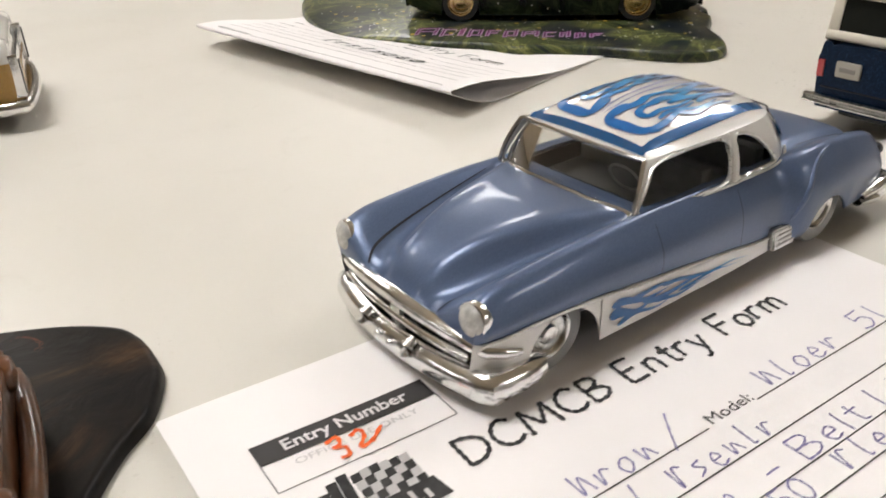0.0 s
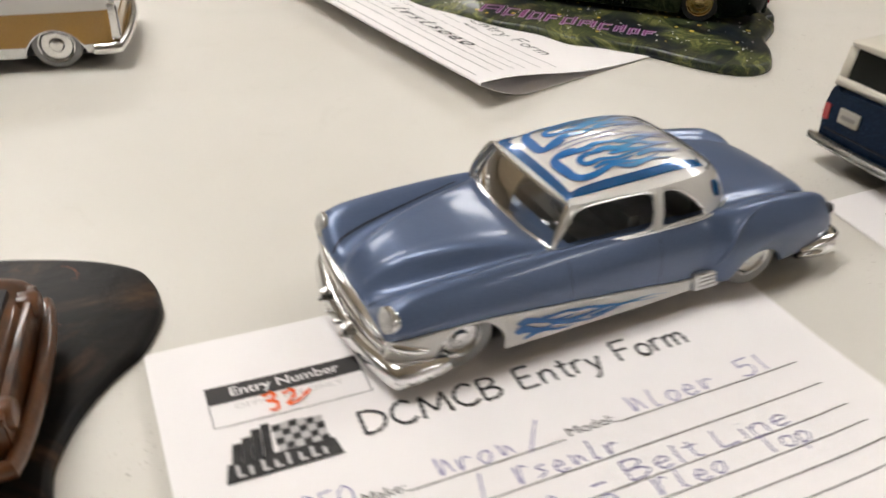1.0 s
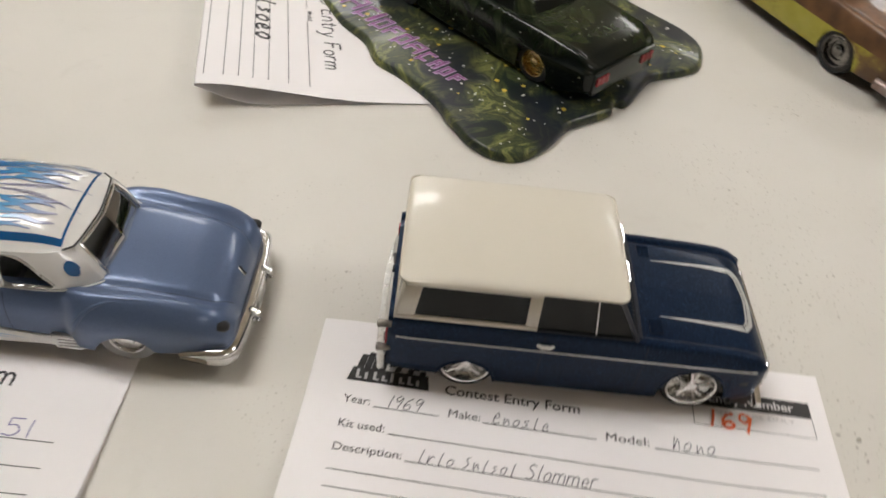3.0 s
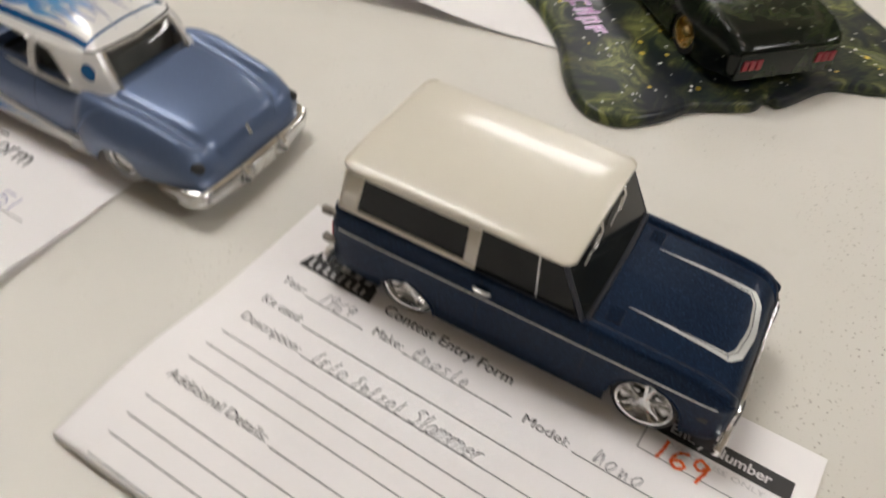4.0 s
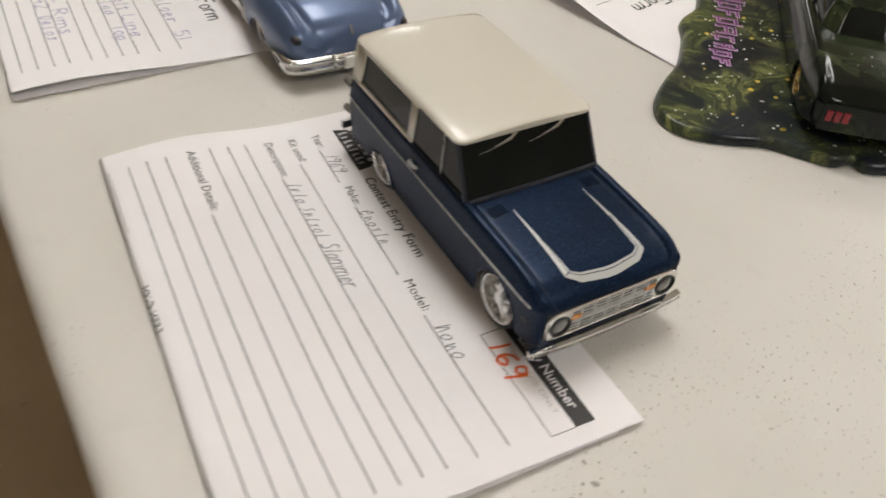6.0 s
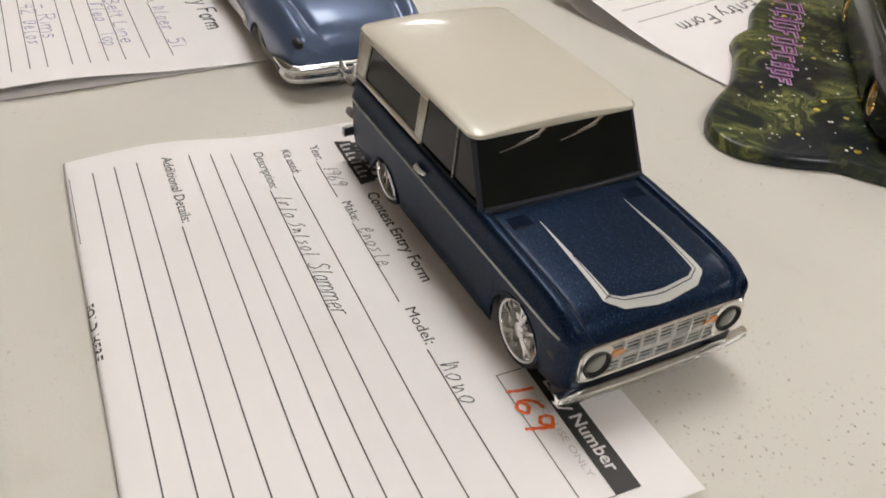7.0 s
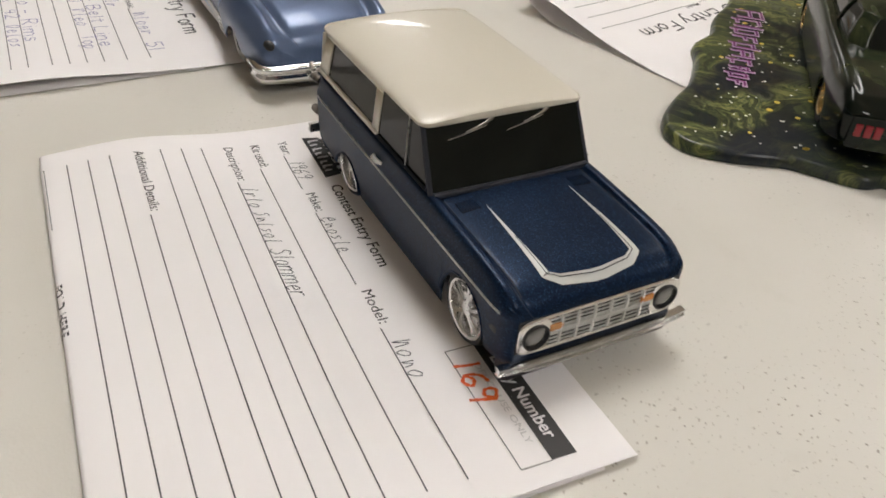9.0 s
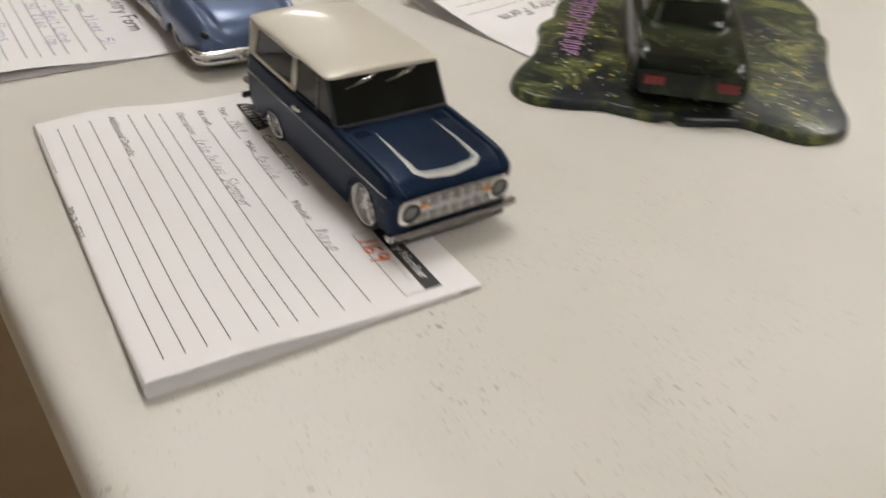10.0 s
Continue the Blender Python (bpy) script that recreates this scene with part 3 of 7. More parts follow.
def wagon_form():
    def lift(x, y):
        a = 0.0068 - 0.0048 * min(1, max(0, (x - 0.012) / 0.15))
        z = 0.0016 + a * bump_at(y, 0.036, 0.034) + 0.0016 * bump_at(y, 0.0, 0.02)
        z += 0.0040 * bump_at(x, 0.216, 0.035) * bump_at(y, 0.02, 0.085)
        z -= 0.45 * max(0, 0.012 - x) ** 1.25 * (0.4 + bump_at(y, 0.03, 0.05))
        return max(0.0007, z)

    sh = Sheet("entry_form", "white folded contest entry form, creased and bulging, filled in by hand", pose(0.0, 0.0, 0.0), 0.1385, lift, 0.130, 0.0062, fold=0.0042)
    X0, X1 = 0.0158, 0.2066
    ys = [0.096, 0.0841, 0.0729, 0.0644, 0.0565, 0.0483, 0.0376, 0.0288, 0.0207, 0.0128, 0.0043]
    form_rules(sh, X0, X1, ys, {0: [(0.0280, 0.0545), (0.0722, 0.118), (0.1415, X1)], 1: 0.0358, 2: 0.0440, 6: 0.0605, 10: [(X0 + 0.0016 * k, X0 + 0.0016 * k + 0.0011) for k in range(26)]})
    for w, x, k, wid in (("Year:", X0, 0, 0.0108), ("Make:", 0.0580, 0, 0.0132), ("Model:", 0.1215, 0, 0.0180), ("Kit used:", X0, 1, 0.0185), ("Description:", X0, 2, 0.0268), ("Additional Details:", X0, 6, 0.0425)):
        sh.text("printed_label", w, M_INK, (x, ys[k] + 0.0004), 0.0054, width=wid)
    sh.text("printed_heading", "Contest Entry Form", M_INK, (0.0555, 0.1072), 0.0064, offset=0.00006, width=0.0560)
    sh.text("fold_note", "FOLD HERE", M_INK, (0.088, 0.0016), 0.0048, offset=0.00008, width=0.026)
    club_logo(sh, 0.0152, 0.0492, 0.1075, 0.1268)
    number_box(sh, 0.159, 0.209, 0.1110, 0.1208, 0.1288, "", [
        [(0.1675, 0.1191), (0.1670, 0.1146), (0.1660, 0.1106)],
        [(0.1755, 0.1181), (0.1722, 0.1166), (0.1708, 0.1126), (0.1732, 0.1106), (0.1755, 0.1126), (0.1732, 0.1141), (0.1712, 0.1126)],
        [(0.1825, 0.1171), (0.1792, 0.1184), (0.1782, 0.1156), (0.1805, 0.1144), (0.1828, 0.1171), (0.1816, 0.1126), (0.1806, 0.1091)],
    ])
    P = M_PEN_BLACK
    hand_letters(sh, "1969", (0.0335, 0.0966), 0.0130, 0.0060, P, 0.00042, slant=0.3)
    sh.scrawl((0.0755, 0.0964), 0.024, 0.0056, P, 0.00042, 5, 6)
    sh.scrawl((0.1475, 0.0964), 0.019, 0.0068, P, 0.00042, 8, 4)
    sh.scrawl((0.0480, 0.0733), 0.0150, 0.0058, P, 0.00042, 11, 4)
    sh.scrawl((0.0655, 0.0733), 0.0215, 0.0058, P, 0.00042, 13, 6)
    hand_letters(sh, "Slammer", (0.0900, 0.0733), 0.0270, 0.0068, P, 0.00044, slant=0.3)


def coupe_form():
    def lift(x, y):
        z = 0.0014 + 0.0018 * bump_at(y, 0.03, 0.04) + 0.0025 * bump_at(x, 0.0, 0.04) * bump_at(y, 0.14, 0.05)
        z += 0.0032 * bump_at(x, 0.216, 0.022) * bump_at(y, 0.03, 0.05)
        return z + 0.0008 * bump_at(y, 0.0, 0.02)

    sh = Sheet("entry_form", "white folded entry form with hand-lettered title and violet handwriting", pose(-0.2818, -0.0310, 0, 0, 0, 1.35), 0.1685, lift, 0.108)
    inv = sh.m.inverted()

    def page(x, y):
        p = inv @ Vector((x, y, 0))
        return p.x, p.y

    X0 = 0.0150
    X1 = page(-0.0845, 0.03)[0]
    ys = [page(-0.0845, y)[1] for y in (0.0597, 0.0486, 0.0378, 0.0300, 0.0222, 0.0144, 0.0038, -0.0037, -0.0115, -0.0192, -0.0268)]
    form_rules(sh, X0, X1, ys, {0: [(0.0265, 0.046), (0.0600, 0.110), (0.1285, X1)], 1: 0.034, 2: 0.041, 6: 0.055})
    for w, x, k, wid in (("Year:", X0, 0, 0.0102), ("Make:", 0.047, 0, 0.0125), ("Model:", 0.1115, 0, 0.0165), ("Kit used:", X0, 1, 0.0175), ("Description:", X0, 2, 0.0245), ("Additional Details:", X0, 6, 0.0385)):
        sh.text("printed_label", w, M_INK, (x, ys[k] + 0.0004), 0.0050, width=wid)
    hand_letters(sh, "DCMCB Entry Form", page(-0.2282, 0.0804), 0.1160, 0.0092, M_BOLD, 0.00135, -0.85)
    a, b = page(-0.2698, 0.0966), page(-0.2212, 0.1152)
    number_box(sh, a[0], b[0], a[1], page(-0.247, 0.1070)[1], b[1], "", [
        [(a[0] + 0.0162, a[1] + 0.0087), (a[0] + 0.0195, a[1] + 0.0095), (a[0] + 0.0190, a[1] + 0.0067), (a[0] + 0.0171, a[1] + 0.0062), (a[0] + 0.0197, a[1] + 0.0051), (a[0] + 0.0193, a[1] + 0.0021), (a[0] + 0.0171, a[1] + 0.0023)],
        [(a[0] + 0.0224, a[1] + 0.0078), (a[0] + 0.0253, a[1] + 0.0090), (a[0] + 0.0255, a[1] + 0.0063), (a[0] + 0.0229, a[1] + 0.0030), (a[0] + 0.0266, a[1] + 0.0038), (a[0] + 0.0309, a[1] + 0.0072)],
    ])
    c, d = page(-0.2702, 0.0752), page(-0.2368, 0.0952)
    club_logo(sh, c[0], d[0], c[1], d[1])
    B = M_PEN_BLUE
    # violet pen: words and dates that can be read, loose loops for the rest
    for words, x, k, wide, tall in (("1950", 0.0285, 0, 0.0170, 0.0078), ("51", 0.1785, 0, 0.0105, 0.0078), ("51", 0.0430, 2, 0.0100, 0.0072), ("-", 0.1075, 2, 0.0045, 0.0066), ("Belt", 0.1195, 2, 0.0250, 0.0072), ("Line", 0.1515, 2, 0.0260, 0.0072), ("50", 0.1015, 3, 0.0105, 0.0068), ("Top", 0.1620, 3, 0.0170, 0.0072), ("-", 0.1195, 6, 0.0045, 0.0066), ("Rims", 0.1330, 6, 0.0300, 0.0078), ("42", 0.1170, 7, 0.0130, 0.0072)):
        hand_letters(sh, words, (x, ys[k] + 0.0008), wide, tall, B, 0.00062)
    for x, k, wide, tall, seed, count in ((0.0690, 0, 0.026, 0.0078, 21, 4), (0.1345, 0, 0.034, 0.0076, 22, 5), (0.0420, 1, 0.020, 0.0072, 23, 3), (0.0890, 1, 0.035, 0.0072, 24, 6), (0.0700, 2, 0.028, 0.0072, 25, 5), (0.0280, 3, 0.044, 0.0068, 26, 7), (0.1230, 3, 0.026, 0.0068, 27, 4), (0.0600, 6, 0.052, 0.0072, 31, 7), (0.0300, 7, 0.024, 0.0070, 35, 4), (0.0830, 7, 0.022, 0.0072, 32, 3), (0.1385, 7, 0.031, 0.0072, 28, 5), (0.0480, 8, 0.022, 0.0066, 29, 4)):
        sh.scrawl((x, ys[k] + 0.0008), wide, tall, B, 0.00062, seed, count, 0.08)
    sh.stroke("handwriting", [(0.1055, ys[0] + 0.0105), (0.1010, ys[0] + 0.004), (0.0980, ys[0] - 0.0008)], 0.00062, B)
    sh.stroke("handwriting", [(0.0805, ys[1] + 0.0095), (0.0775, ys[1] - 0.001)], 0.00062, B)


def base_form():
    """The form pinned under the resin display base, its loose edge curling up."""

    def lift(x, y):
        return 0.0009 + 0.0136 * math.exp(-((y / 0.058) ** 2)) + 0.0012 * bump_at(x, 0.216, 0.03) * bump_at(y, 0.05, 0.04)

    sh = Sheet("entry_form", "white folded entry form with curling edge under a resin base", pose(-0.1543, 0.4868, 0, 0, 0, -75.9), 0.1400, lift, 0.132, under=0.034)
    X0, X1 = 0.0158, 0.2066
    ys = [0.0620, 0.0501, 0.0389, 0.0304, 0.0225, 0.0143, 0.0036]
    form_rules(sh, X0, X1, ys, {0: [(0.0265, 0.053), (0.0665, 0.117), (0.133, X1)], 1: 0.0335, 2: 0.0395, 6: 0.0505})
    for w, x, k, wid in (("Year:", X0, 0, 0.0098), ("Make:", 0.0553, 0, 0.0105), ("Model:", 0.1195, 0, 0.0128), ("Kit used:", X0, 1, 0.0165), ("Description:", X0, 2, 0.0225), ("Additional Details:", X0, 6, 0.0335)):
        sh.text("printed_label", w, M_INK, (x, ys[k] + 0.0004), 0.0042, offset=0.00004, width=wid)
    hand_letters(sh, "DCMCB Entry Form", (0.058, 0.0715), 0.127, 0.0098, M_BOLD, 0.00125)
    sh.scrawl((0.082, 0.0310), 0.082, 0.0120, M_BOLD, 0.0021, 41, 8, 0.1)


wagon_form()
coupe_form()
base_form()


# ---- materials of the model cars ----
def flake_paint(name, c0, c1, rough=0.3, metal=0.5, fine=2600.0, coat=1.0, spec=0.5, flake=None):
    def build(tree, b):
        n = noise_node(tree, fine, 2)
        big = noise_node(tree, 25, 2)
        c = ramp_node(tree, n.outputs["Fac"], [(0.35, c0), (0.72, c1)]).outputs[0]
        d = ramp_node(tree, big.outputs["Fac"], [(0.3, (0.93, 0.93, 0.93)), (0.7, (1, 1, 1))]).outputs[0]
        c = mix_node(tree, 1.0, c, d, "MULTIPLY")
        if flake:
            f = noise_node(tree, fine * 1.3, 1)
            c = mix_node(tree, ramp_node(tree, f.outputs["Fac"], [(0.60, (0, 0, 0)), (0.68, (1, 1, 1))]).outputs[0], c, flake)
        tree.links.new(c, b.inputs["Base Color"])

    return material(name, c0, rough, metal, coat, spec=spec, build=build)


M_STEEL_BLUE = flake_paint("steel_blue_paint", (0.090, 0.131, 0.230), (0.116, 0.162, 0.272), 0.37, 0.33, 2600, 0.36, 0.35)
M_STEEL_BLUE.node_tree.nodes["Principled BSDF"].inputs["Coat Roughness"].default_value = 0.09


def navy_build(tree, b):
    """Dark blue lacquer over metal flakes that each lie a little differently."""
    tc = tree.nodes.new("ShaderNodeTexCoord")
    v = tree.nodes.new("ShaderNodeTexVoronoi")
    v.inputs["Scale"].default_value = 3400.0
    tree.links.new(tc.outputs["Object"], v.inputs["Vector"])
    sep = tree.nodes.new("ShaderNodeSeparateColor")
    tree.links.new(v.outputs["Color"], sep.inputs[0])
    c = ramp_node(tree, sep.outputs[0], [(0.0, (0.0022, 0.0076, 0.023)), (0.66, (0.0042, 0.0150, 0.042)), (0.92, (0.009, 0.028, 0.068)), (1.0, (0.026, 0.070, 0.140))]).outputs[0]
    big = noise_node(tree, 30, 3)
    c = mix_node(tree, 1.0, c, ramp_node(tree, big.outputs["Fac"], [(0.3, (0.85, 0.85, 0.85)), (0.7, (1, 1, 1))]).outputs[0], "MULTIPLY")
    tree.links.new(c, b.inputs["Base Color"])
    bump_on(tree, b, sep.outputs[1], 0.12, 0.0002)
    b.inputs["Coat Roughness"].default_value = 0.10


M_NAVY = material("navy_flake_paint", (0.012, 0.035, 0.08), 0.40, 0.40, 0.08, spec=0.16, build=navy_build)
M_NAVY_DEEP = material("dark_navy_frame", (0.006, 0.009, 0.018), 0.35, 0.1, 0.3, build=varied((0.005, 0.008, 0.016), (0.010, 0.014, 0.026), 200))
M_PEARL = material("pearl_white_paint", (0.74, 0.73, 0.70), 0.25, 0.0, 1.0, build=varied((0.72, 0.71, 0.68), (0.77, 0.76, 0.73), 40, (0.2, 0.3)))
M_CREAM = material("cream_paint", (0.66, 0.62, 0.52), 0.30, 0.0, 0.3, build=varied((0.65, 0.61, 0.515), (0.675, 0.635, 0.54), 12, (0.28, 0.33)))
M_SILVER_LINE = material("silver_stripe", (0.60, 0.61, 0.59), 0.35, 0.25)
M_CHROME = material("chrome_plating", (0.80, 0.80, 0.79), 0.16, 1.0, build=varied((0.72, 0.72, 0.71), (0.86, 0.86, 0.85), 120, (0.11, 0.25), 0.22, 330, 0.0004))
M_CHROME_DULL = material("dull_chrome", (0.68, 0.68, 0.66), 0.28, 1.0, build=varied((0.58, 0.58, 0.56), (0.76, 0.76, 0.74), 200, (0.22, 0.36)))
M_BLACK = material("black_plastic", (0.012, 0.012, 0.013), 0.5, build=varied((0.009, 0.009, 0.01), (0.02, 0.02, 0.021), 90))
M_TYRE = material("black_tyre", (0.018, 0.018, 0.018), 0.62, build=varied((0.014, 0.014, 0.014), (0.03, 0.03, 0.03), 160, (0.55, 0.7)))
M_TYRE_GREY = material("grey_vinyl_tyre", (0.34, 0.345, 0.345), 0.42, build=varied((0.30, 0.305, 0.305), (0.39, 0.395, 0.395), 90))
M_SEAM = material("panel_gap", (0.01, 0.012, 0.02), 0.7)
M_DARK_GLASS = material("blacked_out_glass", (0.008, 0.009, 0.008), 0.08, 0.0, 0.0, spec=0.2, build=varied((0.008, 0.009, 0.008), (0.016, 0.018, 0.015), 30, (0.07, 0.12)))
M_SEAT = material("grey_vinyl", (0.15, 0.155, 0.15), 0.45, build=varied((0.12, 0.125, 0.12), (0.19, 0.195, 0.19), 120))
M_LINER = material("dark_blue_grey_liner", (0.07, 0.08, 0.10), 0.5, build=varied((0.05, 0.06, 0.08), (0.10, 0.11, 0.13), 120))
M_TRIM_PALE = material("pale_interior", (0.42, 0.42, 0.41), 0.5, build=varied((0.36, 0.36, 0.35), (0.47, 0.47, 0.46), 80))
M_LENS = material("clear_lamp_lens", (0.55, 0.55, 0.52), 0.12, 0.35, 0.8, build=varied((0.42, 0.42, 0.40), (0.66, 0.66, 0.63), 500))
M_LENS_GREY = material("grey_lamp_lens", (0.16, 0.16, 0.155), 0.15, 0.2, 0.9)
M_AMBER = material("amber_lens", (0.55, 0.22, 0.05), 0.2, 0.0, 0.8)
M_RED = material("red_lens", (0.42, 0.035, 0.045), 0.2, 0.0, 0.8)
M_BRIGHT = material("bright_silver_plating", (0.72, 0.72, 0.70), 0.30, 0.6, build=varied((0.66, 0.66, 0.64), (0.80, 0.80, 0.78), 300, (0.22, 0.38)))
M_PLATE_BAR = material("grey_plate_print", (0.26, 0.25, 0.23), 0.6)
M_PLATE = material("grey_plate", (0.42, 0.40, 0.35), 0.5)


def flame_build(tree, b):
    tc = tree.nodes.new("ShaderNodeTexCoord")
    sep = tree.nodes.new("ShaderNodeSeparateXYZ")
    tree.links.new(tc.outputs["Object"], sep.inputs[0])
    mr = tree.nodes.new("ShaderNodeMapRange")
    mr.inputs["From Min"].default_value, mr.inputs["From Max"].default_value = 0.024, -0.022
    tree.links.new(sep.outputs["X"], mr.inputs["Value"])
    r = ramp_node(tree, mr.outputs[0], [(0.0, (0.003, 0.115, 0.37)), (0.34, (0.006, 0.18, 0.46)), (0.58, (0.08, 0.30, 0.54)), (0.8, (0.30, 0.40, 0.60)), (1.0, (0.55, 0.52, 0.60))])
    tree.links.new(r.outputs[0], b.inputs["Base Color"])


M_FLAME = material("blue_flame_paint", (0.03, 0.2, 0.55), 0.3, 0.0, 0.3, build=flame_build)
M_BLUE_BAND = material("bright_blue_band", (0.004, 0.09, 0.27), 0.2, 0.3, 1.0, build=varied((0.003, 0.08, 0.24), (0.006, 0.11, 0.31), 60, (0.15, 0.25)))
M_PIN = material("fine_violet_line", (0.20, 0.21, 0.34), 0.4)


def clear_pane(name, tint, gloss=0.08):
    m = bpy.data.materials.new(name)
    m.use_nodes = True
    t = m.node_tree
    t.nodes.remove(t.nodes["Principled BSDF"])
    tr, gl, mx, fr = (t.nodes.new(k) for k in ("ShaderNodeBsdfTransparent", "ShaderNodeBsdfGlossy", "ShaderNodeMixShader", "ShaderNodeFresnel"))
    tr.inputs[0].default_value = (*tint, 1)
    gl.inputs["Roughness"].default_value = gloss
    fr.inputs[0].default_value = 1.34
    t.links.new(fr.outputs[0], mx.inputs[0])
    t.links.new(tr.outputs[0], mx.inputs[1])
    t.links.new(gl.outputs[0], mx.inputs[2])
    t.links.new(mx.outputs[0], t.nodes["Material Output"].inputs[0])
    return m


M_PANE = clear_pane("clear_plastic_pane", (0.88, 0.89, 0.87), 0.04)


# ---- model car bodies ----
class Shell:
    """A car body: cross-sections that run from the middle of the hood over the fender to the sill."""

    SUB = 5

    def __init__(self, curves, ends, arches=()):
        self.c, self.ends, self.arches = curves, ends, arches

    def v(self, key, x):
        t = self.c[key]
        return t if isinstance(t, (int, float)) else curve_at(t, x)

    def section(self, x):
        zb = self.v("zb", x)
        for cx, cz, r in self.arches:
            if abs(x - cx) < r:
                zb = max(zb, cz + math.sqrt(r * r - (x - cx) ** 2))
        zt = max(self.v("zt", x), zb + 0.0004)
        ys, yb = self.v("ys", x), self.v("yb", x)
        yt = ys - (ys - yb) * 0.35
        zs = max(self.v("zs", x), zt + 0.0006)
        yh, zh, zc = self.v("yh", x), self.v("zh", x), self.v("zc", x)
        return [(0, zc), (yh * 0.55, zc - (zc - zh) * 0.28), (yh, zh), (self.v("yv", x), self.v("zv", x)), (self.v("yf", x), self.v("zf", x)), (ys, zs), (yt, zt), (yb, zb)]

    def row(self, x, lo=0, hi=7):
        """Points of one side, from key point lo to key point hi."""
        key = [Vector((x, y, z)) for y, z in self.section(x)]
        full = spline([Vector((x, -key[1].y, key[1].z))] + key, (len(key)) * self.SUB + 1)[self.SUB :]
        return full[lo * self.SUB : hi * self.SUB + 1]

    def at(self, x, s, side=1, off=0.0):
        """The place at station x and span position s (0 middle, 7 sill), off the surface."""

        def p(xx, ss):
            r = self.row(xx)
            u = min(max(ss, 0), 6.999) * self.SUB
            i = int(u)
            return r[i].lerp(r[i + 1], u - i)

        a = p(x, s)
        nrm = (p(x, min(s + 0.1, 6.99)) - p(x, max(s - 0.1, 0))).cross(p(x + 0.0008, s) - p(x - 0.0008, s))
        if nrm.length > 0:
            nrm.normalize()
            if nrm.z + nrm.y < 0:
                nrm = -nrm
            a = a + nrm * off
        return Vector((a.x, side * a.y, a.z))

    def stations(self, n=70, x0=None, x1=None):
        a, b = self.ends
        xs = [a + (b - a) * (0.5 - 0.5 * math.cos(math.pi * k / n)) for k in range(n + 1)]
        for cx, cz, r in self.arches:
            xs = [x for x in xs if not cx - r - 0.0006 < x < cx + r + 0.0006]
            xs += [cx - r * math.cos(math.pi * k / 16) * 0.99999 for k in range(17)] + [cx - r - 0.0001, cx + r + 0.0001]
        xs = sorted(xs)
        if x0 is not None:
            xs = [x0] + [x for x in xs if x0 + 1e-5 < x < x1 - 1e-5] + [x1]
        return xs

    def skin(self, bm, lo=0, hi=7, x0=None, x1=None, off=0.0, caps=True, side=0, hole=None):
        """Both sides between two key points; lo 0 gives one sheet over the top."""
        xs = self.stations(110, x0, x1)
        left = [self.row(x, lo, hi) for x in xs]
        right = [[Vector((p.x, -p.y, p.z)) for p in r] for r in left]
        if off:
            left = [[Vector((p.x, p.y + off, p.z)) for p in r] for r in left]
            right = [[Vector((p.x, p.y - off, p.z)) for p in r] for r in right]
        if lo == 0:
            rows = [r[:0:-1] + l for l, r in zip(left, right)]
            vs = grid(bm, rows)
            if caps:
                bm.faces.new(vs[0]), bm.faces.new(vs[-1][::-1])
        else:
            if side >= 0:
                grid(bm, left)
            if side <= 0:
                grid(bm, right, flip=True)
        if hole:
            hx0, hx1, hy = hole
            gone = [f for f in bm.faces if hx0 < f.calc_center_median().x < hx1 and abs(f.calc_center_median().y) < hy]
            bmesh.ops.delete(bm, geom=gone, context="FACES")
        bmesh.ops.recalc_face_normals(bm, faces=bm.faces[:])

    def line(self, pts, side=1, off=0.0003):
        return [self.at(x, s, side, off) for x, s in pts]


def strip(bm, a, b):
    """A ribbon between two lines of points."""
    grid(bm, [a, b])


def ribbon_on(surface, path, width):
    """Ribbon vertices on a surface: path of (u, v), width across; surface(u, v) gives a point."""
    pts = spline([(u, v, 0) for u, v in path], max(10, 6 * len(path)))
    a, b = [], []
    for i, p in enumerate(pts):
        t = pts[min(i + 1, len(pts) - 1)] - pts[max(i - 1, 0)]
        t.normalize()
        w = width(i / (len(pts) - 1)) / 2 if callable(width) else width / 2
        a.append(surface(p.x - t.y * w, p.y + t.x * w)), b.append(surface(p.x + t.y * w, p.y - t.x * w))
    return a, b


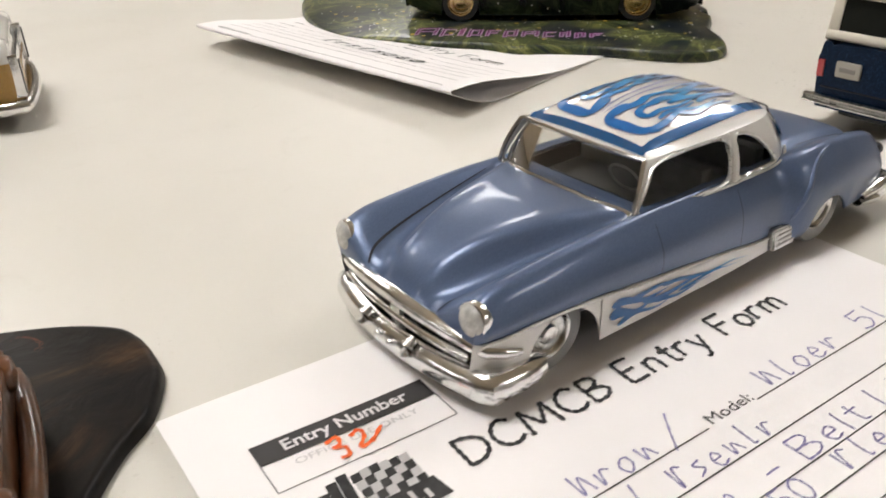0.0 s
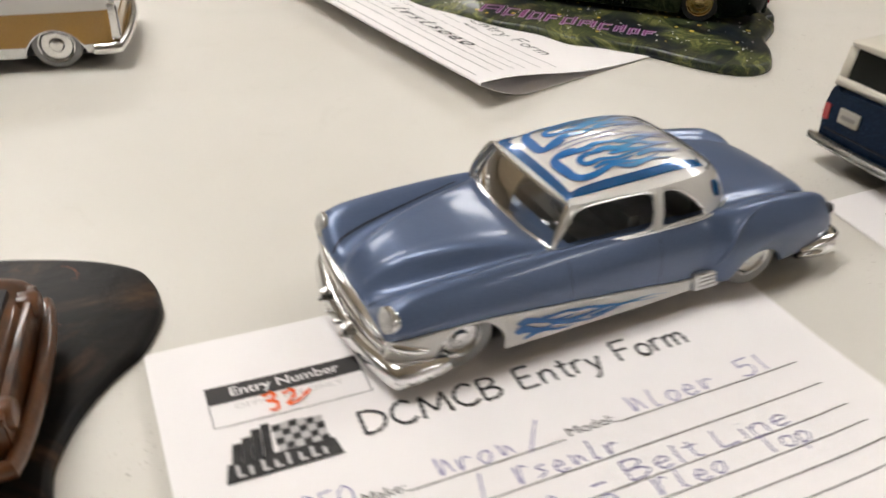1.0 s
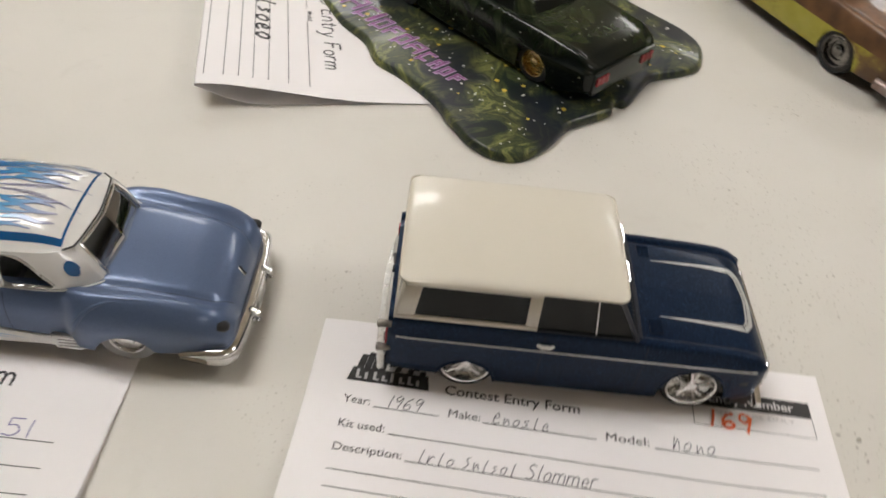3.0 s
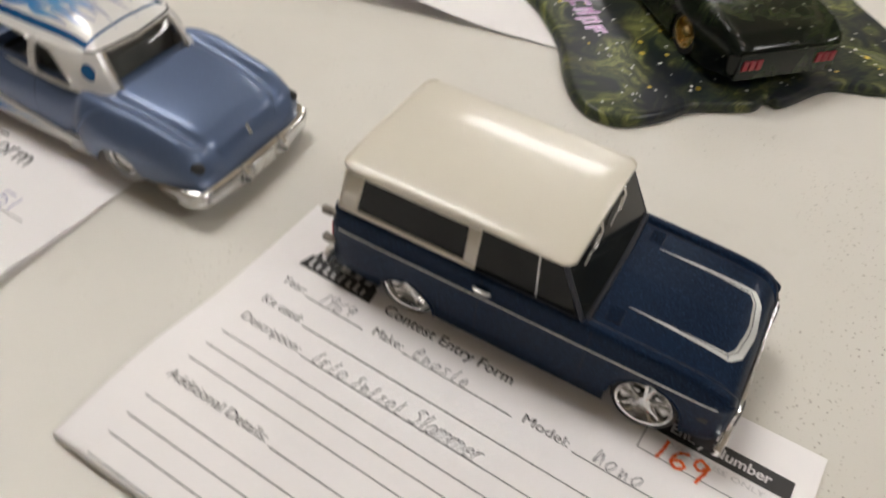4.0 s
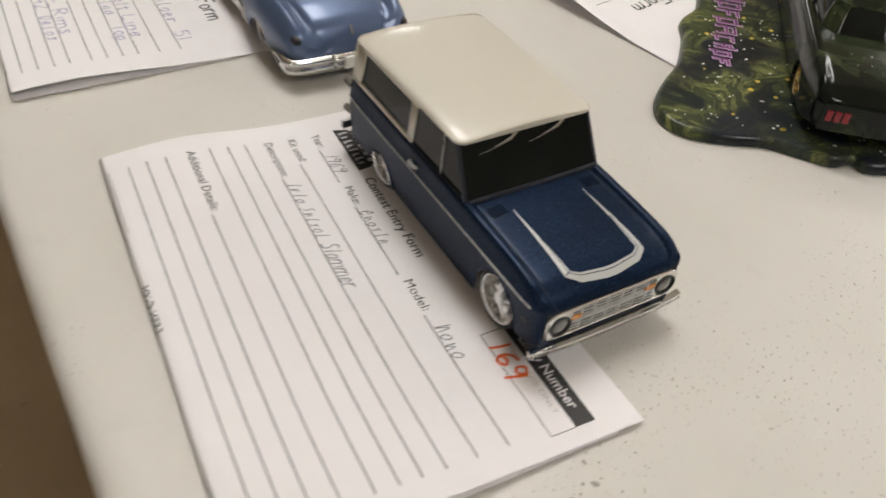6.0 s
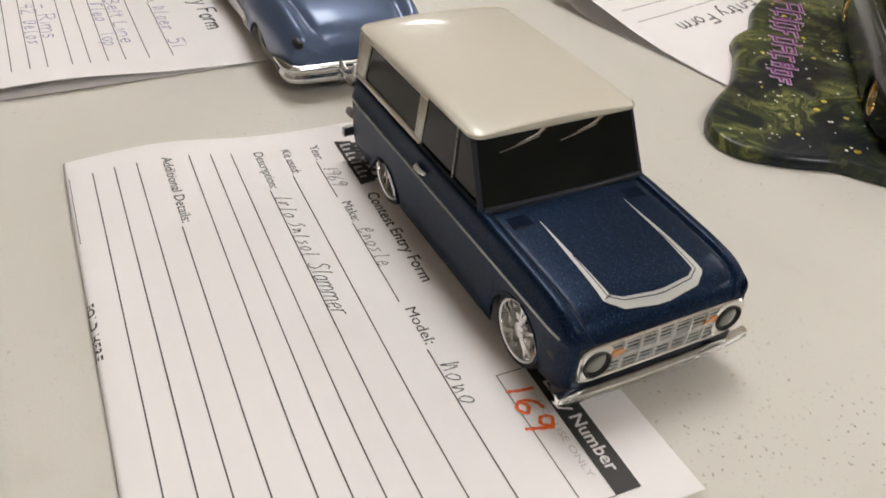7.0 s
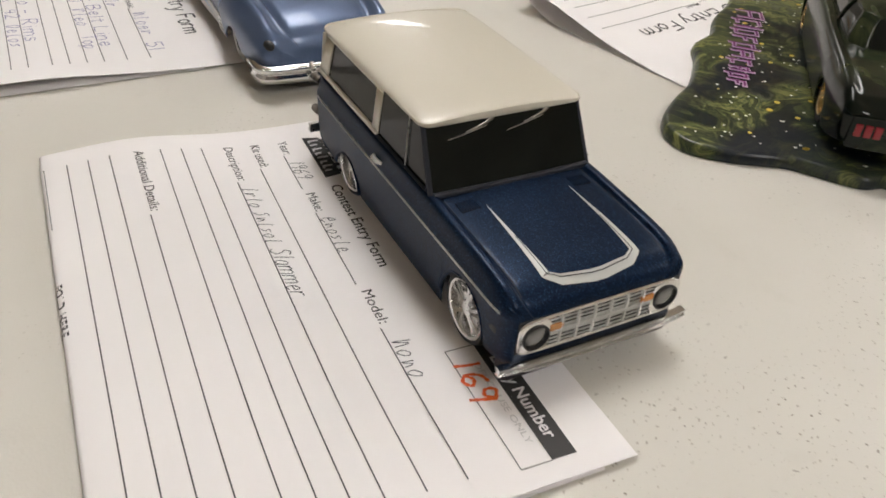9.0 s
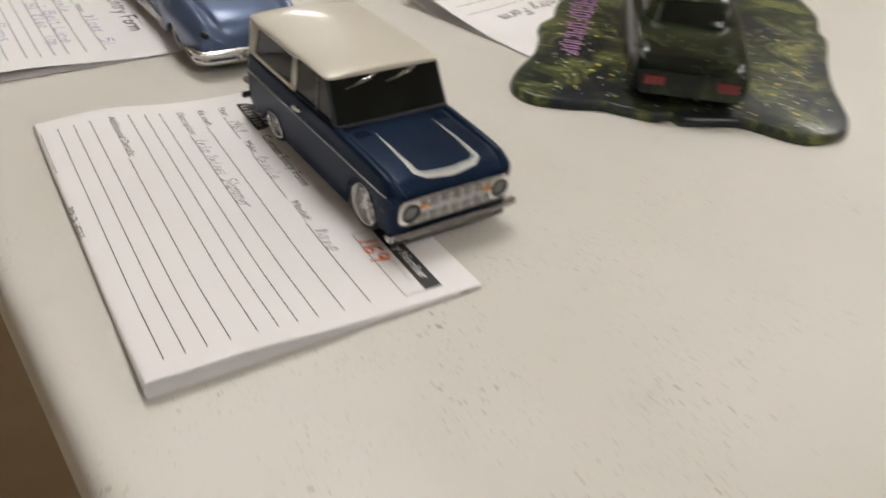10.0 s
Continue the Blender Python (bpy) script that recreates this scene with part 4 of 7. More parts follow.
def wheel(name, parent, at, r, width, tyre, style, side, rim_share=0.72, label="", metal=None):
    """A wheel on a y axle: tyre, rim and face; side +1 or -1 is outward."""
    w = new(name)
    w.parent = parent
    w.location = at
    w.empty_display_size = 0.005
    if label:
        tagged(w, label)
    rr = r * rim_share
    bm = bmesh.new()
    lathe(bm, [(rr * 0.96, -width / 2), (r * 0.93, -width / 2), (r * 0.985, -width * 0.36), (r, -width * 0.15), (r, width * 0.15), (r * 0.985, width * 0.36), (r * 0.93, width / 2), (rr * 1.02, width / 2), (rr * 0.98, width * 0.42)], 40)
    bmesh.ops.recalc_face_normals(bm, faces=bm.faces[:])
    part("tyre", bm, tyre, w)
    bm = bmesh.new()
    o = side * width / 2
    lathe(bm, [(rr * 1.0, o * 0.98), (rr * 0.97, o * 1.06), (rr * 0.90, o * 0.98), (rr * 0.86, o * 0.35), (rr * 0.3, o * 0.2), (0.0001, o * 0.2)], 40)
    bmesh.ops.recalc_face_normals(bm, faces=bm.faces[:])
    part("rim", bm, metal or M_CHROME, w)
    bm = bmesh.new()
    if style == "spokes":
        for k in range(5):
            a = k * math.tau / 5 + 0.3
            c, s = math.cos(a), math.sin(a)
            for d in (-0.17, 0.17):
                pts = [(rr * q * math.cos(a + d * (0.3 + q)), o * h, rr * q * math.sin(a + d * (0.3 + q))) for q, h in ((0.10, 0.75), (0.35, 0.72), (0.62, 0.62), (0.9, 0.55))]
                tube(bm, pts, [rr * 0.10, rr * 0.075, rr * 0.06, rr * 0.08], 6)
        lathe(bm, [(rr * 0.26, o * 0.5), (rr * 0.25, o * 0.9), (rr * 0.16, o * 1.0), (0.0001, o * 1.02)], 20)
        part("spoke_star", bm, M_CHROME, w)
    elif style == "steps":
        lathe(bm, [(rr * 0.8, o * 0.3), (rr * 0.78, o * 0.55), (rr * 0.6, o * 0.6), (rr * 0.55, o * 0.3), (rr * 0.4, o * 0.35), (rr * 0.36, o * 0.75), (rr * 0.2, o * 0.9), (0.0001, o * 0.92)], 28)
        part("hub_cap", bm, metal or M_CHROME_DULL, w)
    else:
        lathe(bm, [(rr * 0.86, o * 0.5), (rr * 0.8, o * 0.78), (rr * 0.55, o * 0.9), (rr * 0.42, o * 0.85), (rr * 0.32, o * 1.15), (rr * 0.12, o * 1.25), (0.0001, o * 1.26)], 32)
        part("hub_cap", bm, M_CHROME, w)
    return w


class Cabin:
    """A glasshouse: a ring of pillars from the belt to a domed roof. Stops run from the middle of the windscreen round to the middle of the back window."""

    def __init__(self, base, top, zb, zt, dome, a, b, xc, n=3.4, bow=0.0012):
        self.base, self.top, self.zb, self.zt, self.dome = base, top, zb, zt, dome
        self.a, self.b, self.xc, self.n, self.bow = a, b, xc, n, bow
        self.m = 8
        self.B = spline([(x, y, 0) for x, y in base], (len(base) - 1) * self.m + 1)
        self.T = spline([(x, y, 0) for x, y in top], (len(top) - 1) * self.m + 1)
        K = len(base) - 1
        half = [self.wall(K * i / 96, 1.0) for i in range(97)]
        self.reach = [(math.atan2(abs(p.y), p.x - xc), math.hypot(p.y, p.x - xc)) for p in half]

    def wall(self, k, h, side=1, off=0.0):
        """k along the ring in stops, h from 0 at the belt to 1 at the roof edge."""
        u = min(max(k, 0), len(self.base) - 1.0001) * self.m
        i = int(u)
        p = self.B[i].lerp(self.B[i + 1], u - i)
        q = self.T[i].lerp(self.T[i + 1], u - i)
        r = p.lerp(q, h)
        zb = self.zb(p.x) if callable(self.zb) else self.zb
        out = Vector((r.x - self.xc, r.y * 1.6, 0)).normalized()
        r = r + out * (self.bow * math.sin(math.pi * h) + off)
        return Vector((r.x, side * r.y, zb + (self.zt - zb) * h))

    def ring(self, h, k0, k1, n, side=1, off=0.0):
        return [self.wall(k0 + (k1 - k0) * i / n, h, side, off) for i in range(n + 1)]

    def crown(self, x, y, sp):
        """Height share of the roof: soft along its middle, rolled down at its edge."""
        ax = max(p.x for p in self.T) - self.xc if x > self.xc else self.xc - min(p.x for p in self.T)
        ay = max(p.y for p in self.T)
        ss = min(1.0, ((abs(x - self.xc) / ax) ** 3.2 + (abs(y) / ay) ** 3.2) ** (1 / 3.2))
        return (1 - sp**6) * (1 - 0.66 * ss**2.3)

    def roof_z(self, x, y):
        a, r = math.atan2(abs(y), x - self.xc), math.hypot(y, x - self.xc)
        return self.zt + self.dome * self.crown(x, y, min(1, r / curve_at(self.reach, a)))

    def roof(self, off=0.0):
        """Rows from the roof's edge to its middle."""
        K = len(self.base) - 1
        half = [self.wall(K * i / 110, 1.0) for i in range(111)]
        edge = half + [Vector((p.x, -p.y, p.z)) for p in half[-2:0:-1]]
        rows = []
        for s in (1.0, 0.99, 0.98, 0.965, 0.95, 0.93, 0.91, 0.885, 0.86, 0.82, 0.78, 0.74, 0.69, 0.64, 0.58, 0.52, 0.46, 0.4, 0.33, 0.26, 0.19, 0.12, 0.04):
            row = []
            for p in edge:
                x, y = self.xc + (p.x - self.xc) * s, p.y * s
                row.append(Vector((x, y, (self.roof_z(x, y) if s < 1 else self.zt) + off)))
            rows.append(row)
        return rows

    def side_at(self, x, z, side=1, off=0.0):
        """The wall's point at a length and height of the side view."""
        h = (z - self.zb) / (self.zt - self.zb)
        lo, hi = 1.8, 7.6
        for _ in range(26):
            m = (lo + hi) / 2
            lo, hi = (m, hi) if self.wall(m, h).x > x else (lo, m)
        return self.wall(lo, h, side, off)


def soft_loop(pts, n=40, rounds=3):
    """A closed outline with rounded corners."""
    for _ in range(rounds):
        out = []
        for i, p in enumerate(pts):
            q = pts[(i + 1) % len(pts)]
            out += [(p[0] * 0.8 + q[0] * 0.2, p[1] * 0.8 + q[1] * 0.2), (p[0] * 0.2 + q[0] * 0.8, p[1] * 0.2 + q[1] * 0.8)]
        pts = out
    return pts


def in_loop(o, x, y):
    hit, j = False, len(o) - 1
    for i in range(len(o)):
        if (o[i][1] > y) != (o[j][1] > y) and x < (o[j][0] - o[i][0]) * (y - o[i][1]) / (o[j][1] - o[i][1]) + o[i][0]:
            hit = not hit
        j = i
    return hit


def model_coupe():
    m = pose(-0.1220, 0.1325, 0.0009, 1.4, 0, 183.4)
    car = thing("model_car", "steel blue chopped coupe scale model with white flamed roof", "model car", m, "model cars on the table")
    sh = Shell(
        dict(
            zc=[(-0.0895, 0.0150), (-0.0881, 0.0205), (-0.0843, 0.0262), (-0.0776, 0.0302), (-0.0671, 0.0330), (-0.0538, 0.0346), (-0.0400, 0.0354), (-0.0100, 0.0345), (0.0350, 0.0352), (0.0400, 0.0360), (0.0440, 0.0364), (0.0500, 0.0368), (0.0560, 0.0370), (0.0660, 0.0365), (0.0780, 0.0346), (0.0870, 0.0314), (0.0935, 0.0266), (0.0970, 0.0215)],
            yh=[(-0.0895, 0.0120), (-0.0805, 0.0185), (-0.0585, 0.0205), (-0.0200, 0.0215), (0.0300, 0.0243), (0.0500, 0.0195), (0.0700, 0.0140), (0.0830, 0.0102), (0.0910, 0.0078), (0.0970, 0.0056)],
            zh=[(-0.0895, 0.0146), (-0.0881, 0.0198), (-0.0843, 0.0254), (-0.0776, 0.0292), (-0.0671, 0.0318), (-0.0538, 0.0336), (-0.0400, 0.0346), (-0.0100, 0.0342), (0.0350, 0.0350), (0.0400, 0.0357), (0.0440, 0.0361), (0.0500, 0.0364), (0.0560, 0.0365), (0.0660, 0.0360), (0.0780, 0.0340), (0.0870, 0.0307), (0.0935, 0.0258), (0.0970, 0.0210)],
            yv=[(-0.0895, 0.0165), (-0.0805, 0.0230), (-0.0585, 0.0250), (-0.0200, 0.0265), (0.0300, 0.0275), (0.0500, 0.0242), (0.0700, 0.0205), (0.0830, 0.0180), (0.0910, 0.0156), (0.0970, 0.0115)],
            zv=[(-0.0895, 0.0146), (-0.0881, 0.0194), (-0.0843, 0.0246), (-0.0776, 0.0272), (-0.0671, 0.0300), (-0.0538, 0.0320), (-0.0420, 0.0328), (-0.0330, 0.0336), (-0.0100, 0.0342), (0.0350, 0.0347), (0.0520, 0.0325), (0.0660, 0.0301), (0.0780, 0.0277), (0.0870, 0.0254), (0.0935, 0.0234), (0.0970, 0.0200)],
            yf=[(-0.0895, 0.0245), (-0.0871, 0.0285), (-0.0757, 0.0305), (-0.0586, 0.0315), (-0.0440, 0.0330), (-0.0360, 0.0330), (-0.0312, 0.0326), (-0.0285, 0.0315), (-0.0262, 0.0299), (-0.0200, 0.0300), (0.0000, 0.0304), (0.0400, 0.0305), (0.0700, 0.0300), (0.0900, 0.0296), (0.0955, 0.0290), (0.0970, 0.0262)],
            zf=[(-0.0895, 0.0195), (-0.0861, 0.0250), (-0.0814, 0.0286), (-0.0733, 0.0318), (-0.0562, 0.0342), (-0.0440, 0.0351), (-0.0370, 0.0350), (-0.0310, 0.0342), (-0.0262, 0.0329), (-0.0200, 0.0330), (-0.0100, 0.0334), (0.0350, 0.0350), (0.0520, 0.0355), (0.0660, 0.0353), (0.0770, 0.0346), (0.0860, 0.0338), (0.0920, 0.0322), (0.0955, 0.0300), (0.0970, 0.0270)],
            ys=[(-0.0895, 0.0275), (-0.0867, 0.0335), (-0.0757, 0.0362), (-0.0586, 0.0380), (-0.0420, 0.0387), (-0.0345, 0.0387), (-0.0310, 0.0382), (-0.0285, 0.0368), (-0.0264, 0.0344), (-0.0200, 0.0342), (0.0000, 0.0346), (0.0100, 0.0350), (0.0500, 0.0358), (0.0750, 0.0358), (0.0880, 0.0355), (0.0950, 0.0350), (0.0970, 0.0325)],
            zs=[(-0.0895, 0.0155), (-0.0757, 0.0215), (-0.0500, 0.0240), (-0.0200, 0.0240), (0.0300, 0.0252), (0.0700, 0.0268), (0.0970, 0.0255)],
            zt=[(-0.0895, 0.0112), (-0.0330, 0.0108), (-0.0197, 0.0110), (0.0050, 0.0142), (0.0204, 0.0162), (0.0355, 0.0180), (0.0500, 0.0196), (0.0650, 0.0212), (0.0800, 0.0217), (0.0970, 0.0208)],
            yb=[(-0.0895, 0.0260), (-0.0757, 0.0345), (-0.0500, 0.0362), (-0.0400, 0.0366), (-0.0300, 0.0356), (-0.0200, 0.0345), (0.0000, 0.0348), (0.0700, 0.0352), (0.0880, 0.0340), (0.0970, 0.0295)],
            zb=[(-0.0895, 0.0105), (-0.0712, 0.0092), (-0.0585, 0.0085), (-0.0330, 0.0068), (0.0, 0.0062), (0.056, 0.0066), (0.0815, 0.0095), (0.0970, 0.0110)],
        ),
        (-0.0895, 0.0970),
        [(0.0695, 0.0085, 0.0124), (-0.0483, 0.0048, 0.0126)],
    )
    bm = bmesh.new()
    sh.skin(bm, 0, 6, hole=(-0.034, 0.034, 0.0262))
    body = part("body", bm, M_STEEL_BLUE, car, "glossy steel blue body", smooth=60)
    panels = {}
    for side in (1, -1):
        bm = bmesh.new()
        sh.skin(bm, 6, 7, -0.0195, 0.0570, 0.0003, side=side)
        panels[side] = part("side_panel", bm, M_PEARL, car, "white flamed lower side panel")
        bm = bmesh.new()
        sh.skin(bm, 6, 7, 0.0570, 0.0970, side=side)
        part("front_lower_fender", bm, M_PEARL, car)
        bm = bmesh.new()
        sh.skin(bm, 6, 7, -0.0895, -0.0196, side=side)
        part("rear_lower_fender", bm, M_STEEL_BLUE, car)
    bm = bmesh.new()
    box(bm, -0.080, 0.088, -0.0215, 0.0215, 0.0055, 0.0215, 0.002)
    part("underbody", bm, M_BLACK, car)
    for side in (1, -1):
        # side spear of thin chrome and the gill of the stone guard
        bm = bmesh.new()
        tube(bm, [sh.at(x, 6.0, side, 0.0002) for x in np.linspace(-0.020, 0.0955, 40)], 0.00055, 6)
        part("side_trim", bm, M_BRIGHT, car)
        bm = bmesh.new()
        ys = side * (0.0366 - 0.0018)
        pts = [(-0.0190, 0.0140), (-0.0315, 0.0132), (-0.0335, 0.0098), (-0.0310, 0.0060), (-0.0205, 0.0062)]
        a = [bm.verts.new((x, ys + side * 0.0016, z)) for x, z in pts]
        b = [bm.verts.new((x, ys - side * 0.0020, z)) for x, z in pts]
        bm.faces.new(a if side < 0 else a[::-1])
        for i in range(5):
            bm.faces.new((a[i], a[(i + 1) % 5], b[(i + 1) % 5], b[i]))
        bmesh.ops.recalc_face_normals(bm, faces=bm.faces[:])
        bmesh.ops.bevel(bm, geom=bm.edges[:], offset=0.0005, segments=2, affect="EDGES")
        guard = part("stone_guard", bm, M_CHROME_DULL, car, "chrome louvred stone guard")
        for z in (0.0082, 0.0100, 0.0118):
            bm = bmesh.new()
            box(bm, -0.0305, -0.0220, ys + side * 0.0014, ys + side * 0.0018, z - 0.00025, z + 0.00025)
            part("louvre", bm, M_PLATE_BAR, guard)
        # raised crease at the front of the rear fender
        bm = bmesh.new()
        ridge = spline([sh.at(x, q, side, -0.0004) for x, q in ((-0.0560, 4.05), (-0.0450, 4.15), (-0.0375, 4.45), (-0.0325, 4.90), (-0.0295, 5.35), (-0.0272, 5.80))], 40)
        tube(bm, ridge, [0.0002 + 0.0010 * math.sin(math.pi * min(1, (k + 1) / 32) * 0.5) * min(1, (40 - k) / 14) for k in range(40)], 10)
        part("fender_crease", bm, M_STEEL_BLUE, body, smooth=80)
        # flames on the side panel
        def on_panel(u, v, side=side):
            return sh.at(u, 6.0 + min(max(v, 0.03), 0.97), side, 0.0006)

        spec = [(0.0535, 0.36, 0.024, 0.22, 0.10), (0.0540, 0.60, 0.018, 0.26, 0.04), (0.0505, 0.80, 0.022, 0.15, -0.04), (0.0470, 0.28, 0.032, 0.13, 0.08), (0.0410, 0.56, 0.034, 0.17, -0.06), (0.0360, 0.74, 0.026, 0.11, -0.04), (0.0330, 0.34, 0.034, 0.13, 0.10), (0.0250, 0.62, 0.030, 0.12, -0.10), (0.0190, 0.40, 0.028, 0.10, 0.06)]
        for u, v, ln, w, d in spec:
            bm = bmesh.new()
            path = [(u - ln * q, v + d * q + 0.07 * math.sin(7 * q + u * 300)) for q in (0, 0.2, 0.4, 0.6, 0.8, 1.0)]
            pts = spline([(a_, b_, 0) for a_, b_ in path], 36)
            lo_, hi_ = [], []
            for i, p in enumerate(pts):
                q = i / 35
                ww = w * (math.sqrt(min(1, q / 0.12)) if q < 0.12 else (1 - q) ** 0.9 * 1.1) / 2 + 0.004
                lo_.append(on_panel(p.x, p.y - ww)), hi_.append(on_panel(p.x, p.y + ww))
            strip(bm, lo_, hi_)
            part("painted_flame", bm, M_FLAME, panels[side], "blue painted flame")
        # door seams and handle
        bm = bmesh.new()
        for x0, x1 in ((0.0335, 0.0330), (-0.0035, -0.0045)):
            a = [sh.at(x0 + (x1 - x0) * q - 0.0001, 4.3 + 1.7 * q, side, 0.00012) for q in np.linspace(0, 1, 16)]
            b = [sh.at(x0 + (x1 - x0) * q + 0.0001, 4.3 + 1.7 * q, side, 0.00012) for q in np.linspace(0, 1, 16)]
            strip(bm, a, b)
        part("door_seam", bm, M_SEAM, body)
        # hood seam along the trough
        bm = bmesh.new()
        xs = np.linspace(0.045, 0.0962, 40)
        strip(bm, [sh.at(x, 3.28, side, 0.00030) for x in xs], [sh.at(x, 3.33, side, 0.00030) for x in xs])
        part("hood_seam", bm, M_SEAM, body)
        bm = bmesh.new()
        xs = np.linspace(-0.0425, -0.0873, 40)
        strip(bm, [sh.at(x, 2.72, side, 0.00012) for x in xs], [sh.at(x, 2.76, side, 0.00012) for x in xs])
        part("boot_seam", bm, M_SEAM, body)
        # headlamp, tail lamp
        hl = new("headlight")
        hl.parent = car
        hl.location = (0.0936, side * 0.0298, 0.0263)
        hl.rotation_euler = (0, radians(-6), radians(side * 4))
        bm = bmesh.new()
        lathe(bm, [(0.0046, -0.001), (0.0049, 0.0004), (0.0050, 0.0016), (0.0048, 0.0024), (0.0044, 0.0025)], 28, "x")
        bmesh.ops.recalc_face_normals(bm, faces=bm.faces[:])
        part("headlight_ring", bm, M_CHROME, hl)
        bm = bmesh.new()
        lathe(bm, [(0.0045, 0.0023), (0.0038, 0.0032), (0.0024, 0.0038), (0.0001, 0.0040)], 28, "x")
        part("lens", bm, M_LENS, hl, "clear ribbed lens")
        tl = new("tail_light")
        tl.parent = car
        tl.location = (-0.0854, side * 0.0302, 0.0222)
        bm = bmesh.new()
        lathe(bm, [(0.0001, -0.0034), (0.0014, -0.0031), (0.0022, -0.0020), (0.0026, 0.001)], 20, "x")
        part("lens", bm, M_BLACK, tl, "dark tail lamp lens")
    # wheels
    for x, y, z in ((0.0708, 0.0268, 0.0120), (-0.0483, 0.0300, 0.0120)):
        for side in (1, -1):
            wheel("wheel", car, (x, side * y, z), 0.0122, 0.0075, M_TYRE_GREY, "cap", side, 0.62)
    # grille opening, bars and bumpers
    g = new("grille")
    g.parent = car
    bm = bmesh.new()
    box(bm, 0.0905, 0.0962, -0.0262, 0.0262, 0.0085, 0.0200, 0.002)
    part("grille_back", bm, M_BLACK, g)

    def nose(y, x=0.0980, bow=0.0034, w=0.032):
        return x - bow * (abs(y) / w) ** 2.4

    bm = bmesh.new()
    top = [(nose(y), y, 0.0206 - 0.0018 * (abs(y) / 0.03) ** 2) for y in np.linspace(-0.029, 0.029, 30)]
    wrap = [(0.0935, 0.0325, 0.0180), (0.0895, 0.0346, 0.0168), (0.0850, 0.0354, 0.0158)]
    top = [(x, -y, z) for x, y, z in wrap[::-1]] + top + wrap
    tube(bm, top, [0.0010, 0.0017, 0.0021] + [0.0021 + 0.0005 * (1 - abs(y) / 0.03) for y in np.linspace(-0.029, 0.029, 30)] + [0.0021, 0.0017, 0.0010], 12)
    part("upper_bar", bm, M_CHROME, g)
    bm = bmesh.new()
    tube(bm, [(nose(y, 0.0984), y, 0.0148) for y in np.linspace(-0.0285, 0.0285, 24)], 0.0014, 10)
    part("middle_bar", bm, M_CHROME, g)
    bm = bmesh.new()
    box(bm, 0.0975, 0.0992, -0.0022, 0.0022, 0.0125, 0.0192, 0.0006)
    part("badge", bm, M_CHROME_DULL, g, "chrome nose badge")

    def bumper(name, x, w, z, bow, back, r=0.0030):
        b = new(name)
        b.parent = car
        s = 1 if x > 0 else -1
        ys = np.linspace(-1, 1, 41)
        path = [(x - s * bow * abs(q) ** 2.2, w * q, z) for q in ys]
        wrap = [(x - s * (bow + back * k), w + 0.0004 * math.sin(k * 3), z) for k in (0.15, 0.45, 0.75, 1.0)]
        path = [(a_, -b_, c_) for a_, b_, c_ in wrap[::-1]] + path + wrap
        bm = bmesh.new()
        tube(bm, path, [r * 0.72, r * 0.92, r, r * 1.04] + [r * (1 + 0.10 * abs(q) ** 3) for q in ys] + [r * 1.04, r, r * 0.92, r * 0.72], 14, squash=1.05)
        part("bumper_bar", bm, M_CHROME, b)
        bm = bmesh.new()
        tube(bm, [(p[0] + s * 0.0012, p[1] * 0.97, z + r * 0.95) for p in path[4:-4]], 0.0008, 8)
        part("bumper_ridge", bm, M_CHROME, b)
        return b, s

    fb, s = bumper("front_bumper", 0.0985, 0.0338, 0.0076, 0.0052, 0.016, 0.0044)
    for y in (-0.0105, 0.0105):
        bm = bmesh.new()
        tube(bm, [(0.1012, y, 0.0088), (0.1030, y, 0.0104), (0.1026, y, 0.0124), (0.1004, y, 0.0138)], [0.0012, 0.0019, 0.0018, 0.0010], 12)
        part("overrider", bm, M_CHROME, fb)
    for y in (-0.003, 0.003):
        bm = bmesh.new()
        bmesh.ops.create_uvsphere(bm, u_segments=12, v_segments=8, radius=0.0012)
        bmesh.ops.translate(bm, verts=bm.verts[:], vec=(0.1032, y, 0.0095))
        part("bumper_bolt", bm, M_CHROME, fb)
    # rear bumper: a deep pressed band with a groove, wrapped round the corners
    rb = new("rear_bumper")
    rb.parent = car
    plan = [(-0.0700, -0.0352), (-0.0745, -0.0356), (-0.0795, -0.0358), (-0.0850, -0.0354), (-0.0886, -0.0338), (-0.0900, -0.0300), (-0.0910, -0.0200), (-0.0914, -0.0100)]
    plan = spline([(x, y, 0) for x, y in plan + [(-0.0915, 0)] + [(x, -y) for x, y in plan[::-1]]], 64)
    band = [(-0.0012, -1), (0.0004, -1), (0.0018, -0.72), (0.0022, -0.25), (0.0010, -0.02), (0.0011, 0.14), (0.0025, 0.36), (0.0027, 0.70), (0.0016, 0.96), (0.0002, 1.05), (-0.0012, 1)]
    rows = []
    for i, p in enumerate(plan):
        t = (plan[min(i + 1, 63)] - plan[max(i - 1, 0)]).normalized()
        h = 0.0046 * (0.55 + 0.45 * min(1, min(i, 63 - i) / 9))
        rows.append([Vector((p.x - t.y * d, p.y + t.x * d, 0.0092 + h * q)) for d, q in band])
    bm = bmesh.new()
    grid(bm, rows, close_v=True)
    bmesh.ops.recalc_face_normals(bm, faces=bm.faces[:])
    part("bumper_bar", bm, M_CHROME, rb, smooth=60)
    for y in (-0.0125, 0.0125):
        bm = bmesh.new()
        tube(bm, [(-0.0925, y, 0.0050), (-0.0952, y, 0.0086), (-0.0952, y, 0.0122), (-0.0925, y, 0.0146)], [0.0010, 0.0017, 0.0017, 0.0010], 10)
        part("overrider", bm, M_CHROME, rb)
    bm = bmesh.new()
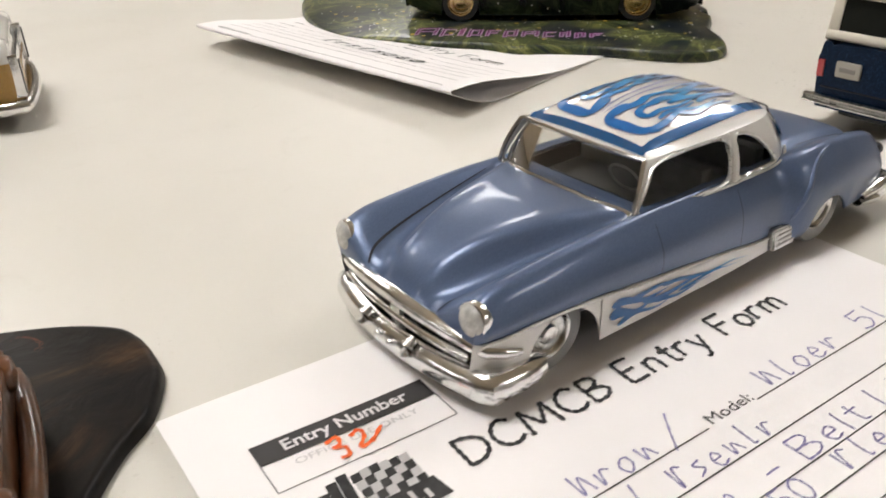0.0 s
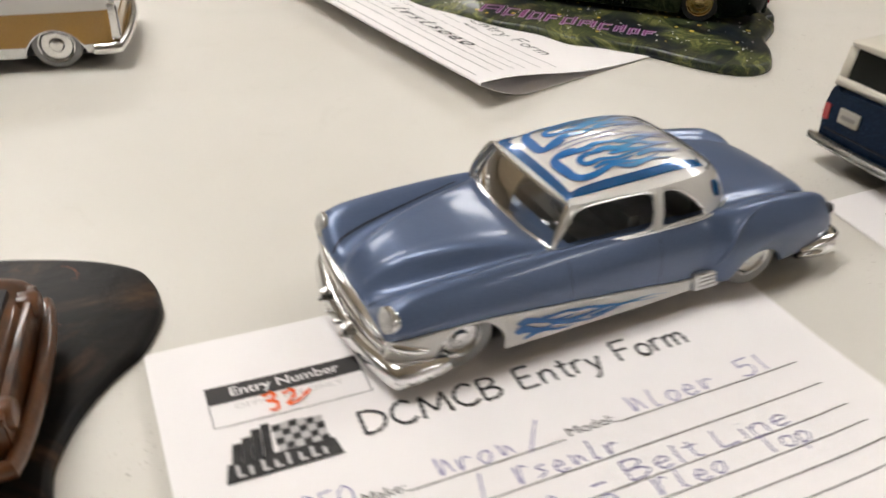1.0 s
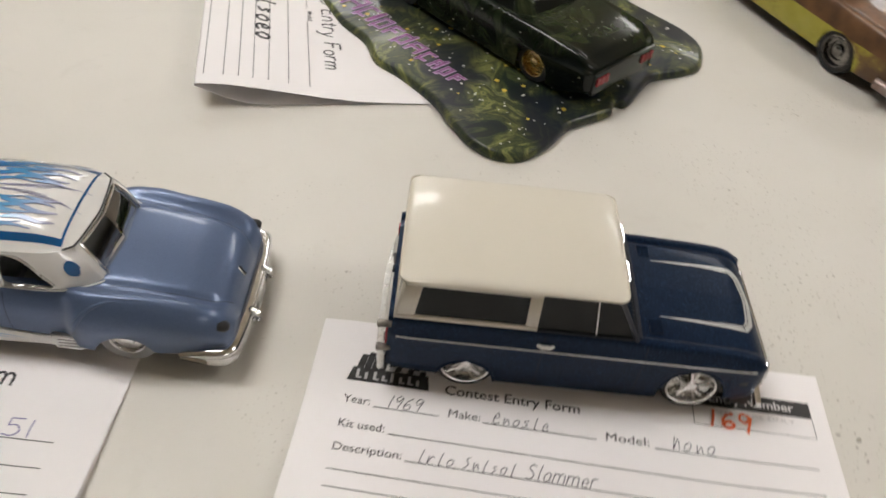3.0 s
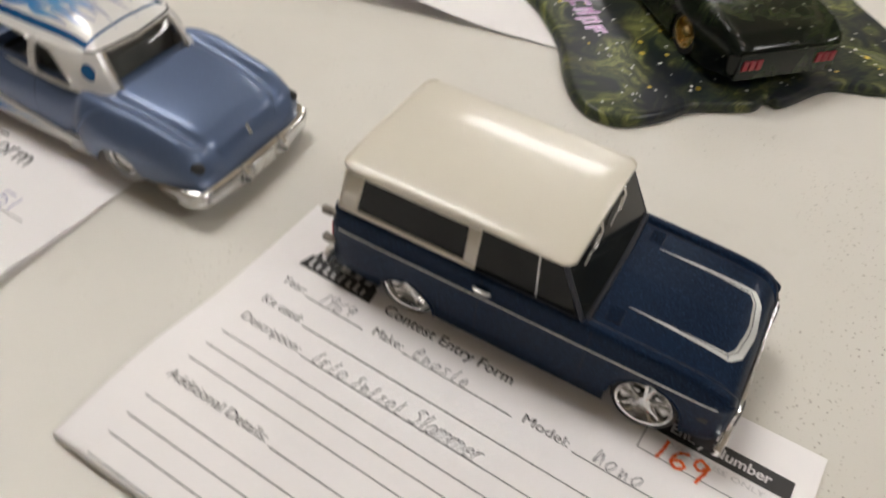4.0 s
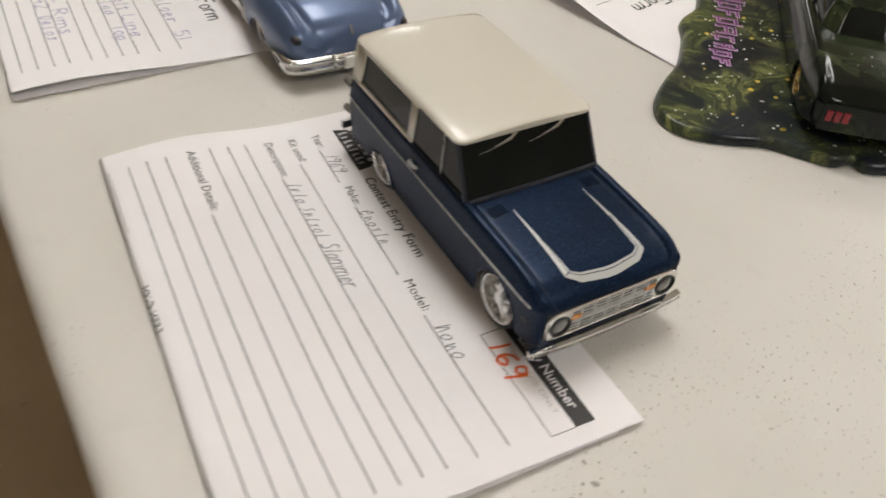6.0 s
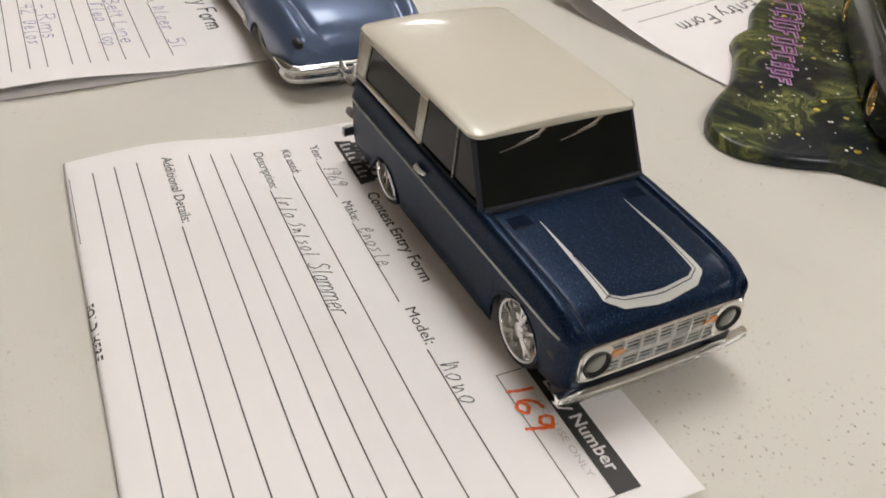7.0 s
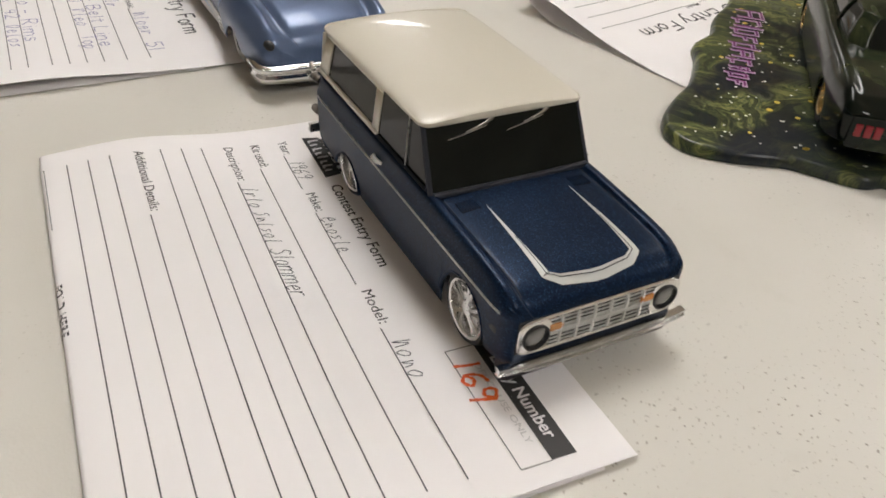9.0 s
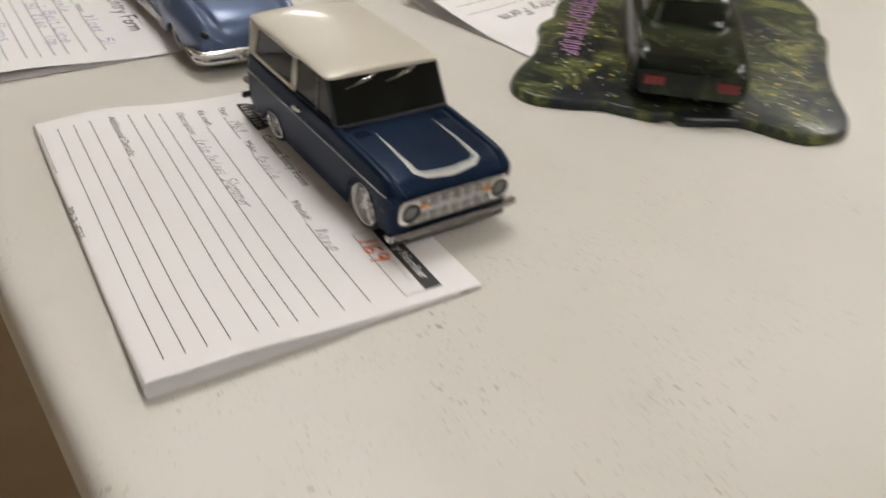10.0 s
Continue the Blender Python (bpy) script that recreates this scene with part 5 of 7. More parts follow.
    box(bm, -0.0947, -0.0915, -0.0070, 0.0070, 0.0060, 0.0128, 0.0008)
    part("plate_guard", bm, M_CHROME_DULL, rb)
    # boot handle and hood strip
    bm = bmesh.new()
    tube(bm, [(-0.0880, 0, 0.0212), (-0.0856, 0, 0.0254)], 0.0008, 8)
    part("boot_handle", bm, M_CHROME, car)

    # glasshouse
    cab = Cabin(
        [(0.0418, 0), (0.0408, 0.0160), (0.0374, 0.0262), (0.0355, 0.0284), (-0.0015, 0.0303), (-0.0040, 0.0303), (-0.0245, 0.0298), (-0.0372, 0.0240), (-0.0402, 0.0190), (-0.0425, 0)],
        [(0.0308, 0), (0.0306, 0.0140), (0.0299, 0.0232), (0.0285, 0.0252), (-0.0022, 0.0266), (-0.0048, 0.0266), (-0.0205, 0.0256), (-0.0282, 0.0218), (-0.0305, 0.0176), (-0.0325, 0)],
        0.0336, 0.0486, 0.0080, 0.0290, 0.0240, -0.0005,
    )
    G = new("glasshouse")
    G.parent = car
    h0, h1 = 0.07, 0.93
    door_loop = soft_loop([(0.0384, 0.0342), (0.0330, 0.0416), (0.0286, 0.0474), (0.0140, 0.0480), (-0.0014, 0.0478), (-0.0010, 0.0400), (-0.0010, 0.0342), (0.0170, 0.0342)])
    quarter_loop = soft_loop([(-0.0042, 0.0342), (-0.0042, 0.0410), (-0.0042, 0.0476), (-0.0105, 0.0468), (-0.0155, 0.0440), (-0.0205, 0.0392), (-0.0245, 0.0346), (-0.0150, 0.0346)])
    bm = bmesh.new()
    for side in (1, -1):
        for k0, k1, a, b in ((0, 2.45, 0, h0), (0, 2.45, 0.975, 1), (8, 9, 0, h0), (8, 9, h1, 1)):
            grid(bm, [cab.ring(a + (b - a) * j / 4, k0, k1, int(16 * (k1 - k0)), side) for j in range(5)], flip=side < 0)
        vs = grid(bm, [cab.ring(j / 40, 2.75, 8, 270, side) for j in range(41)], flip=side < 0)
        gone = []
        for f in list(bm.faces):
            c = f.calc_center_median()
            if c.y * side > 0.02 and (in_loop(door_loop, c.x, c.z) or in_loop(quarter_loop, c.x, c.z)):
                gone.append(f)
        bmesh.ops.delete(bm, geom=gone, context="FACES")
    bmesh.ops.remove_doubles(bm, verts=bm.verts[:], dist=1e-6)
    bmesh.ops.recalc_face_normals(bm, faces=bm.faces[:])
    thick(part("pillar_frame", bm, M_PEARL, G, smooth=50), 0.0008)
    for side in (1, -1):
        bm = bmesh.new()
        grid(bm, [cab.ring(j / 12, 2.45, 2.75, 6, side, 0.0001) for j in range(13)], flip=side < 0)
        bmesh.ops.recalc_face_normals(bm, faces=bm.faces[:])
        thick(part("screen_pillar", bm, M_BRIGHT, G, "dull chrome windscreen pillar"), 0.0008)
    bm = bmesh.new()
    grid(bm, cab.roof(), close_v=True)
    bmesh.ops.remove_doubles(bm, verts=bm.verts[:], dist=1e-6)
    bmesh.ops.holes_fill(bm, edges=[e for e in bm.edges if e.is_boundary and (e.verts[0].co.xy - Vector((cab.xc, 0))).length < 0.003], sides=0)
    bmesh.ops.recalc_face_normals(bm, faces=bm.faces[:])
    roof = part("roof", bm, M_PEARL, G, "glossy white roof", smooth=80)

    def on_roof(x, y, up=0.00025):
        return Vector((x, y, cab.roof_z(x, y) + up))

    # bright blue frame line with mitred corners
    XF, XR, YF, YR, BW = 0.0299, -0.0262, 0.0231, 0.0224, 0.0029
    for c0, c1, d0, d1 in (
        ((XF, -YF), (XF, YF), (XF - BW, -YF + BW), (XF - BW, YF - BW)),
        ((XR, YR), (XR, -YR), (XR + BW * 0.3, YR - BW), (XR + BW * 0.3, -YR + BW)),
        ((XF, YF), (XR, YR), (XF - BW, YF - BW), (XR + BW * 0.3, YR - BW)),
        ((XF, -YF), (XR, -YR), (XF - BW, -YF + BW), (XR + BW * 0.3, -YR + BW)),
    ):
        bm = bmesh.new()
        rows = []
        for q in (0, 0.34, 0.67, 1):
            row = []
            for i in range(41):
                f = i / 40
                bow = 0.0009 * math.sin(math.pi * f) * (1 if abs(c0[0] - c1[0]) > 0.01 else 0)
                x = (c0[0] + (c1[0] - c0[0]) * f) * (1 - q) + (d0[0] + (d1[0] - d0[0]) * f) * q
                y = (c0[1] + (c1[1] - c0[1]) * f) * (1 - q) + (d0[1] + (d1[1] - d0[1]) * f) * q
                row.append(on_roof(x, y + math.copysign(bow, y), 0.00022))
            rows.append(row)
        grid(bm, rows)
        part("painted_band", bm, M_BLUE_BAND, roof, "bright blue painted band")
    # flames: a bent front bar, a hook curled inside it and tongues that lick back, each with a fine dark edge
    tongues = [
        ([(0.0150, 0.0034), (0.0205, 0.0030), (0.0236, 0.0048), (0.0236, 0.0110), (0.0228, 0.0158), (0.0200, 0.0181), (0.0140, 0.0178), (0.0070, 0.0164), (-0.0020, 0.0175), (-0.0100, 0.0164)], 0.0031, 0.32),
        ([(0.0220, 0.0040), (0.0180, 0.0046), (0.0125, 0.0058), (0.0075, 0.0046), (0.0010, 0.0057), (-0.0070, 0.0044)], 0.0029, 0.38),
        ([(0.0085, 0.0098), (0.0135, 0.0087), (0.0168, 0.0096), (0.0176, 0.0116), (0.0160, 0.0134), (0.0115, 0.0132), (0.0050, 0.0143), (-0.0030, 0.0134), (-0.0090, 0.0146)], 0.0023, 0.30),
        ([(0.0120, 0.0090), (0.0065, 0.0085), (0.0010, 0.0101), (-0.0060, 0.0091), (-0.0130, 0.0103)], 0.0028, 0.34),
        ([(0.0070, 0.0118), (0.0010, 0.0116), (-0.0070, 0.0125), (-0.0150, 0.0115)], 0.0019, 0.35),
        ([(0.0010, 0.0066), (-0.0060, 0.0077), (-0.0130, 0.0065), (-0.0195, 0.0074)], 0.0023, 0.35),
        ([(-0.0020, 0.0153), (-0.0090, 0.0144), (-0.0160, 0.0156), (-0.0215, 0.0146)], 0.0019, 0.35),
        ([(-0.0075, 0.0100), (-0.0150, 0.0113), (-0.0212, 0.0102)], 0.0017, 0.35),
        ([(-0.0070, 0.0046), (-0.0150, 0.0053), (-0.0210, 0.0040)], 0.0014, 0.35),
        ([(0.0080, 0.0172), (0.0020, 0.0187), (-0.0060, 0.0179), (-0.0140, 0.0187)], 0.0015, 0.35),
        ([(0.0155, 0.0160), (0.0110, 0.0152), (0.0050, 0.0158), (-0.0010, 0.0150)], 0.0013, 0.35),
    ]
    for sgn in (1, -1):
        def lick(path, w, up, mat, label=""):
            bm = bmesh.new()
            a, b = ribbon_on(lambda x, y: on_roof(x, y, up), [(u, sgn * v) for u, v in path], w)
            strip(bm, a, b)
            part("painted_flame" if mat is M_FLAME else "pin_stripe", bm, mat, roof, label)

        def leaf(w, fat, edge):
            """Round head, widest a third of the way along, drawn out to a fine tip."""
            return lambda q: w * (0.55 + 0.45 * min(1, q / fat)) * min(1, (q + 0.004) / 0.04) ** 0.5 * (1 if q < fat else ((1 - q) / (1 - fat)) ** 0.85) + edge

        for k, (path, w, fat) in enumerate(tongues):
            lick(path, leaf(w, fat, 0.00048), 0.00026 + 0.000008 * k, M_PIN)
            lick(path, leaf(w, fat, 0.00004), 0.00038 + 0.000008 * k, M_FLAME, "blue painted flame fading to a pale tip")
        for k in range(4):
            lick([(0.0215 - 0.0018 * k - (0.0040 + 0.0003 * k) * q, 0.0006 + 0.0003 * k + (0.00006 + 0.00004 * k) * q * q * 0.3 + 0.0003 * math.sin(q * 0.7 + k)) for q in range(10)], 0.00024, 0.00025, M_PIN)
        # blue curl at the pillar's foot
        bm = bmesh.new()
        c = [cab.wall(6.62 + 0.26 * math.cos(t) * (1 if t < 4.2 else 0.7), 0.55 + 0.21 * math.sin(t), sgn, 0.0006) for t in np.linspace(0, math.tau, 22)[:-1]]
        vs = [bm.verts.new(p) for p in c]
        bm.faces.new(vs)
        part("painted_curl", bm, M_BLUE_BAND, G)
        for loop in (door_loop, quarter_loop):
            bm = bmesh.new()
            tube(bm, [cab.side_at(x, z, sgn, 0.0003) for x, z in loop], 0.00055, 6, closed=True)
            part("window_trim", bm, M_CHROME_DULL, G, "dull chrome window surround")
    for nm, k0, k1, h1 in (("windscreen", 0, 2.45, 0.975), ("back_window", 8, 9, 0.93)):
        bm = bmesh.new()
        rows = []
        for j in range(7):
            h = h0 * 0.4 + (h1 - h0 * 0.4) * j / 6
            r = cab.ring(h, k0, k1, 14, 1, -0.0004)
            l = cab.ring(h, k0, k1, 14, -1, -0.0004)
            rows.append((l[::-1][:-1] + r) if k0 == 0 else (r + l[::-1][1:]))
        grid(bm, rows)
        part(nm, bm, M_PANE, G, "clear plastic pane").visible_shadow = False
        ha = 0.03
        lo = cab.ring(ha, k0, k1, 14, 1, 0.0005)
        hi = cab.ring(h1, k0, k1, 14, 1, 0.0005)
        e = k1 if k0 == 0 else k0
        rise = [cab.wall(e, h, 1, 0.0005) for h in np.linspace(ha, h1, 10)[1:-1]]
        if k0 == 0:
            half = lo + rise + hi[::-1]
        else:
            half = lo[::-1] + rise + hi
        loop = half + [Vector((p.x, -p.y, p.z)) for p in half[::-1][1:-1]]
        bm = bmesh.new()
        tube(bm, loop, 0.00075, 8, closed=True)
        part("window_trim", bm, M_CHROME, G, "chrome window surround")
    # dark gutter round the back of the roof
    bm = bmesh.new()
    half = cab.ring(1.0, 6.7, 9, 30, 1, 0.0003)
    tube(bm, half + [Vector((p.x, -p.y, p.z)) for p in half[::-1][1:]], 0.00042, 6)
    part("roof_gutter", bm, M_BLACK, G, "thin dark gutter")
    # chrome moulding where the windscreen meets the cowl
    foot = []
    for i in range(19):
        k = 2.42 * i / 18
        for h in np.linspace(0, 0.4, 26):
            p = cab.wall(k, h, 1, 0.0004)
            lo, hi = 0.0, 4.0
            for _ in range(10):
                mid = (lo + hi) / 2
                lo, hi = (mid, hi) if sh.at(p.x, mid).y < p.y else (lo, mid)
            if p.z > sh.at(p.x, lo).z:
                break
        foot.append(p)
    bm = bmesh.new()
    tube(bm, [Vector((p.x, -p.y, p.z)) for p in foot[:0:-1]] + foot, 0.00062, 8)
    part("cowl_moulding", bm, M_CHROME, G, "chrome moulding")
    # belt trim
    bm = bmesh.new()
    half = cab.ring(0.0, 0, 9, 72, 1, 0.0007)
    tube(bm, half + [Vector((p.x, -p.y, p.z)) for p in half[::-1][1:-1]], 0.00042, 6, closed=True)
    part("belt_trim", bm, M_BRIGHT, G)
    # cabin floor, seats, dashboard, wheel
    for x in (0.004, -0.022):
        bm = bmesh.new()
        box(bm, x, x + 0.016, -0.0250, 0.0250, 0.0215, 0.0285, 0.0012)
        box(bm, x - 0.004, x + 0.001, -0.0250, 0.0250, 0.0215, 0.0378, 0.0015)
        part("bench_seat", bm, M_SEAT, car, "blue-grey bench seat")
    bm = bmesh.new()
    box(bm, -0.034, 0.036, -0.0262, 0.0262, 0.0205, 0.0216, 0.0004)
    part("cabin_floor", bm, M_LINER, car)
    for side in (1, -1):
        bm = bmesh.new()
        box(bm, -0.034, 0.034, min(side * 0.0262, side * 0.0272), max(side * 0.0262, side * 0.0272), 0.0210, 0.0330, 0.0003)
        part("door_liner", bm, M_LINER, car)
    bm = bmesh.new()
    box(bm, 0.029, 0.0350, -0.0255, 0.0255, 0.0290, 0.0338, 0.001)
    part("dashboard", bm, M_STEEL_BLUE, car)
    bm = bmesh.new()
    ring = [(0.0235 + 0.0015 * math.sin(t), 0.0115 + 0.0058 * math.cos(t), 0.0372 + 0.0040 * math.sin(t)) for t in np.linspace(0, math.tau, 25)[:-1]]
    tube(bm, ring, 0.0004, 6, closed=True)
    part("steering_wheel", bm, M_TRIM_PALE, car)


model_coupe()


def chaikin(pts, rounds=2, f=0.2):
    """Rounds the corners of a line."""
    pts = [Vector(p) for p in pts]
    for _ in range(rounds):
        out = [pts[0]]
        for a, b in zip(pts, pts[1:]):
            out += [a.lerp(b, f), a.lerp(b, 1 - f)]
        pts = out + [pts[-1]]
    return pts


M_STUB = material("grey_stub_metal", (0.24, 0.22, 0.19), 0.4, 0.6, build=varied((0.10, 0.09, 0.08), (0.34, 0.31, 0.27), 300))


def model_wagon():
    m = pose(0.1086, 0.1471, 0.0009, -1.2, 0, 3.4)
    car = thing("model_car", "dark blue slammed utility wagon scale model with cream roof", "model car", m, "model cars on the table")
    zc = [(-0.0805, 0.0375), (0.012, 0.0380), (0.0165, 0.0372), (0.045, 0.0362), (0.058, 0.0352), (0.064, 0.0340), (0.0685, 0.0312), (0.0705, 0.0280)]
    zf = [(-0.0805, 0.0383), (0.0165, 0.0380), (0.045, 0.0370), (0.058, 0.0360), (0.0645, 0.0345), (0.0690, 0.0315), (0.0705, 0.0285)]
    zb = [(-0.0805, 0.0085), (-0.060, 0.0070), (-0.030, 0.0052), (0.030, 0.0050), (0.060, 0.0085), (0.0705, 0.0105)]
    inset = [(-0.0805, 0.0016), (-0.078, 0.0004), (-0.07, 0.0), (0.060, 0.0), (0.0665, 0.0006), (0.0695, 0.0020), (0.0705, 0.0034)]
    arches = [(0.0443, 0.0110, 0.0134), (-0.0482, 0.0045, 0.0124)]

    def belt_z(x):
        return 0.0292 - 0.0010 * (x + 0.08) / 0.15

    def section(x):
        c, f, b, i = (curve_at(t, x) for t in (zc, zf, zb, inset))
        for cx, cz, r in arches:
            if abs(x - cx) < r:
                b = max(b, cz + math.sqrt(r * r - (x - cx) ** 2))
        belt = belt_z(x)
        low = min(belt - 0.003, max(0.0125, b + 0.0004))
        return [Vector((x, y - i * (y > 0.02), z)) for y, z in ((0, c + 0.0004), (0.018, c), (0.0262, c - 0.0006), (0.0274, c - 0.0010), (0.0288, f - 0.0002), (0.0312, f - 0.0004), (0.0321, f - 0.0014), (0.0329, belt + 0.0030), (0.0337, belt + 0.0004), (0.0334, belt - 0.0016), (0.0328, low), (0.0316, b))]

    xs = sorted({-0.0805, -0.0795, -0.078, 0.062, 0.0645, 0.0665, 0.068, 0.069, 0.0698, 0.0705} | {round(v, 5) for v in np.linspace(-0.076, 0.060, 40)})
    for cx, cz, r in arches:
        xs = [x for x in xs if not cx - r - 0.0006 < x < cx + r + 0.0006] + [cx - r * math.cos(math.pi * k / 18) * 0.99999 for k in range(19)] + [cx - r - 0.0001, cx + r + 0.0001]
    xs = sorted(xs)
    rows = []
    for x in xs:
        half = chaikin(section(x), 2, 0.22)
        rows.append([Vector((p.x, -p.y, p.z)) for p in half[:0:-1]] + half)
    bm = bmesh.new()
    vs = grid(bm, rows)
    bm.faces.new(vs[0]), bm.faces.new(vs[-1][::-1])
    bmesh.ops.recalc_face_normals(bm, faces=bm.faces[:])
    body = part("body", bm, M_NAVY, car, "dark blue metal-flake body", smooth=45)
    bm = bmesh.new()
    box(bm, -0.074, 0.064, -0.0225, 0.0225, 0.0042, 0.030, 0.002)
    part("underbody", bm, M_BLACK, car)

    def hood_z(x, y):
        half = chaikin(section(x), 2, 0.22)
        for a, b in zip(half, half[1:]):
            if a.y <= abs(y) <= b.y and b.y > a.y:
                return a.z + (b.z - a.z) * (abs(y) - a.y) / (b.y - a.y)
        return curve_at(zc, x)

    def flat_ribbon(name, path, widths, mat, up, parent, label=""):
        pts, ws = [], []
        for (p, q), (w0, w1) in zip(zip(path, path[1:]), zip(widths, widths[1:])):
            for k in range(10):
                pts.append(Vector((*p, 0)).lerp(Vector((*q, 0)), k / 10)), ws.append(w0 + (w1 - w0) * k / 10)
        pts.append(Vector((*path[-1], 0))), ws.append(widths[-1])
        a, b = [], []
        for i, p in enumerate(pts):
            t = (pts[min(i + 1, len(pts) - 1)] - pts[max(i - 1, 0)]).normalized()
            n = Vector((-t.y, t.x, 0)) * ws[i] / 2
            for lst, q in ((a, p + n), (b, p - n)):
                lst.append((q.x, q.y, hood_z(q.x, q.y) + up))
        bm = bmesh.new()
        strip(bm, a, b)
        return part(name, bm, mat, parent, label)

    u = [(0.0268, -0.0160), (0.0445, -0.0164), (0.0622, -0.0164), (0.0648, -0.0125), (0.0662, -0.0020), (0.0662, 0.0020), (0.0648, 0.0125), (0.0622, 0.0164), (0.0445, 0.0164), (0.0268, 0.0160)]
    flat_ribbon("hood_stripe", u, [0.0002, 0.0015, 0.0030, 0.0034, 0.0034, 0.0034, 0.0034, 0.0030, 0.0015, 0.0002], M_SILVER_LINE, 0.00022, car, "silver hood stripe")
    flat_ribbon("stripe_line", [(x * 0.985 + 0.0004, y * 0.97) for x, y in u[1:-1]], [0.0003] * 8, M_SEAM, 0.0003, car)
    for side in (1, -1):
        flat_ribbon("hood_seam", [(0.0165, side * 0.0272), (0.045, side * 0.0272), (0.066, side * 0.0266)], [0.0003] * 3, M_SEAM, 0.0001, body)
        # cowl vents
        vent = new("cowl_vent")
        vent.parent = car
        bm = bmesh.new()
        box(bm, 0.0218, 0.0272, side * 0.0215 - 0.0034, side * 0.0215 + 0.0034, 0.0362, hood_z(0.0245, 0.0215) + 0.0001)
        part("vent_base", bm, M_SEAM, vent)
        for k in range(8):
            y = side * 0.0215 - 0.0030 + 0.00086 * k
            bm = bmesh.new()
            box(bm, 0.0220, 0.0270, y - 0.00024, y + 0.00024, 0.0364, hood_z(0.0245, 0.0215) + 0.00045)
            part("louvre", bm, M_NAVY, vent)
        # side spear
        bm = bmesh.new()
        tube(bm, [(x, side * (0.0335 - curve_at(inset, x)), belt_z(x) + 0.0001) for x in np.linspace(-0.077, 0.0655, 30)], 0.00052, 6)
        part("side_trim", bm, M_BRIGHT, car, "thin bright side trim")
        # door gaps
        for x in (-0.0198, 0.0205):
            bm = bmesh.new()
            edge = [p for p in chaikin(section(x), 2, 0.22) if 0.0075 < p.z < 0.0362 and p.y > 0.03]
            strip(bm, [(x - 0.00014, side * (p.y + 0.0001), p.z) for p in edge], [(x + 0.00014, side * (p.y + 0.0001), p.z) for p in edge])
            part("door_seam", bm, M_SEAM, body)
        bm = bmesh.new()
        tube(bm, [(-0.0222, side * 0.0330, 0.0318), (-0.0208, side * 0.0342, 0.0322), (-0.0172, side * 0.0342, 0.0322), (-0.0158, side * 0.0330, 0.0318)], [0.0007, 0.0010, 0.0009, 0.0006], 8)
        part("door_handle", bm, M_BRIGHT, car, "small chrome door handle")
        bm = bmesh.new()
        box(bm, 0.0610, 0.0645, side * 0.0322 - 0.0009, side * 0.0322 + 0.0009, 0.0195, 0.0218, 0.0003)
        part("side_marker", bm, M_BLACK, car)
        for z in (0.0345, 0.0205) if side < 0 else ():
            bm = bmesh.new()
            lathe(bm, [(0.0001, -0.0034), (0.0014, -0.0034), (0.0017, -0.0028), (0.0016, 0.0), (0.0012, 0.0022)], 14, "x", (-0.0812, side * 0.0318, z))
            part("hinge_stub", bm, M_STUB, car, "dull metal stub at the tailgate")
    for x, z in ((0.0443, 0.0124), (-0.0482, 0.0124)):
        for side in (1, -1):
            wheel("wheel", car, (x, side * 0.0272, z), 0.0124, 0.0078, M_TYRE, "spokes", side, 0.84)

    for cx, cz, r in arches:
        for side in (1, -1):
            lip = []
            for k in range(21):
                x = cx - r * math.cos(math.pi * k / 20) * 0.999
                z = cz + math.sqrt(max(0, r * r - (x - cx) ** 2))
                if z > curve_at(zb, x) + 0.0006:
                    lip.append((x, side * (0.0324 - curve_at(inset, x)), z + 0.0002))
            bm = bmesh.new()
            tube(bm, lip, 0.0007, 6)
            part("arch_lip", bm, M_NAVY, body)

    # ---- hardtop
    Z0, Z1 = 0.0384, 0.0575

    def wall(x, z, side):
        f = (z - Z0) / (Z1 - Z0)
        return Vector((x, side * (0.0318 - 0.0020 * f), z))

    top = new("hardtop")
    top.parent = car
    for side in (1, -1):
        bm = bmesh.new()

        def panel(x0, x1, z0, z1, n=8):
            lean = lambda x, z: x + (0.0030 * (z - Z0) / (Z1 - Z0) if x < -0.07 else 0)  # noqa: E731
            grid(bm, [[wall(lean(x0 + (x1 - x0) * i / n, z), z, side) for i in range(n + 1)] for z in (z0, (z0 + z1) / 2, z1)])

        panel(-0.0785, -0.0236, Z0, 0.0404)
        panel(-0.0785, -0.0236, 0.0548, Z1)
        panel(-0.0785, -0.0712, 0.0404, 0.0548)
        panel(-0.0282, -0.0236, 0.0404, 0.0548)
        bmesh.ops.recalc_face_normals(bm, faces=bm.faces[:])
        thick(part("side_wall", bm, M_CREAM, top, "cream hardtop side"), 0.0012)
        bm = bmesh.new()
        grid(bm, [[wall(x + (0.0030 * (z - Z0) / (Z1 - Z0) if x < -0.06 else 0), z, side) - Vector((0, side * 0.0007, 0)) for x in np.linspace(-0.0716, -0.0278, 8)] for z in np.linspace(0.0400, 0.0552, 4)])
        part("quarter_window", bm, M_DARK_GLASS, top, "blacked-out side window")
        bm = bmesh.new()
        grid(bm, [[wall(-0.0237 + (0.0377 - 0.0092 * f) * q, Z0 + (Z1 - Z0) * f, side) - Vector((0, side * 0.0005, 0)) for q in np.linspace(0, 1, 8)] for f in np.linspace(0, 1, 5)])
        door_glass = part("door_window", bm, M_DARK_GLASS, top, "blacked-out door window")
        bm = bmesh.new()
        tube(bm, [wall(-0.0008, Z0 + 0.0012, side), wall(-0.0030, Z1 - 0.0004, side)], 0.00026, 6)
        part("window_divider", bm, M_CHROME_DULL, door_glass)
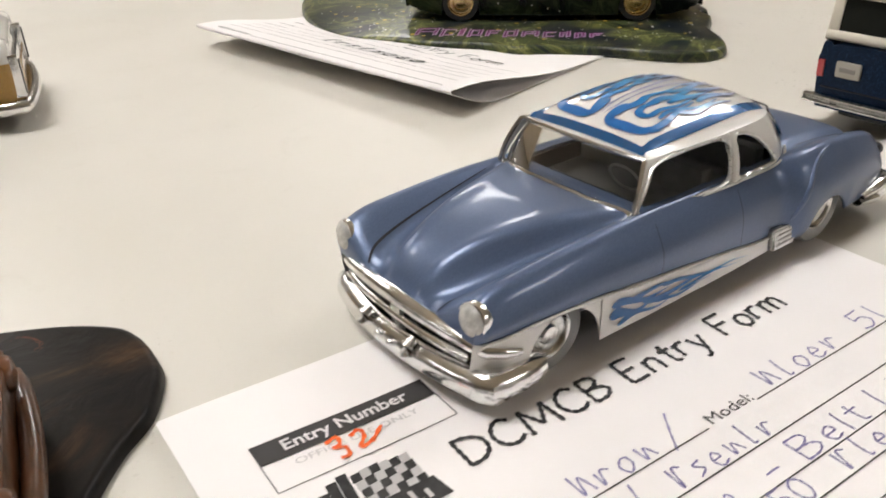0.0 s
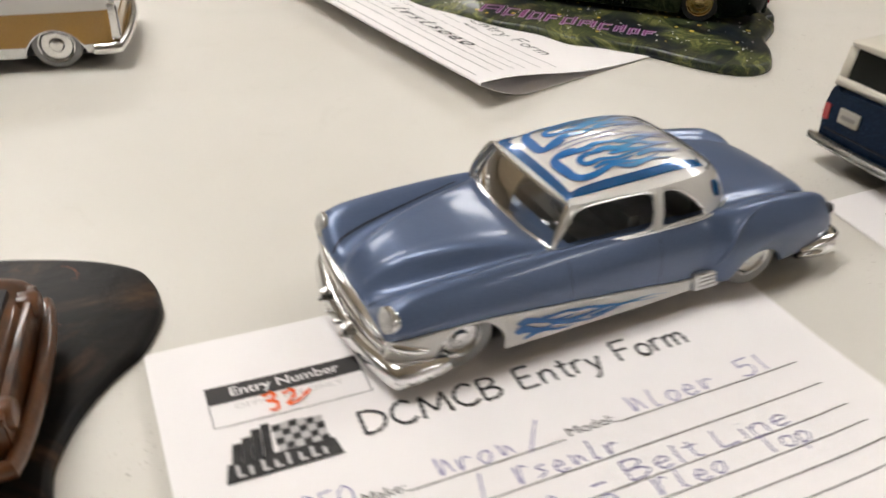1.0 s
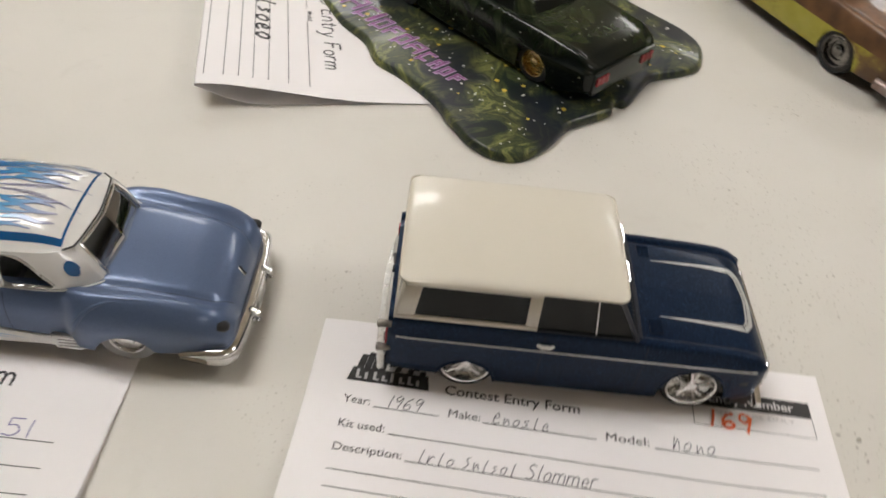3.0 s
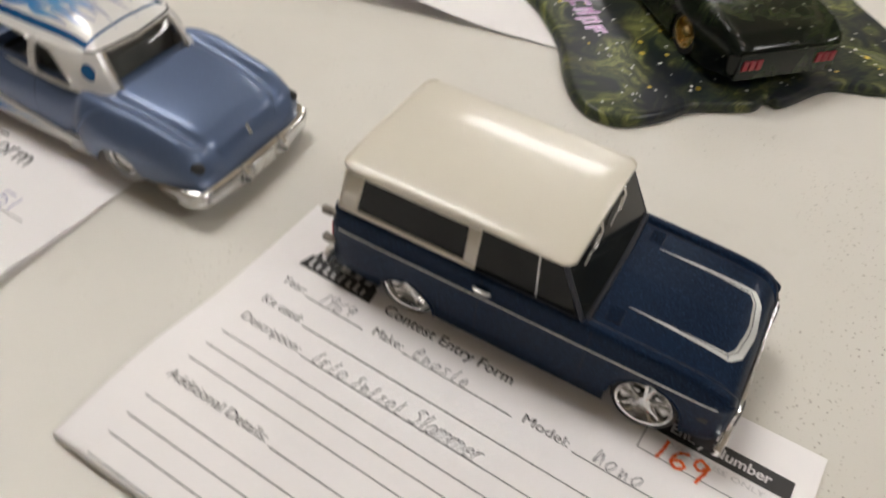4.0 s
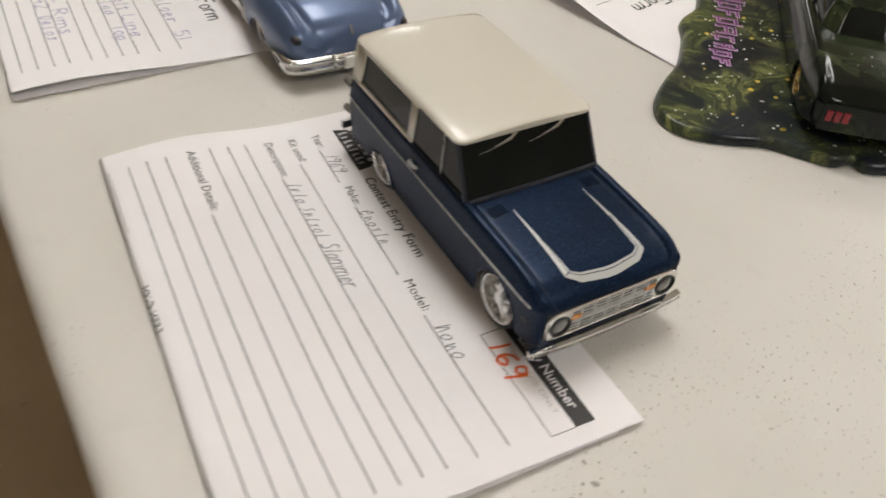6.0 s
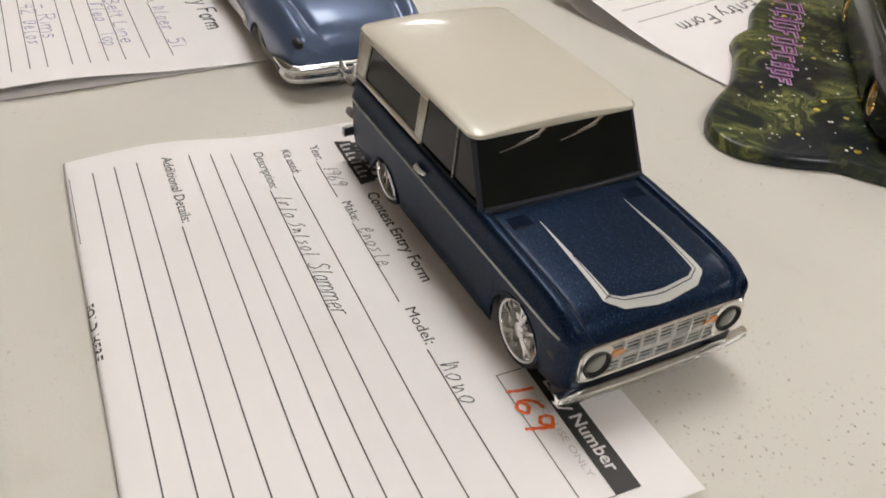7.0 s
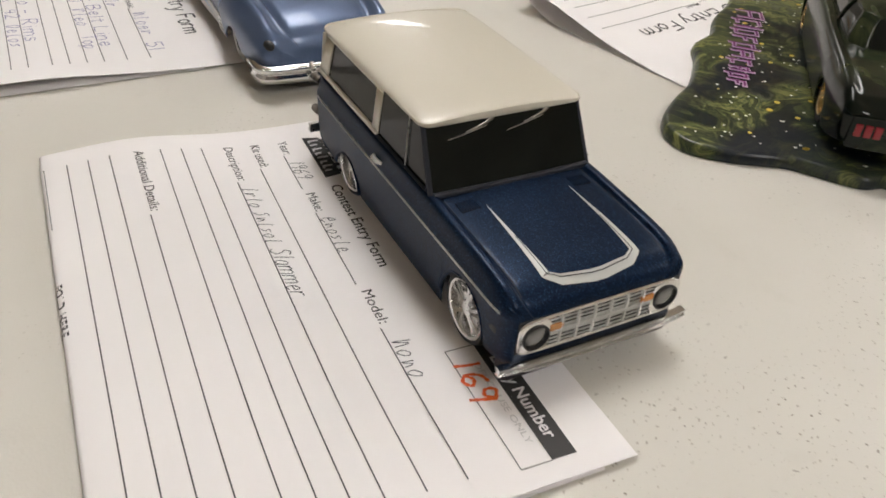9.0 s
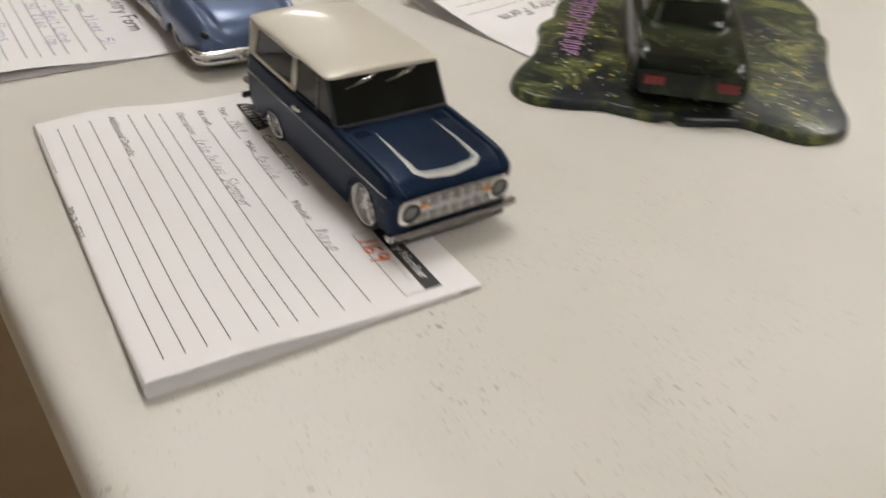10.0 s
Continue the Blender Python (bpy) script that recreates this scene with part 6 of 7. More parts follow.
        bm = bmesh.new()
        tube(bm, [wall(-0.0234, Z0 + 0.0006, side), wall(0.0146, Z0 + 0.0006, side)], 0.0006, 6)
        part("window_sill", bm, M_NAVY_DEEP, door_glass)
        bm = bmesh.new()
        tube(bm, [(0.0160, side * 0.0306, 0.0372), (0.0052, side * 0.0294, Z1)], 0.0010, 8)
        part("screen_pillar", bm, M_NAVY_DEEP, top)
    # windscreen
    def screen(y, f, off=0.0):
        return Vector((0.0170 - 0.0108 * f + off + 0.0006 * (1 - (y / 0.03) ** 2), y * (1 - 0.035 * f), 0.0368 + (Z1 - 0.0368) * f + off * 0.4))

    bm = bmesh.new()
    grid(bm, [[screen(y, f) for y in np.linspace(-0.0300, 0.0300, 14)] for f in np.linspace(0, 1, 6)])
    ws = part("windscreen", bm, M_DARK_GLASS, top, "blacked-out windscreen")
    for f, r in ((0.02, 0.0012), (0.985, 0.0006)):
        bm = bmesh.new()
        tube(bm, [screen(y, f, 0.0002) for y in np.linspace(-0.0300, 0.0300, 14)], r, 8)
        part("screen_frame", bm, M_NAVY_DEEP, ws)
    for y0 in (-0.0060, 0.0165):
        wp = new("wiper")
        wp.parent = top
        bm = bmesh.new()
        tube(bm, [screen(y0, 0.955, 0.0010), screen(y0 - 0.0030, 0.915, 0.0022), screen(y0 - 0.0090, 0.845, 0.0020), screen(y0 - 0.0105, 0.825, 0.0014)], [0.0008, 0.0005, 0.00036, 0.0003], 8)
        part("wiper_arm", bm, M_CHROME, wp)
        bm = bmesh.new()
        tube(bm, [screen(y0 - 0.0020, 0.870, 0.0009), screen(y0 - 0.0095, 0.812, 0.0011), screen(y0 - 0.0170, 0.752, 0.0008)], [0.00022, 0.00034, 0.00022], 6)
        part("wiper_blade", bm, M_CHROME, wp)
    # back wall with its window
    bm = bmesh.new()

    def back(y, z):
        return Vector((-0.0787 + 0.0030 * (z - Z0) / (Z1 - Z0), y, z))

    for y0, y1, z0, z1 in ((-0.0316, 0.0316, Z0, 0.0425), (-0.0300, 0.0300, 0.0562, Z1), (-0.0312, -0.0265, 0.0425, 0.0562), (0.0265, 0.0312, 0.0425, 0.0562)):
        grid(bm, [[back(y0 + (y1 - y0) * i / 6, z) for i in range(7)] for z in (z0, (z0 + z1) / 2, z1)])
    bmesh.ops.recalc_face_normals(bm, faces=bm.faces[:])
    thick(part("back_wall", bm, M_CREAM, top), 0.0010)
    bm = bmesh.new()
    grid(bm, [[back(y, z) + Vector((0.0006, 0, 0)) for y in np.linspace(-0.0270, 0.0270, 8)] for z in np.linspace(0.0420, 0.0566, 4)])
    part("back_window", bm, M_DARK_GLASS, top, "blacked-out back window")
    # roof: a flat lid with a rolled edge and a slight crown
    bm = bmesh.new()
    X0, X1, YB, RC = -0.0778, 0.0082, 0.0311, 0.0042
    xm, a = (X0 + X1) / 2, (X1 - X0) / 2
    edge = []
    for cx, cy, t0 in ((1, 1, 0), (-1, 1, 90), (-1, -1, 180), (1, -1, 270)):
        edge += [(cx, cy, t0 + 90 * k / 8) for k in range(9)]

    rows = []
    for d, z in ((0.0016, 0.0572), (0.0002, 0.0571), (-0.0003, 0.0576), (-0.0001, 0.0583), (0.0003, 0), (0.0008, 0), (0.0014, 0), (0.0022, 0), (0.0034, 0), (0.0052, 0), (0.0080, 0), (0.0120, 0), (0.0165, 0), (0.0210, 0), (0.0260, 0), (0.0302, 0)):
        r = max(RC - d, 0.0006)
        row = []
        for cx, cy, t in edge:
            x, y = xm + cx * (a - d - r) + r * math.cos(radians(t)), cy * (YB - d - r) + r * math.sin(radians(t))
            # arched across, falling a little at both ends, rolled at the rim
            row.append(Vector((x, y, d if z == 0 else z)))
        rows.append((row, z == 0))
    dense = []
    for row, upper in rows:
        row = [q for i, p in enumerate(row) for q in ([p.copy()] if i % 9 < 8 else [p.lerp(row[(i + 1) % 36], k / 10) for k in range(10)])]
        for p in row:
            arch = 1 - (p.y / YB) ** 2
            if upper:
                p.z = 0.0594 + 0.0022 * arch - 0.0014 * abs((p.x - xm) / a) ** 5 - 0.0009 * math.exp(-p.z / 0.0011)
            elif p.z > 0.0575:
                p.z += 0.0016 * arch * (p.z - 0.0571) / 0.0012
        dense.append(row)
    rows = dense
    vs = grid(bm, rows, close_v=True)
    bm.faces.new(vs[-1]), bm.faces.new(vs[0][::-1])
    bmesh.ops.recalc_face_normals(bm, faces=bm.faces[:])
    part("roof", bm, M_CREAM, top, "smooth satin cream roof", smooth=60)

    # ---- nose
    g = new("grille")
    g.parent = car
    bm = bmesh.new()
    box(bm, 0.0690, 0.0712, -0.0296, 0.0296, 0.0150, 0.0274, 0.0010)
    part("grille_back", bm, M_BLACK, g)
    bm = bmesh.new()
    loop = []
    for k in range(48):
        t = k * math.tau / 48
        c, q = math.cos(t), math.sin(t)
        loop.append((0.0714, 0.0292 * math.copysign(abs(c) ** 0.22, c), 0.0212 + 0.0060 * math.copysign(abs(q) ** 0.30, q)))
    tube(bm, loop, 0.00065, 8, closed=True)
    part("grille_surround", bm, M_CHROME, g)
    for k in range(7):
        z = 0.0168 + 0.00147 * k
        bm = bmesh.new()
        tube(bm, [(0.0714, -0.0190, z), (0.0717, 0, z), (0.0714, 0.0190, z)], 0.00030 if k != 3 else 0.0008, 6)
        part("grille_bar", bm, M_BRIGHT, g)
    for k in range(6):
        y = -0.0150 + 0.0060 * k
        bm = bmesh.new()
        box(bm, 0.0712, 0.0722, y - 0.0004, y + 0.0004, 0.0162, 0.0264, 0.0002)
        part("grille_post", bm, M_BRIGHT, g)
    for side in (1, -1):
        hl = new("headlight")
        hl.parent = car
        hl.location = (0.0706, side * 0.0240, 0.0214)
        bm = bmesh.new()
        rim = [[], [], []]
        for k in range(32):
            c, q = math.cos(k * math.tau / 32), math.sin(k * math.tau / 32)
            soft = 0.0058 / max(abs(c) ** 5 + abs(q) ** 5, 1e-9) ** 0.2
            for row, (r, x) in zip(rim, ((soft, 0.0), (soft * 0.97, 0.0013), (0.0044, 0.0016))):
                row.append(Vector((x, r * c * (0.92 if r > 0.0045 else 1), r * q)))
        grid(bm, rim, close_v=True)
        bmesh.ops.recalc_face_normals(bm, faces=bm.faces[:])
        part("headlight_bezel", bm, M_CHROME, hl, "bright squared lamp bezel")
        bm = bmesh.new()
        lathe(bm, [(0.0046, 0.0012), (0.0046, 0.0021), (0.0041, 0.0023), (0.0039, 0.0012)], 28, "x")
        part("headlight_ring", bm, M_BLACK, hl, "thin black lamp ring")
        bm = bmesh.new()
        lathe(bm, [(0.0039, 0.0010), (0.0030, 0.0018), (0.0015, 0.0022), (0.0001, 0.0023)], 28, "x")
        part("lens", bm, M_LENS_GREY, hl, "grey lamp lens")
        bm = bmesh.new()
        box(bm, 0.0712, 0.0722, side * 0.0168 - 0.0024, side * 0.0168 + 0.0024, 0.0218, 0.0242, 0.0004)
        part("turn_signal", bm, M_AMBER, car, "amber turn signal")
        bm = bmesh.new()
        box(bm, -0.0814, -0.0795, side * 0.0300 - 0.0015, side * 0.0300 + 0.0015, 0.0222, 0.0298, 0.0006)
        part("tail_light", bm, M_RED, car, "red tail lamp")
    for x, nm, z0, z1, mat in ((0.0730, "front_bumper", 0.0094, 0.0126, M_CHROME), (-0.0838, "rear_bumper", 0.0108, 0.0146, M_CHROME_DULL)):
        s = 1 if x > 0 else -1
        bm = bmesh.new()
        sec = [(0, z0), (0.0012, z0 + 0.0002), (0.0015, z0 + 0.0008), (-0.0002, z0 + 0.0012), (-0.0002, (z0 + z1) / 2 - 0.0002), (0.0009, (z0 + z1) / 2), (-0.0002, z1 - 0.0012), (0.0015, z1 - 0.0008), (0.0012, z1 - 0.0002), (0, z1), (-0.0012, z1), (-0.0012, z0)]
        grid(bm, [[Vector((x + s * d - s * 0.0018 * abs(q) ** 3, 0.0352 * q, z)) for d, z in sec] for q in np.linspace(-1, 1, 25)], close_v=True)
        ends = [v for v in bm.verts if abs(abs(v.co.y) - 0.0352) < 1e-6]
        bmesh.ops.contextual_create(bm, geom=[v for v in ends if v.co.y > 0]), bmesh.ops.contextual_create(bm, geom=[v for v in ends if v.co.y < 0])
        bmesh.ops.recalc_face_normals(bm, faces=bm.faces[:])
        bp = part(nm, bm, mat, car, "bright flat bumper bar")
        for y in (-0.020, 0.020):
            bm = bmesh.new()
            box(bm, min(x - s * 0.006, x), max(x - s * 0.006, x), y - 0.0015, y + 0.0015, z0 + 0.0008, z1 - 0.0008)
            part("bumper_bracket", bm, M_BLACK, bp)
    # black block added to darken the shaded gap behind the front bumper
    bm = bmesh.new()
    box(bm, 0.0625, 0.0702, -0.0305, 0.0305, 0.0042, 0.0122, 0.0010)
    part("bumper_gap_shade", bm, M_BLACK, car, "black block standing in for shade behind the bumper")
    bm = bmesh.new()
    box(bm, -0.0820, -0.0803, 0.0115, 0.0228, 0.0236, 0.0306, 0.0012)
    plate = part("rear_plate", bm, M_PLATE, car, "small grey plate")
    bm = bmesh.new()
    box(bm, -0.0824, -0.0820, 0.0136, 0.0207, 0.0262, 0.0280)
    part("plate_bar", bm, M_PLATE_BAR, plate)
    bm = bmesh.new()
    box(bm, -0.0812, -0.0804, -0.0290, 0.0290, 0.0178, 0.0183)
    part("tailgate_seam", bm, M_SEAM, body)


model_wagon()


# ---- the resin base with the dark green car ----
def swirl_build(stops, scale=34.0, warp=0.045, calm=(0.006, 0.010, 0.016), stars=0.0):
    """Poured paint: thin streaks drawn out along slow eddies, with calm dark pools between."""

    def build(tree, b):
        tc = tree.nodes.new("ShaderNodeTexCoord")
        eddy = noise_node(tree, 13.0, 2, 0.5, distort=0.8)
        sub, mul, add = (tree.nodes.new("ShaderNodeVectorMath") for _ in range(3))
        sub.operation, mul.operation, add.operation = "SUBTRACT", "SCALE", "ADD"
        sub.inputs[1].default_value = (0.5, 0.5, 0.5)
        mul.inputs["Scale"].default_value = warp * 4
        tree.links.new(eddy.outputs["Color"], sub.inputs[0])
        tree.links.new(sub.outputs[0], mul.inputs[0])
        tree.links.new(tc.outputs["Object"], add.inputs[0])
        tree.links.new(mul.outputs[0], add.inputs[1])
        n = tree.nodes.new("ShaderNodeTexNoise")
        for key, val in (("Scale", scale), ("Detail", 7.0), ("Roughness", 0.58), ("Distortion", 0.9)):
            n.inputs[key].default_value = val
        tree.links.new(add.outputs[0], n.inputs["Vector"])
        c = ramp_node(tree, n.outputs["Fac"], stops).outputs[0]
        pool = noise_node(tree, 17.0, 3, 0.5, distort=1.2)
        c = mix_node(tree, ramp_node(tree, pool.outputs["Fac"], [(0.44, (0, 0, 0)), (0.60, (0.93, 0.93, 0.93))]).outputs[0], c, calm)
        if stars:
            v = tree.nodes.new("ShaderNodeTexVoronoi")
            v.inputs["Scale"].default_value = stars
            tree.links.new(tc.outputs["Object"], v.inputs["Vector"])
            c = mix_node(tree, ramp_node(tree, v.outputs["Distance"], [(0.06, (0.7, 0.7, 0.7)), (0.10, (0, 0, 0))]).outputs[0], c, (0.45, 0.45, 0.38))
        tree.links.new(c, b.inputs["Base Color"])

    return build


M_RESIN = material("swirled_green_resin", (0.03, 0.05, 0.02), 0.34, 0.0, 0.12, spec=0.28, build=swirl_build([(0.28, (0.008, 0.014, 0.017)), (0.40, (0.014, 0.022, 0.018)), (0.45, (0.070, 0.086, 0.032)), (0.48, (0.022, 0.032, 0.019)), (0.53, (0.105, 0.120, 0.040)), (0.56, (0.230, 0.240, 0.080)), (0.60, (0.050, 0.064, 0.027)), (0.64, (0.150, 0.160, 0.095)), (0.70, (0.026, 0.036, 0.025))], 30.0, 0.045, (0.007, 0.011, 0.019)))
M_RESIN_CAR = material("swirled_green_black_paint", (0.006, 0.009, 0.006), 0.20, 0.0, 0.15, spec=0.22, build=swirl_build([(0.30, (0.004, 0.006, 0.004)), (0.46, (0.010, 0.016, 0.008)), (0.52, (0.030, 0.040, 0.018)), (0.56, (0.012, 0.018, 0.010)), (0.62, (0.045, 0.055, 0.026)), (0.68, (0.008, 0.012, 0.007))], 30.0, 0.045, (0.003, 0.005, 0.004), 150.0))
M_GOLD_RIM = material("gold_wheel_metal", (0.62, 0.46, 0.22), 0.25, 1.0, build=varied((0.5, 0.36, 0.16), (0.7, 0.54, 0.28), 300, (0.18, 0.32)))
M_DOT_YELLOW = material("yellow_paint_dot", (0.62, 0.45, 0.05), 0.4)
M_DOT_WHITE = material("white_paint_dot", (0.70, 0.70, 0.66), 0.4)
M_PINK = material("pink_lettering", (0.30, 0.07, 0.26), 0.35, 0.1, 0.5, build=varied((0.10, 0.03, 0.13), (0.40, 0.10, 0.32), 160))
M_SILVER_EDGE = material("violet_lettering_edge", (0.50, 0.34, 0.54), 0.3, 0.3)
M_BARK = material("black_tortoiseshell_resin", (0.02, 0.018, 0.017), 0.40, 0.0, 0.0, spec=0.16, build=None)


def bark_build(tree, b):
    n = noise_node(tree, 14.0, 6, 0.68, distort=2.2)
    c = ramp_node(tree, n.outputs["Fac"], [(0.32, (0.004, 0.004, 0.0045)), (0.50, (0.009, 0.0075, 0.0065)), (0.58, (0.024, 0.015, 0.010)), (0.66, (0.060, 0.034, 0.019)), (0.78, (0.020, 0.013, 0.009))]).outputs[0]
    v = noise_node(tree, 30.0, 4, 0.6, distort=3.0)
    vein = ramp_node(tree, v.outputs["Fac"], [(0.595, (0, 0, 0)), (0.612, (1, 1, 1)), (0.622, (1, 1, 1)), (0.64, (0, 0, 0))]).outputs[0]
    lim = ramp_node(tree, noise_node(tree, 19.0, 2).outputs["Fac"], [(0.50, (0, 0, 0)), (0.60, (1, 1, 1))]).outputs[0]
    c = mix_node(tree, mix_node(tree, 1.0, vein, lim, "MULTIPLY"), c, (0.33, 0.085, 0.035))
    tree.links.new(c, b.inputs["Base Color"])
    bump_on(tree, b, noise_node(tree, 60, 4, distort=1.0).outputs["Fac"], 0.5, 0.0010)


bark_build(M_BARK.node_tree, M_BARK.node_tree.nodes["Principled BSDF"])
M_RUST = material("rusty_brown_paint", (0.13, 0.06, 0.03), 0.5, 0.1, 0.2, build=varied((0.07, 0.035, 0.018), (0.24, 0.115, 0.045), 60, (0.35, 0.6), 0.2, 300, 0.0004, 6))
M_RUST_DARK = material("dark_glossy_rust", (0.05, 0.02, 0.008), 0.3, 0.0, 0.5, build=varied((0.010, 0.005, 0.003), (0.13, 0.045, 0.012), 70, (0.2, 0.5), 0.35, 200, 0.0008, 6))
M_WORN_PINK = material("worn_pinkish_bumper", (0.40, 0.34, 0.31), 0.4, 0.5, build=varied((0.26, 0.18, 0.15), (0.50, 0.45, 0.43), 60, (0.3, 0.55)))


def two_tone_rust(tree, b):
    """Worn yellow fender over rust, the tail end bare brown."""
    tc = tree.nodes.new("ShaderNodeTexCoord")
    sep = tree.nodes.new("ShaderNodeSeparateXYZ")
    tree.links.new(tc.outputs["Object"], sep.inputs[0])
    n = noise_node(tree, 34.0, 6, 0.62)
    mr = tree.nodes.new("ShaderNodeMapRange")
    for key, val in (("From Min", -0.090), ("From Max", -0.068), ("To Min", -0.30), ("To Max", 0.10)):
        mr.inputs[key].default_value = val
    tree.links.new(sep.outputs["X"], mr.inputs["Value"])
    add = tree.nodes.new("ShaderNodeMath")
    tree.links.new(n.outputs["Fac"], add.inputs[0])
    tree.links.new(mr.outputs[0], add.inputs[1])
    c = ramp_node(tree, add.outputs[0], [(0.40, (0.12, 0.060, 0.022)), (0.46, (0.20, 0.12, 0.025)), (0.52, (0.40, 0.36, 0.035)), (0.68, (0.46, 0.43, 0.06)), (0.76, (0.30, 0.24, 0.03))]).outputs[0]
    tree.links.new(c, b.inputs["Base Color"])
    bump_on(tree, b, noise_node(tree, 260.0, 4).outputs["Fac"], 0.25, 0.0005)


M_DARK_CHROME = material("smoked_chrome", (0.20, 0.19, 0.18), 0.2, 1.0, build=varied((0.12, 0.115, 0.11), (0.30, 0.29, 0.28), 200, (0.12, 0.3)))
M_YELLOW_RUST = material("weathered_yellow_paint", (0.34, 0.28, 0.03), 0.45, 0.0, 0.2, build=two_tone_rust)
M_GOLD = flake_paint("gold_paint", (0.33, 0.175, 0.020), (0.41, 0.225, 0.032), 0.34, 0.35)


def puddle(name, label, category, outline, thick_z, mat, edge=0.0035, rim=None):
    """A poured slab with a soft rounded edge."""
    ob = thing(name, label, category)
    o = spline([(x, y, 0) for x, y in outline], 140, closed=True)
    c = sum(o, Vector()) / len(o)
    area = sum(o[i].x * o[(i + 1) % 140].y - o[(i + 1) % 140].x * o[i].y for i in range(140))
    sgn = 1 if area > 0 else -1

    def inset(d):
        out = []
        for i, p in enumerate(o):
            t = (o[(i + 1) % 140] - o[i - 1]).normalized()
            out.append(p + Vector((-t.y, t.x, 0)) * d * sgn)
        return out

    rows = []
    for d, z in ((0.0008, 0.0), (0.0, 0.0010), (0.0004, thick_z * 0.55), (edge * 0.35, thick_z * 0.86), (edge * 0.7, thick_z * 0.96), (edge, thick_z)):
        rows.append([Vector((p.x, p.y, z)) for p in inset(d)])
    bm = bmesh.new()
    vs = grid(bm, rows, close_v=True)
    f = bm.faces.new(vs[-1])
    bm.faces.new(vs[0][::-1])
    bmesh.ops.triangulate(bm, faces=[f])
    bmesh.ops.recalc_face_normals(bm, faces=bm.faces[:])
    part("slab", bm, mat, ob, smooth=50)
    return ob, o


def inside(o, x, y):
    hit, j = False, len(o) - 1
    for i in range(len(o)):
        if (o[i].y > y) != (o[j].y > y) and x < (o[j].x - o[i].x) * (y - o[i].y) / (o[j].y - o[i].y) + o[i].x:
            hit = not hit
        j = i
    return hit


BASE_Z = 0.0062


def resin_base():
    out = [(0.0814, 0.2676), (0.0657, 0.2655), (0.0516, 0.2738), (0.0385, 0.2900), (0.0260, 0.3090), (0.0040, 0.3300), (-0.0130, 0.3420), (-0.0230, 0.3620), (-0.0420, 0.3800), (-0.0600, 0.4060), (-0.0820, 0.4300), (-0.0830, 0.4700), (-0.0700, 0.5150), (-0.0450, 0.5600), (0.0050, 0.5850), (0.0520, 0.5650), (0.0777, 0.5379), (0.0954, 0.5252), (0.1199, 0.4941), (0.1495, 0.4622), (0.1687, 0.4458), (0.1861, 0.4300), (0.1953, 0.4110), (0.1923, 0.3895), (0.1808, 0.3787), (0.1662, 0.3711), (0.1563, 0.3626), (0.1424, 0.3347), (0.1342, 0.3325), (0.1310, 0.3217), (0.1158, 0.3095), (0.1055, 0.3006), (0.0953, 0.2827)]
    ob, o = puddle("display_base", "glossy swirled green resin display base speckled with paint dots", "display base", out, BASE_Z, M_RESIN)
    rnd = random.Random(3)
    for mat, n, r0, r1, nm in ((M_DOT_WHITE, 330, 0.0004, 0.0009, "white_dots"), (M_DOT_YELLOW, 90, 0.0006, 0.0017, "yellow_dots")):
        bm = bmesh.new()
        k = 0
        while k < n:
            x, y = rnd.uniform(-0.08, 0.20), rnd.uniform(0.265, 0.50)
            if not inside(o, x, y) or not all(inside(o, x + dx, y + dy) for dx in (-0.006, 0.006) for dy in (-0.006, 0.006)):
                continue
            k += 1
            r = rnd.uniform(r0, r1)
            ring = [bm.verts.new((x + r * math.cos(a), y + r * math.sin(a), BASE_Z + 0.0003)) for a in np.linspace(0, math.tau, 9)[:-1]]
            bm.faces.new(ring)
        tagged(part(nm, bm, mat, ob, smooth=None), kind="stuff")
    # stylised lettering, drawn as blocks with silver edges
    ax = Vector((0.095, -0.088, 0)).normalized()
    ay = Vector((0.088, 0.095, 0)).normalized()
    start = Vector((-0.0470, 0.4020, 0))
    wid = [0.016, 0.011, 0.006, 0.011, 0.011, 0.011, 0.013, 0.010, 0.009, 0.009, 0.010]
    x = 0.0
    for i, w in enumerate(wid):
        h = 0.0150 - 0.0070 * (x / 0.125)
        letter = new("lettering_block")
        letter.parent = ob
        for grow, z, mat, nm in ((0.0006, 0.0005, M_SILVER_EDGE, "letter_edge"), (-0.00015, 0.0008, M_PINK, "letter_face")):
            bm = bmesh.new()
            stems = [(0.0008, 0.0024, -0.002 * (i % 2), h)] + ([(w - 0.0040, w - 0.0024, 0, h + 0.0012 * (i % 3))] if i % 3 != 1 else []) + [(0.0008, w - 0.0024, h - 0.0015, h)] + ([(0.0008, w - 0.003, 0.0, 0.0014)] if i % 2 else [(0.0008, w - 0.004, h * 0.45, h * 0.45 + 0.0015)])
            for a0, a1, b0, b1 in stems:
                p = [start + ax * (x + a) + ay * (b + 0.12 * a) for a, b in ((a0 - grow, b0 - grow), (a1 + grow, b0 - grow), (a1 + grow, b1 + grow), (a0 - grow, b1 + grow))]
                q = [bm.verts.new((v.x, v.y, BASE_Z + z)) for v in p]
                bm.faces.new(q)
                z += 0.00002
            part(nm, bm, mat, letter, smooth=None)
        x += w
    return ob


resin_base()


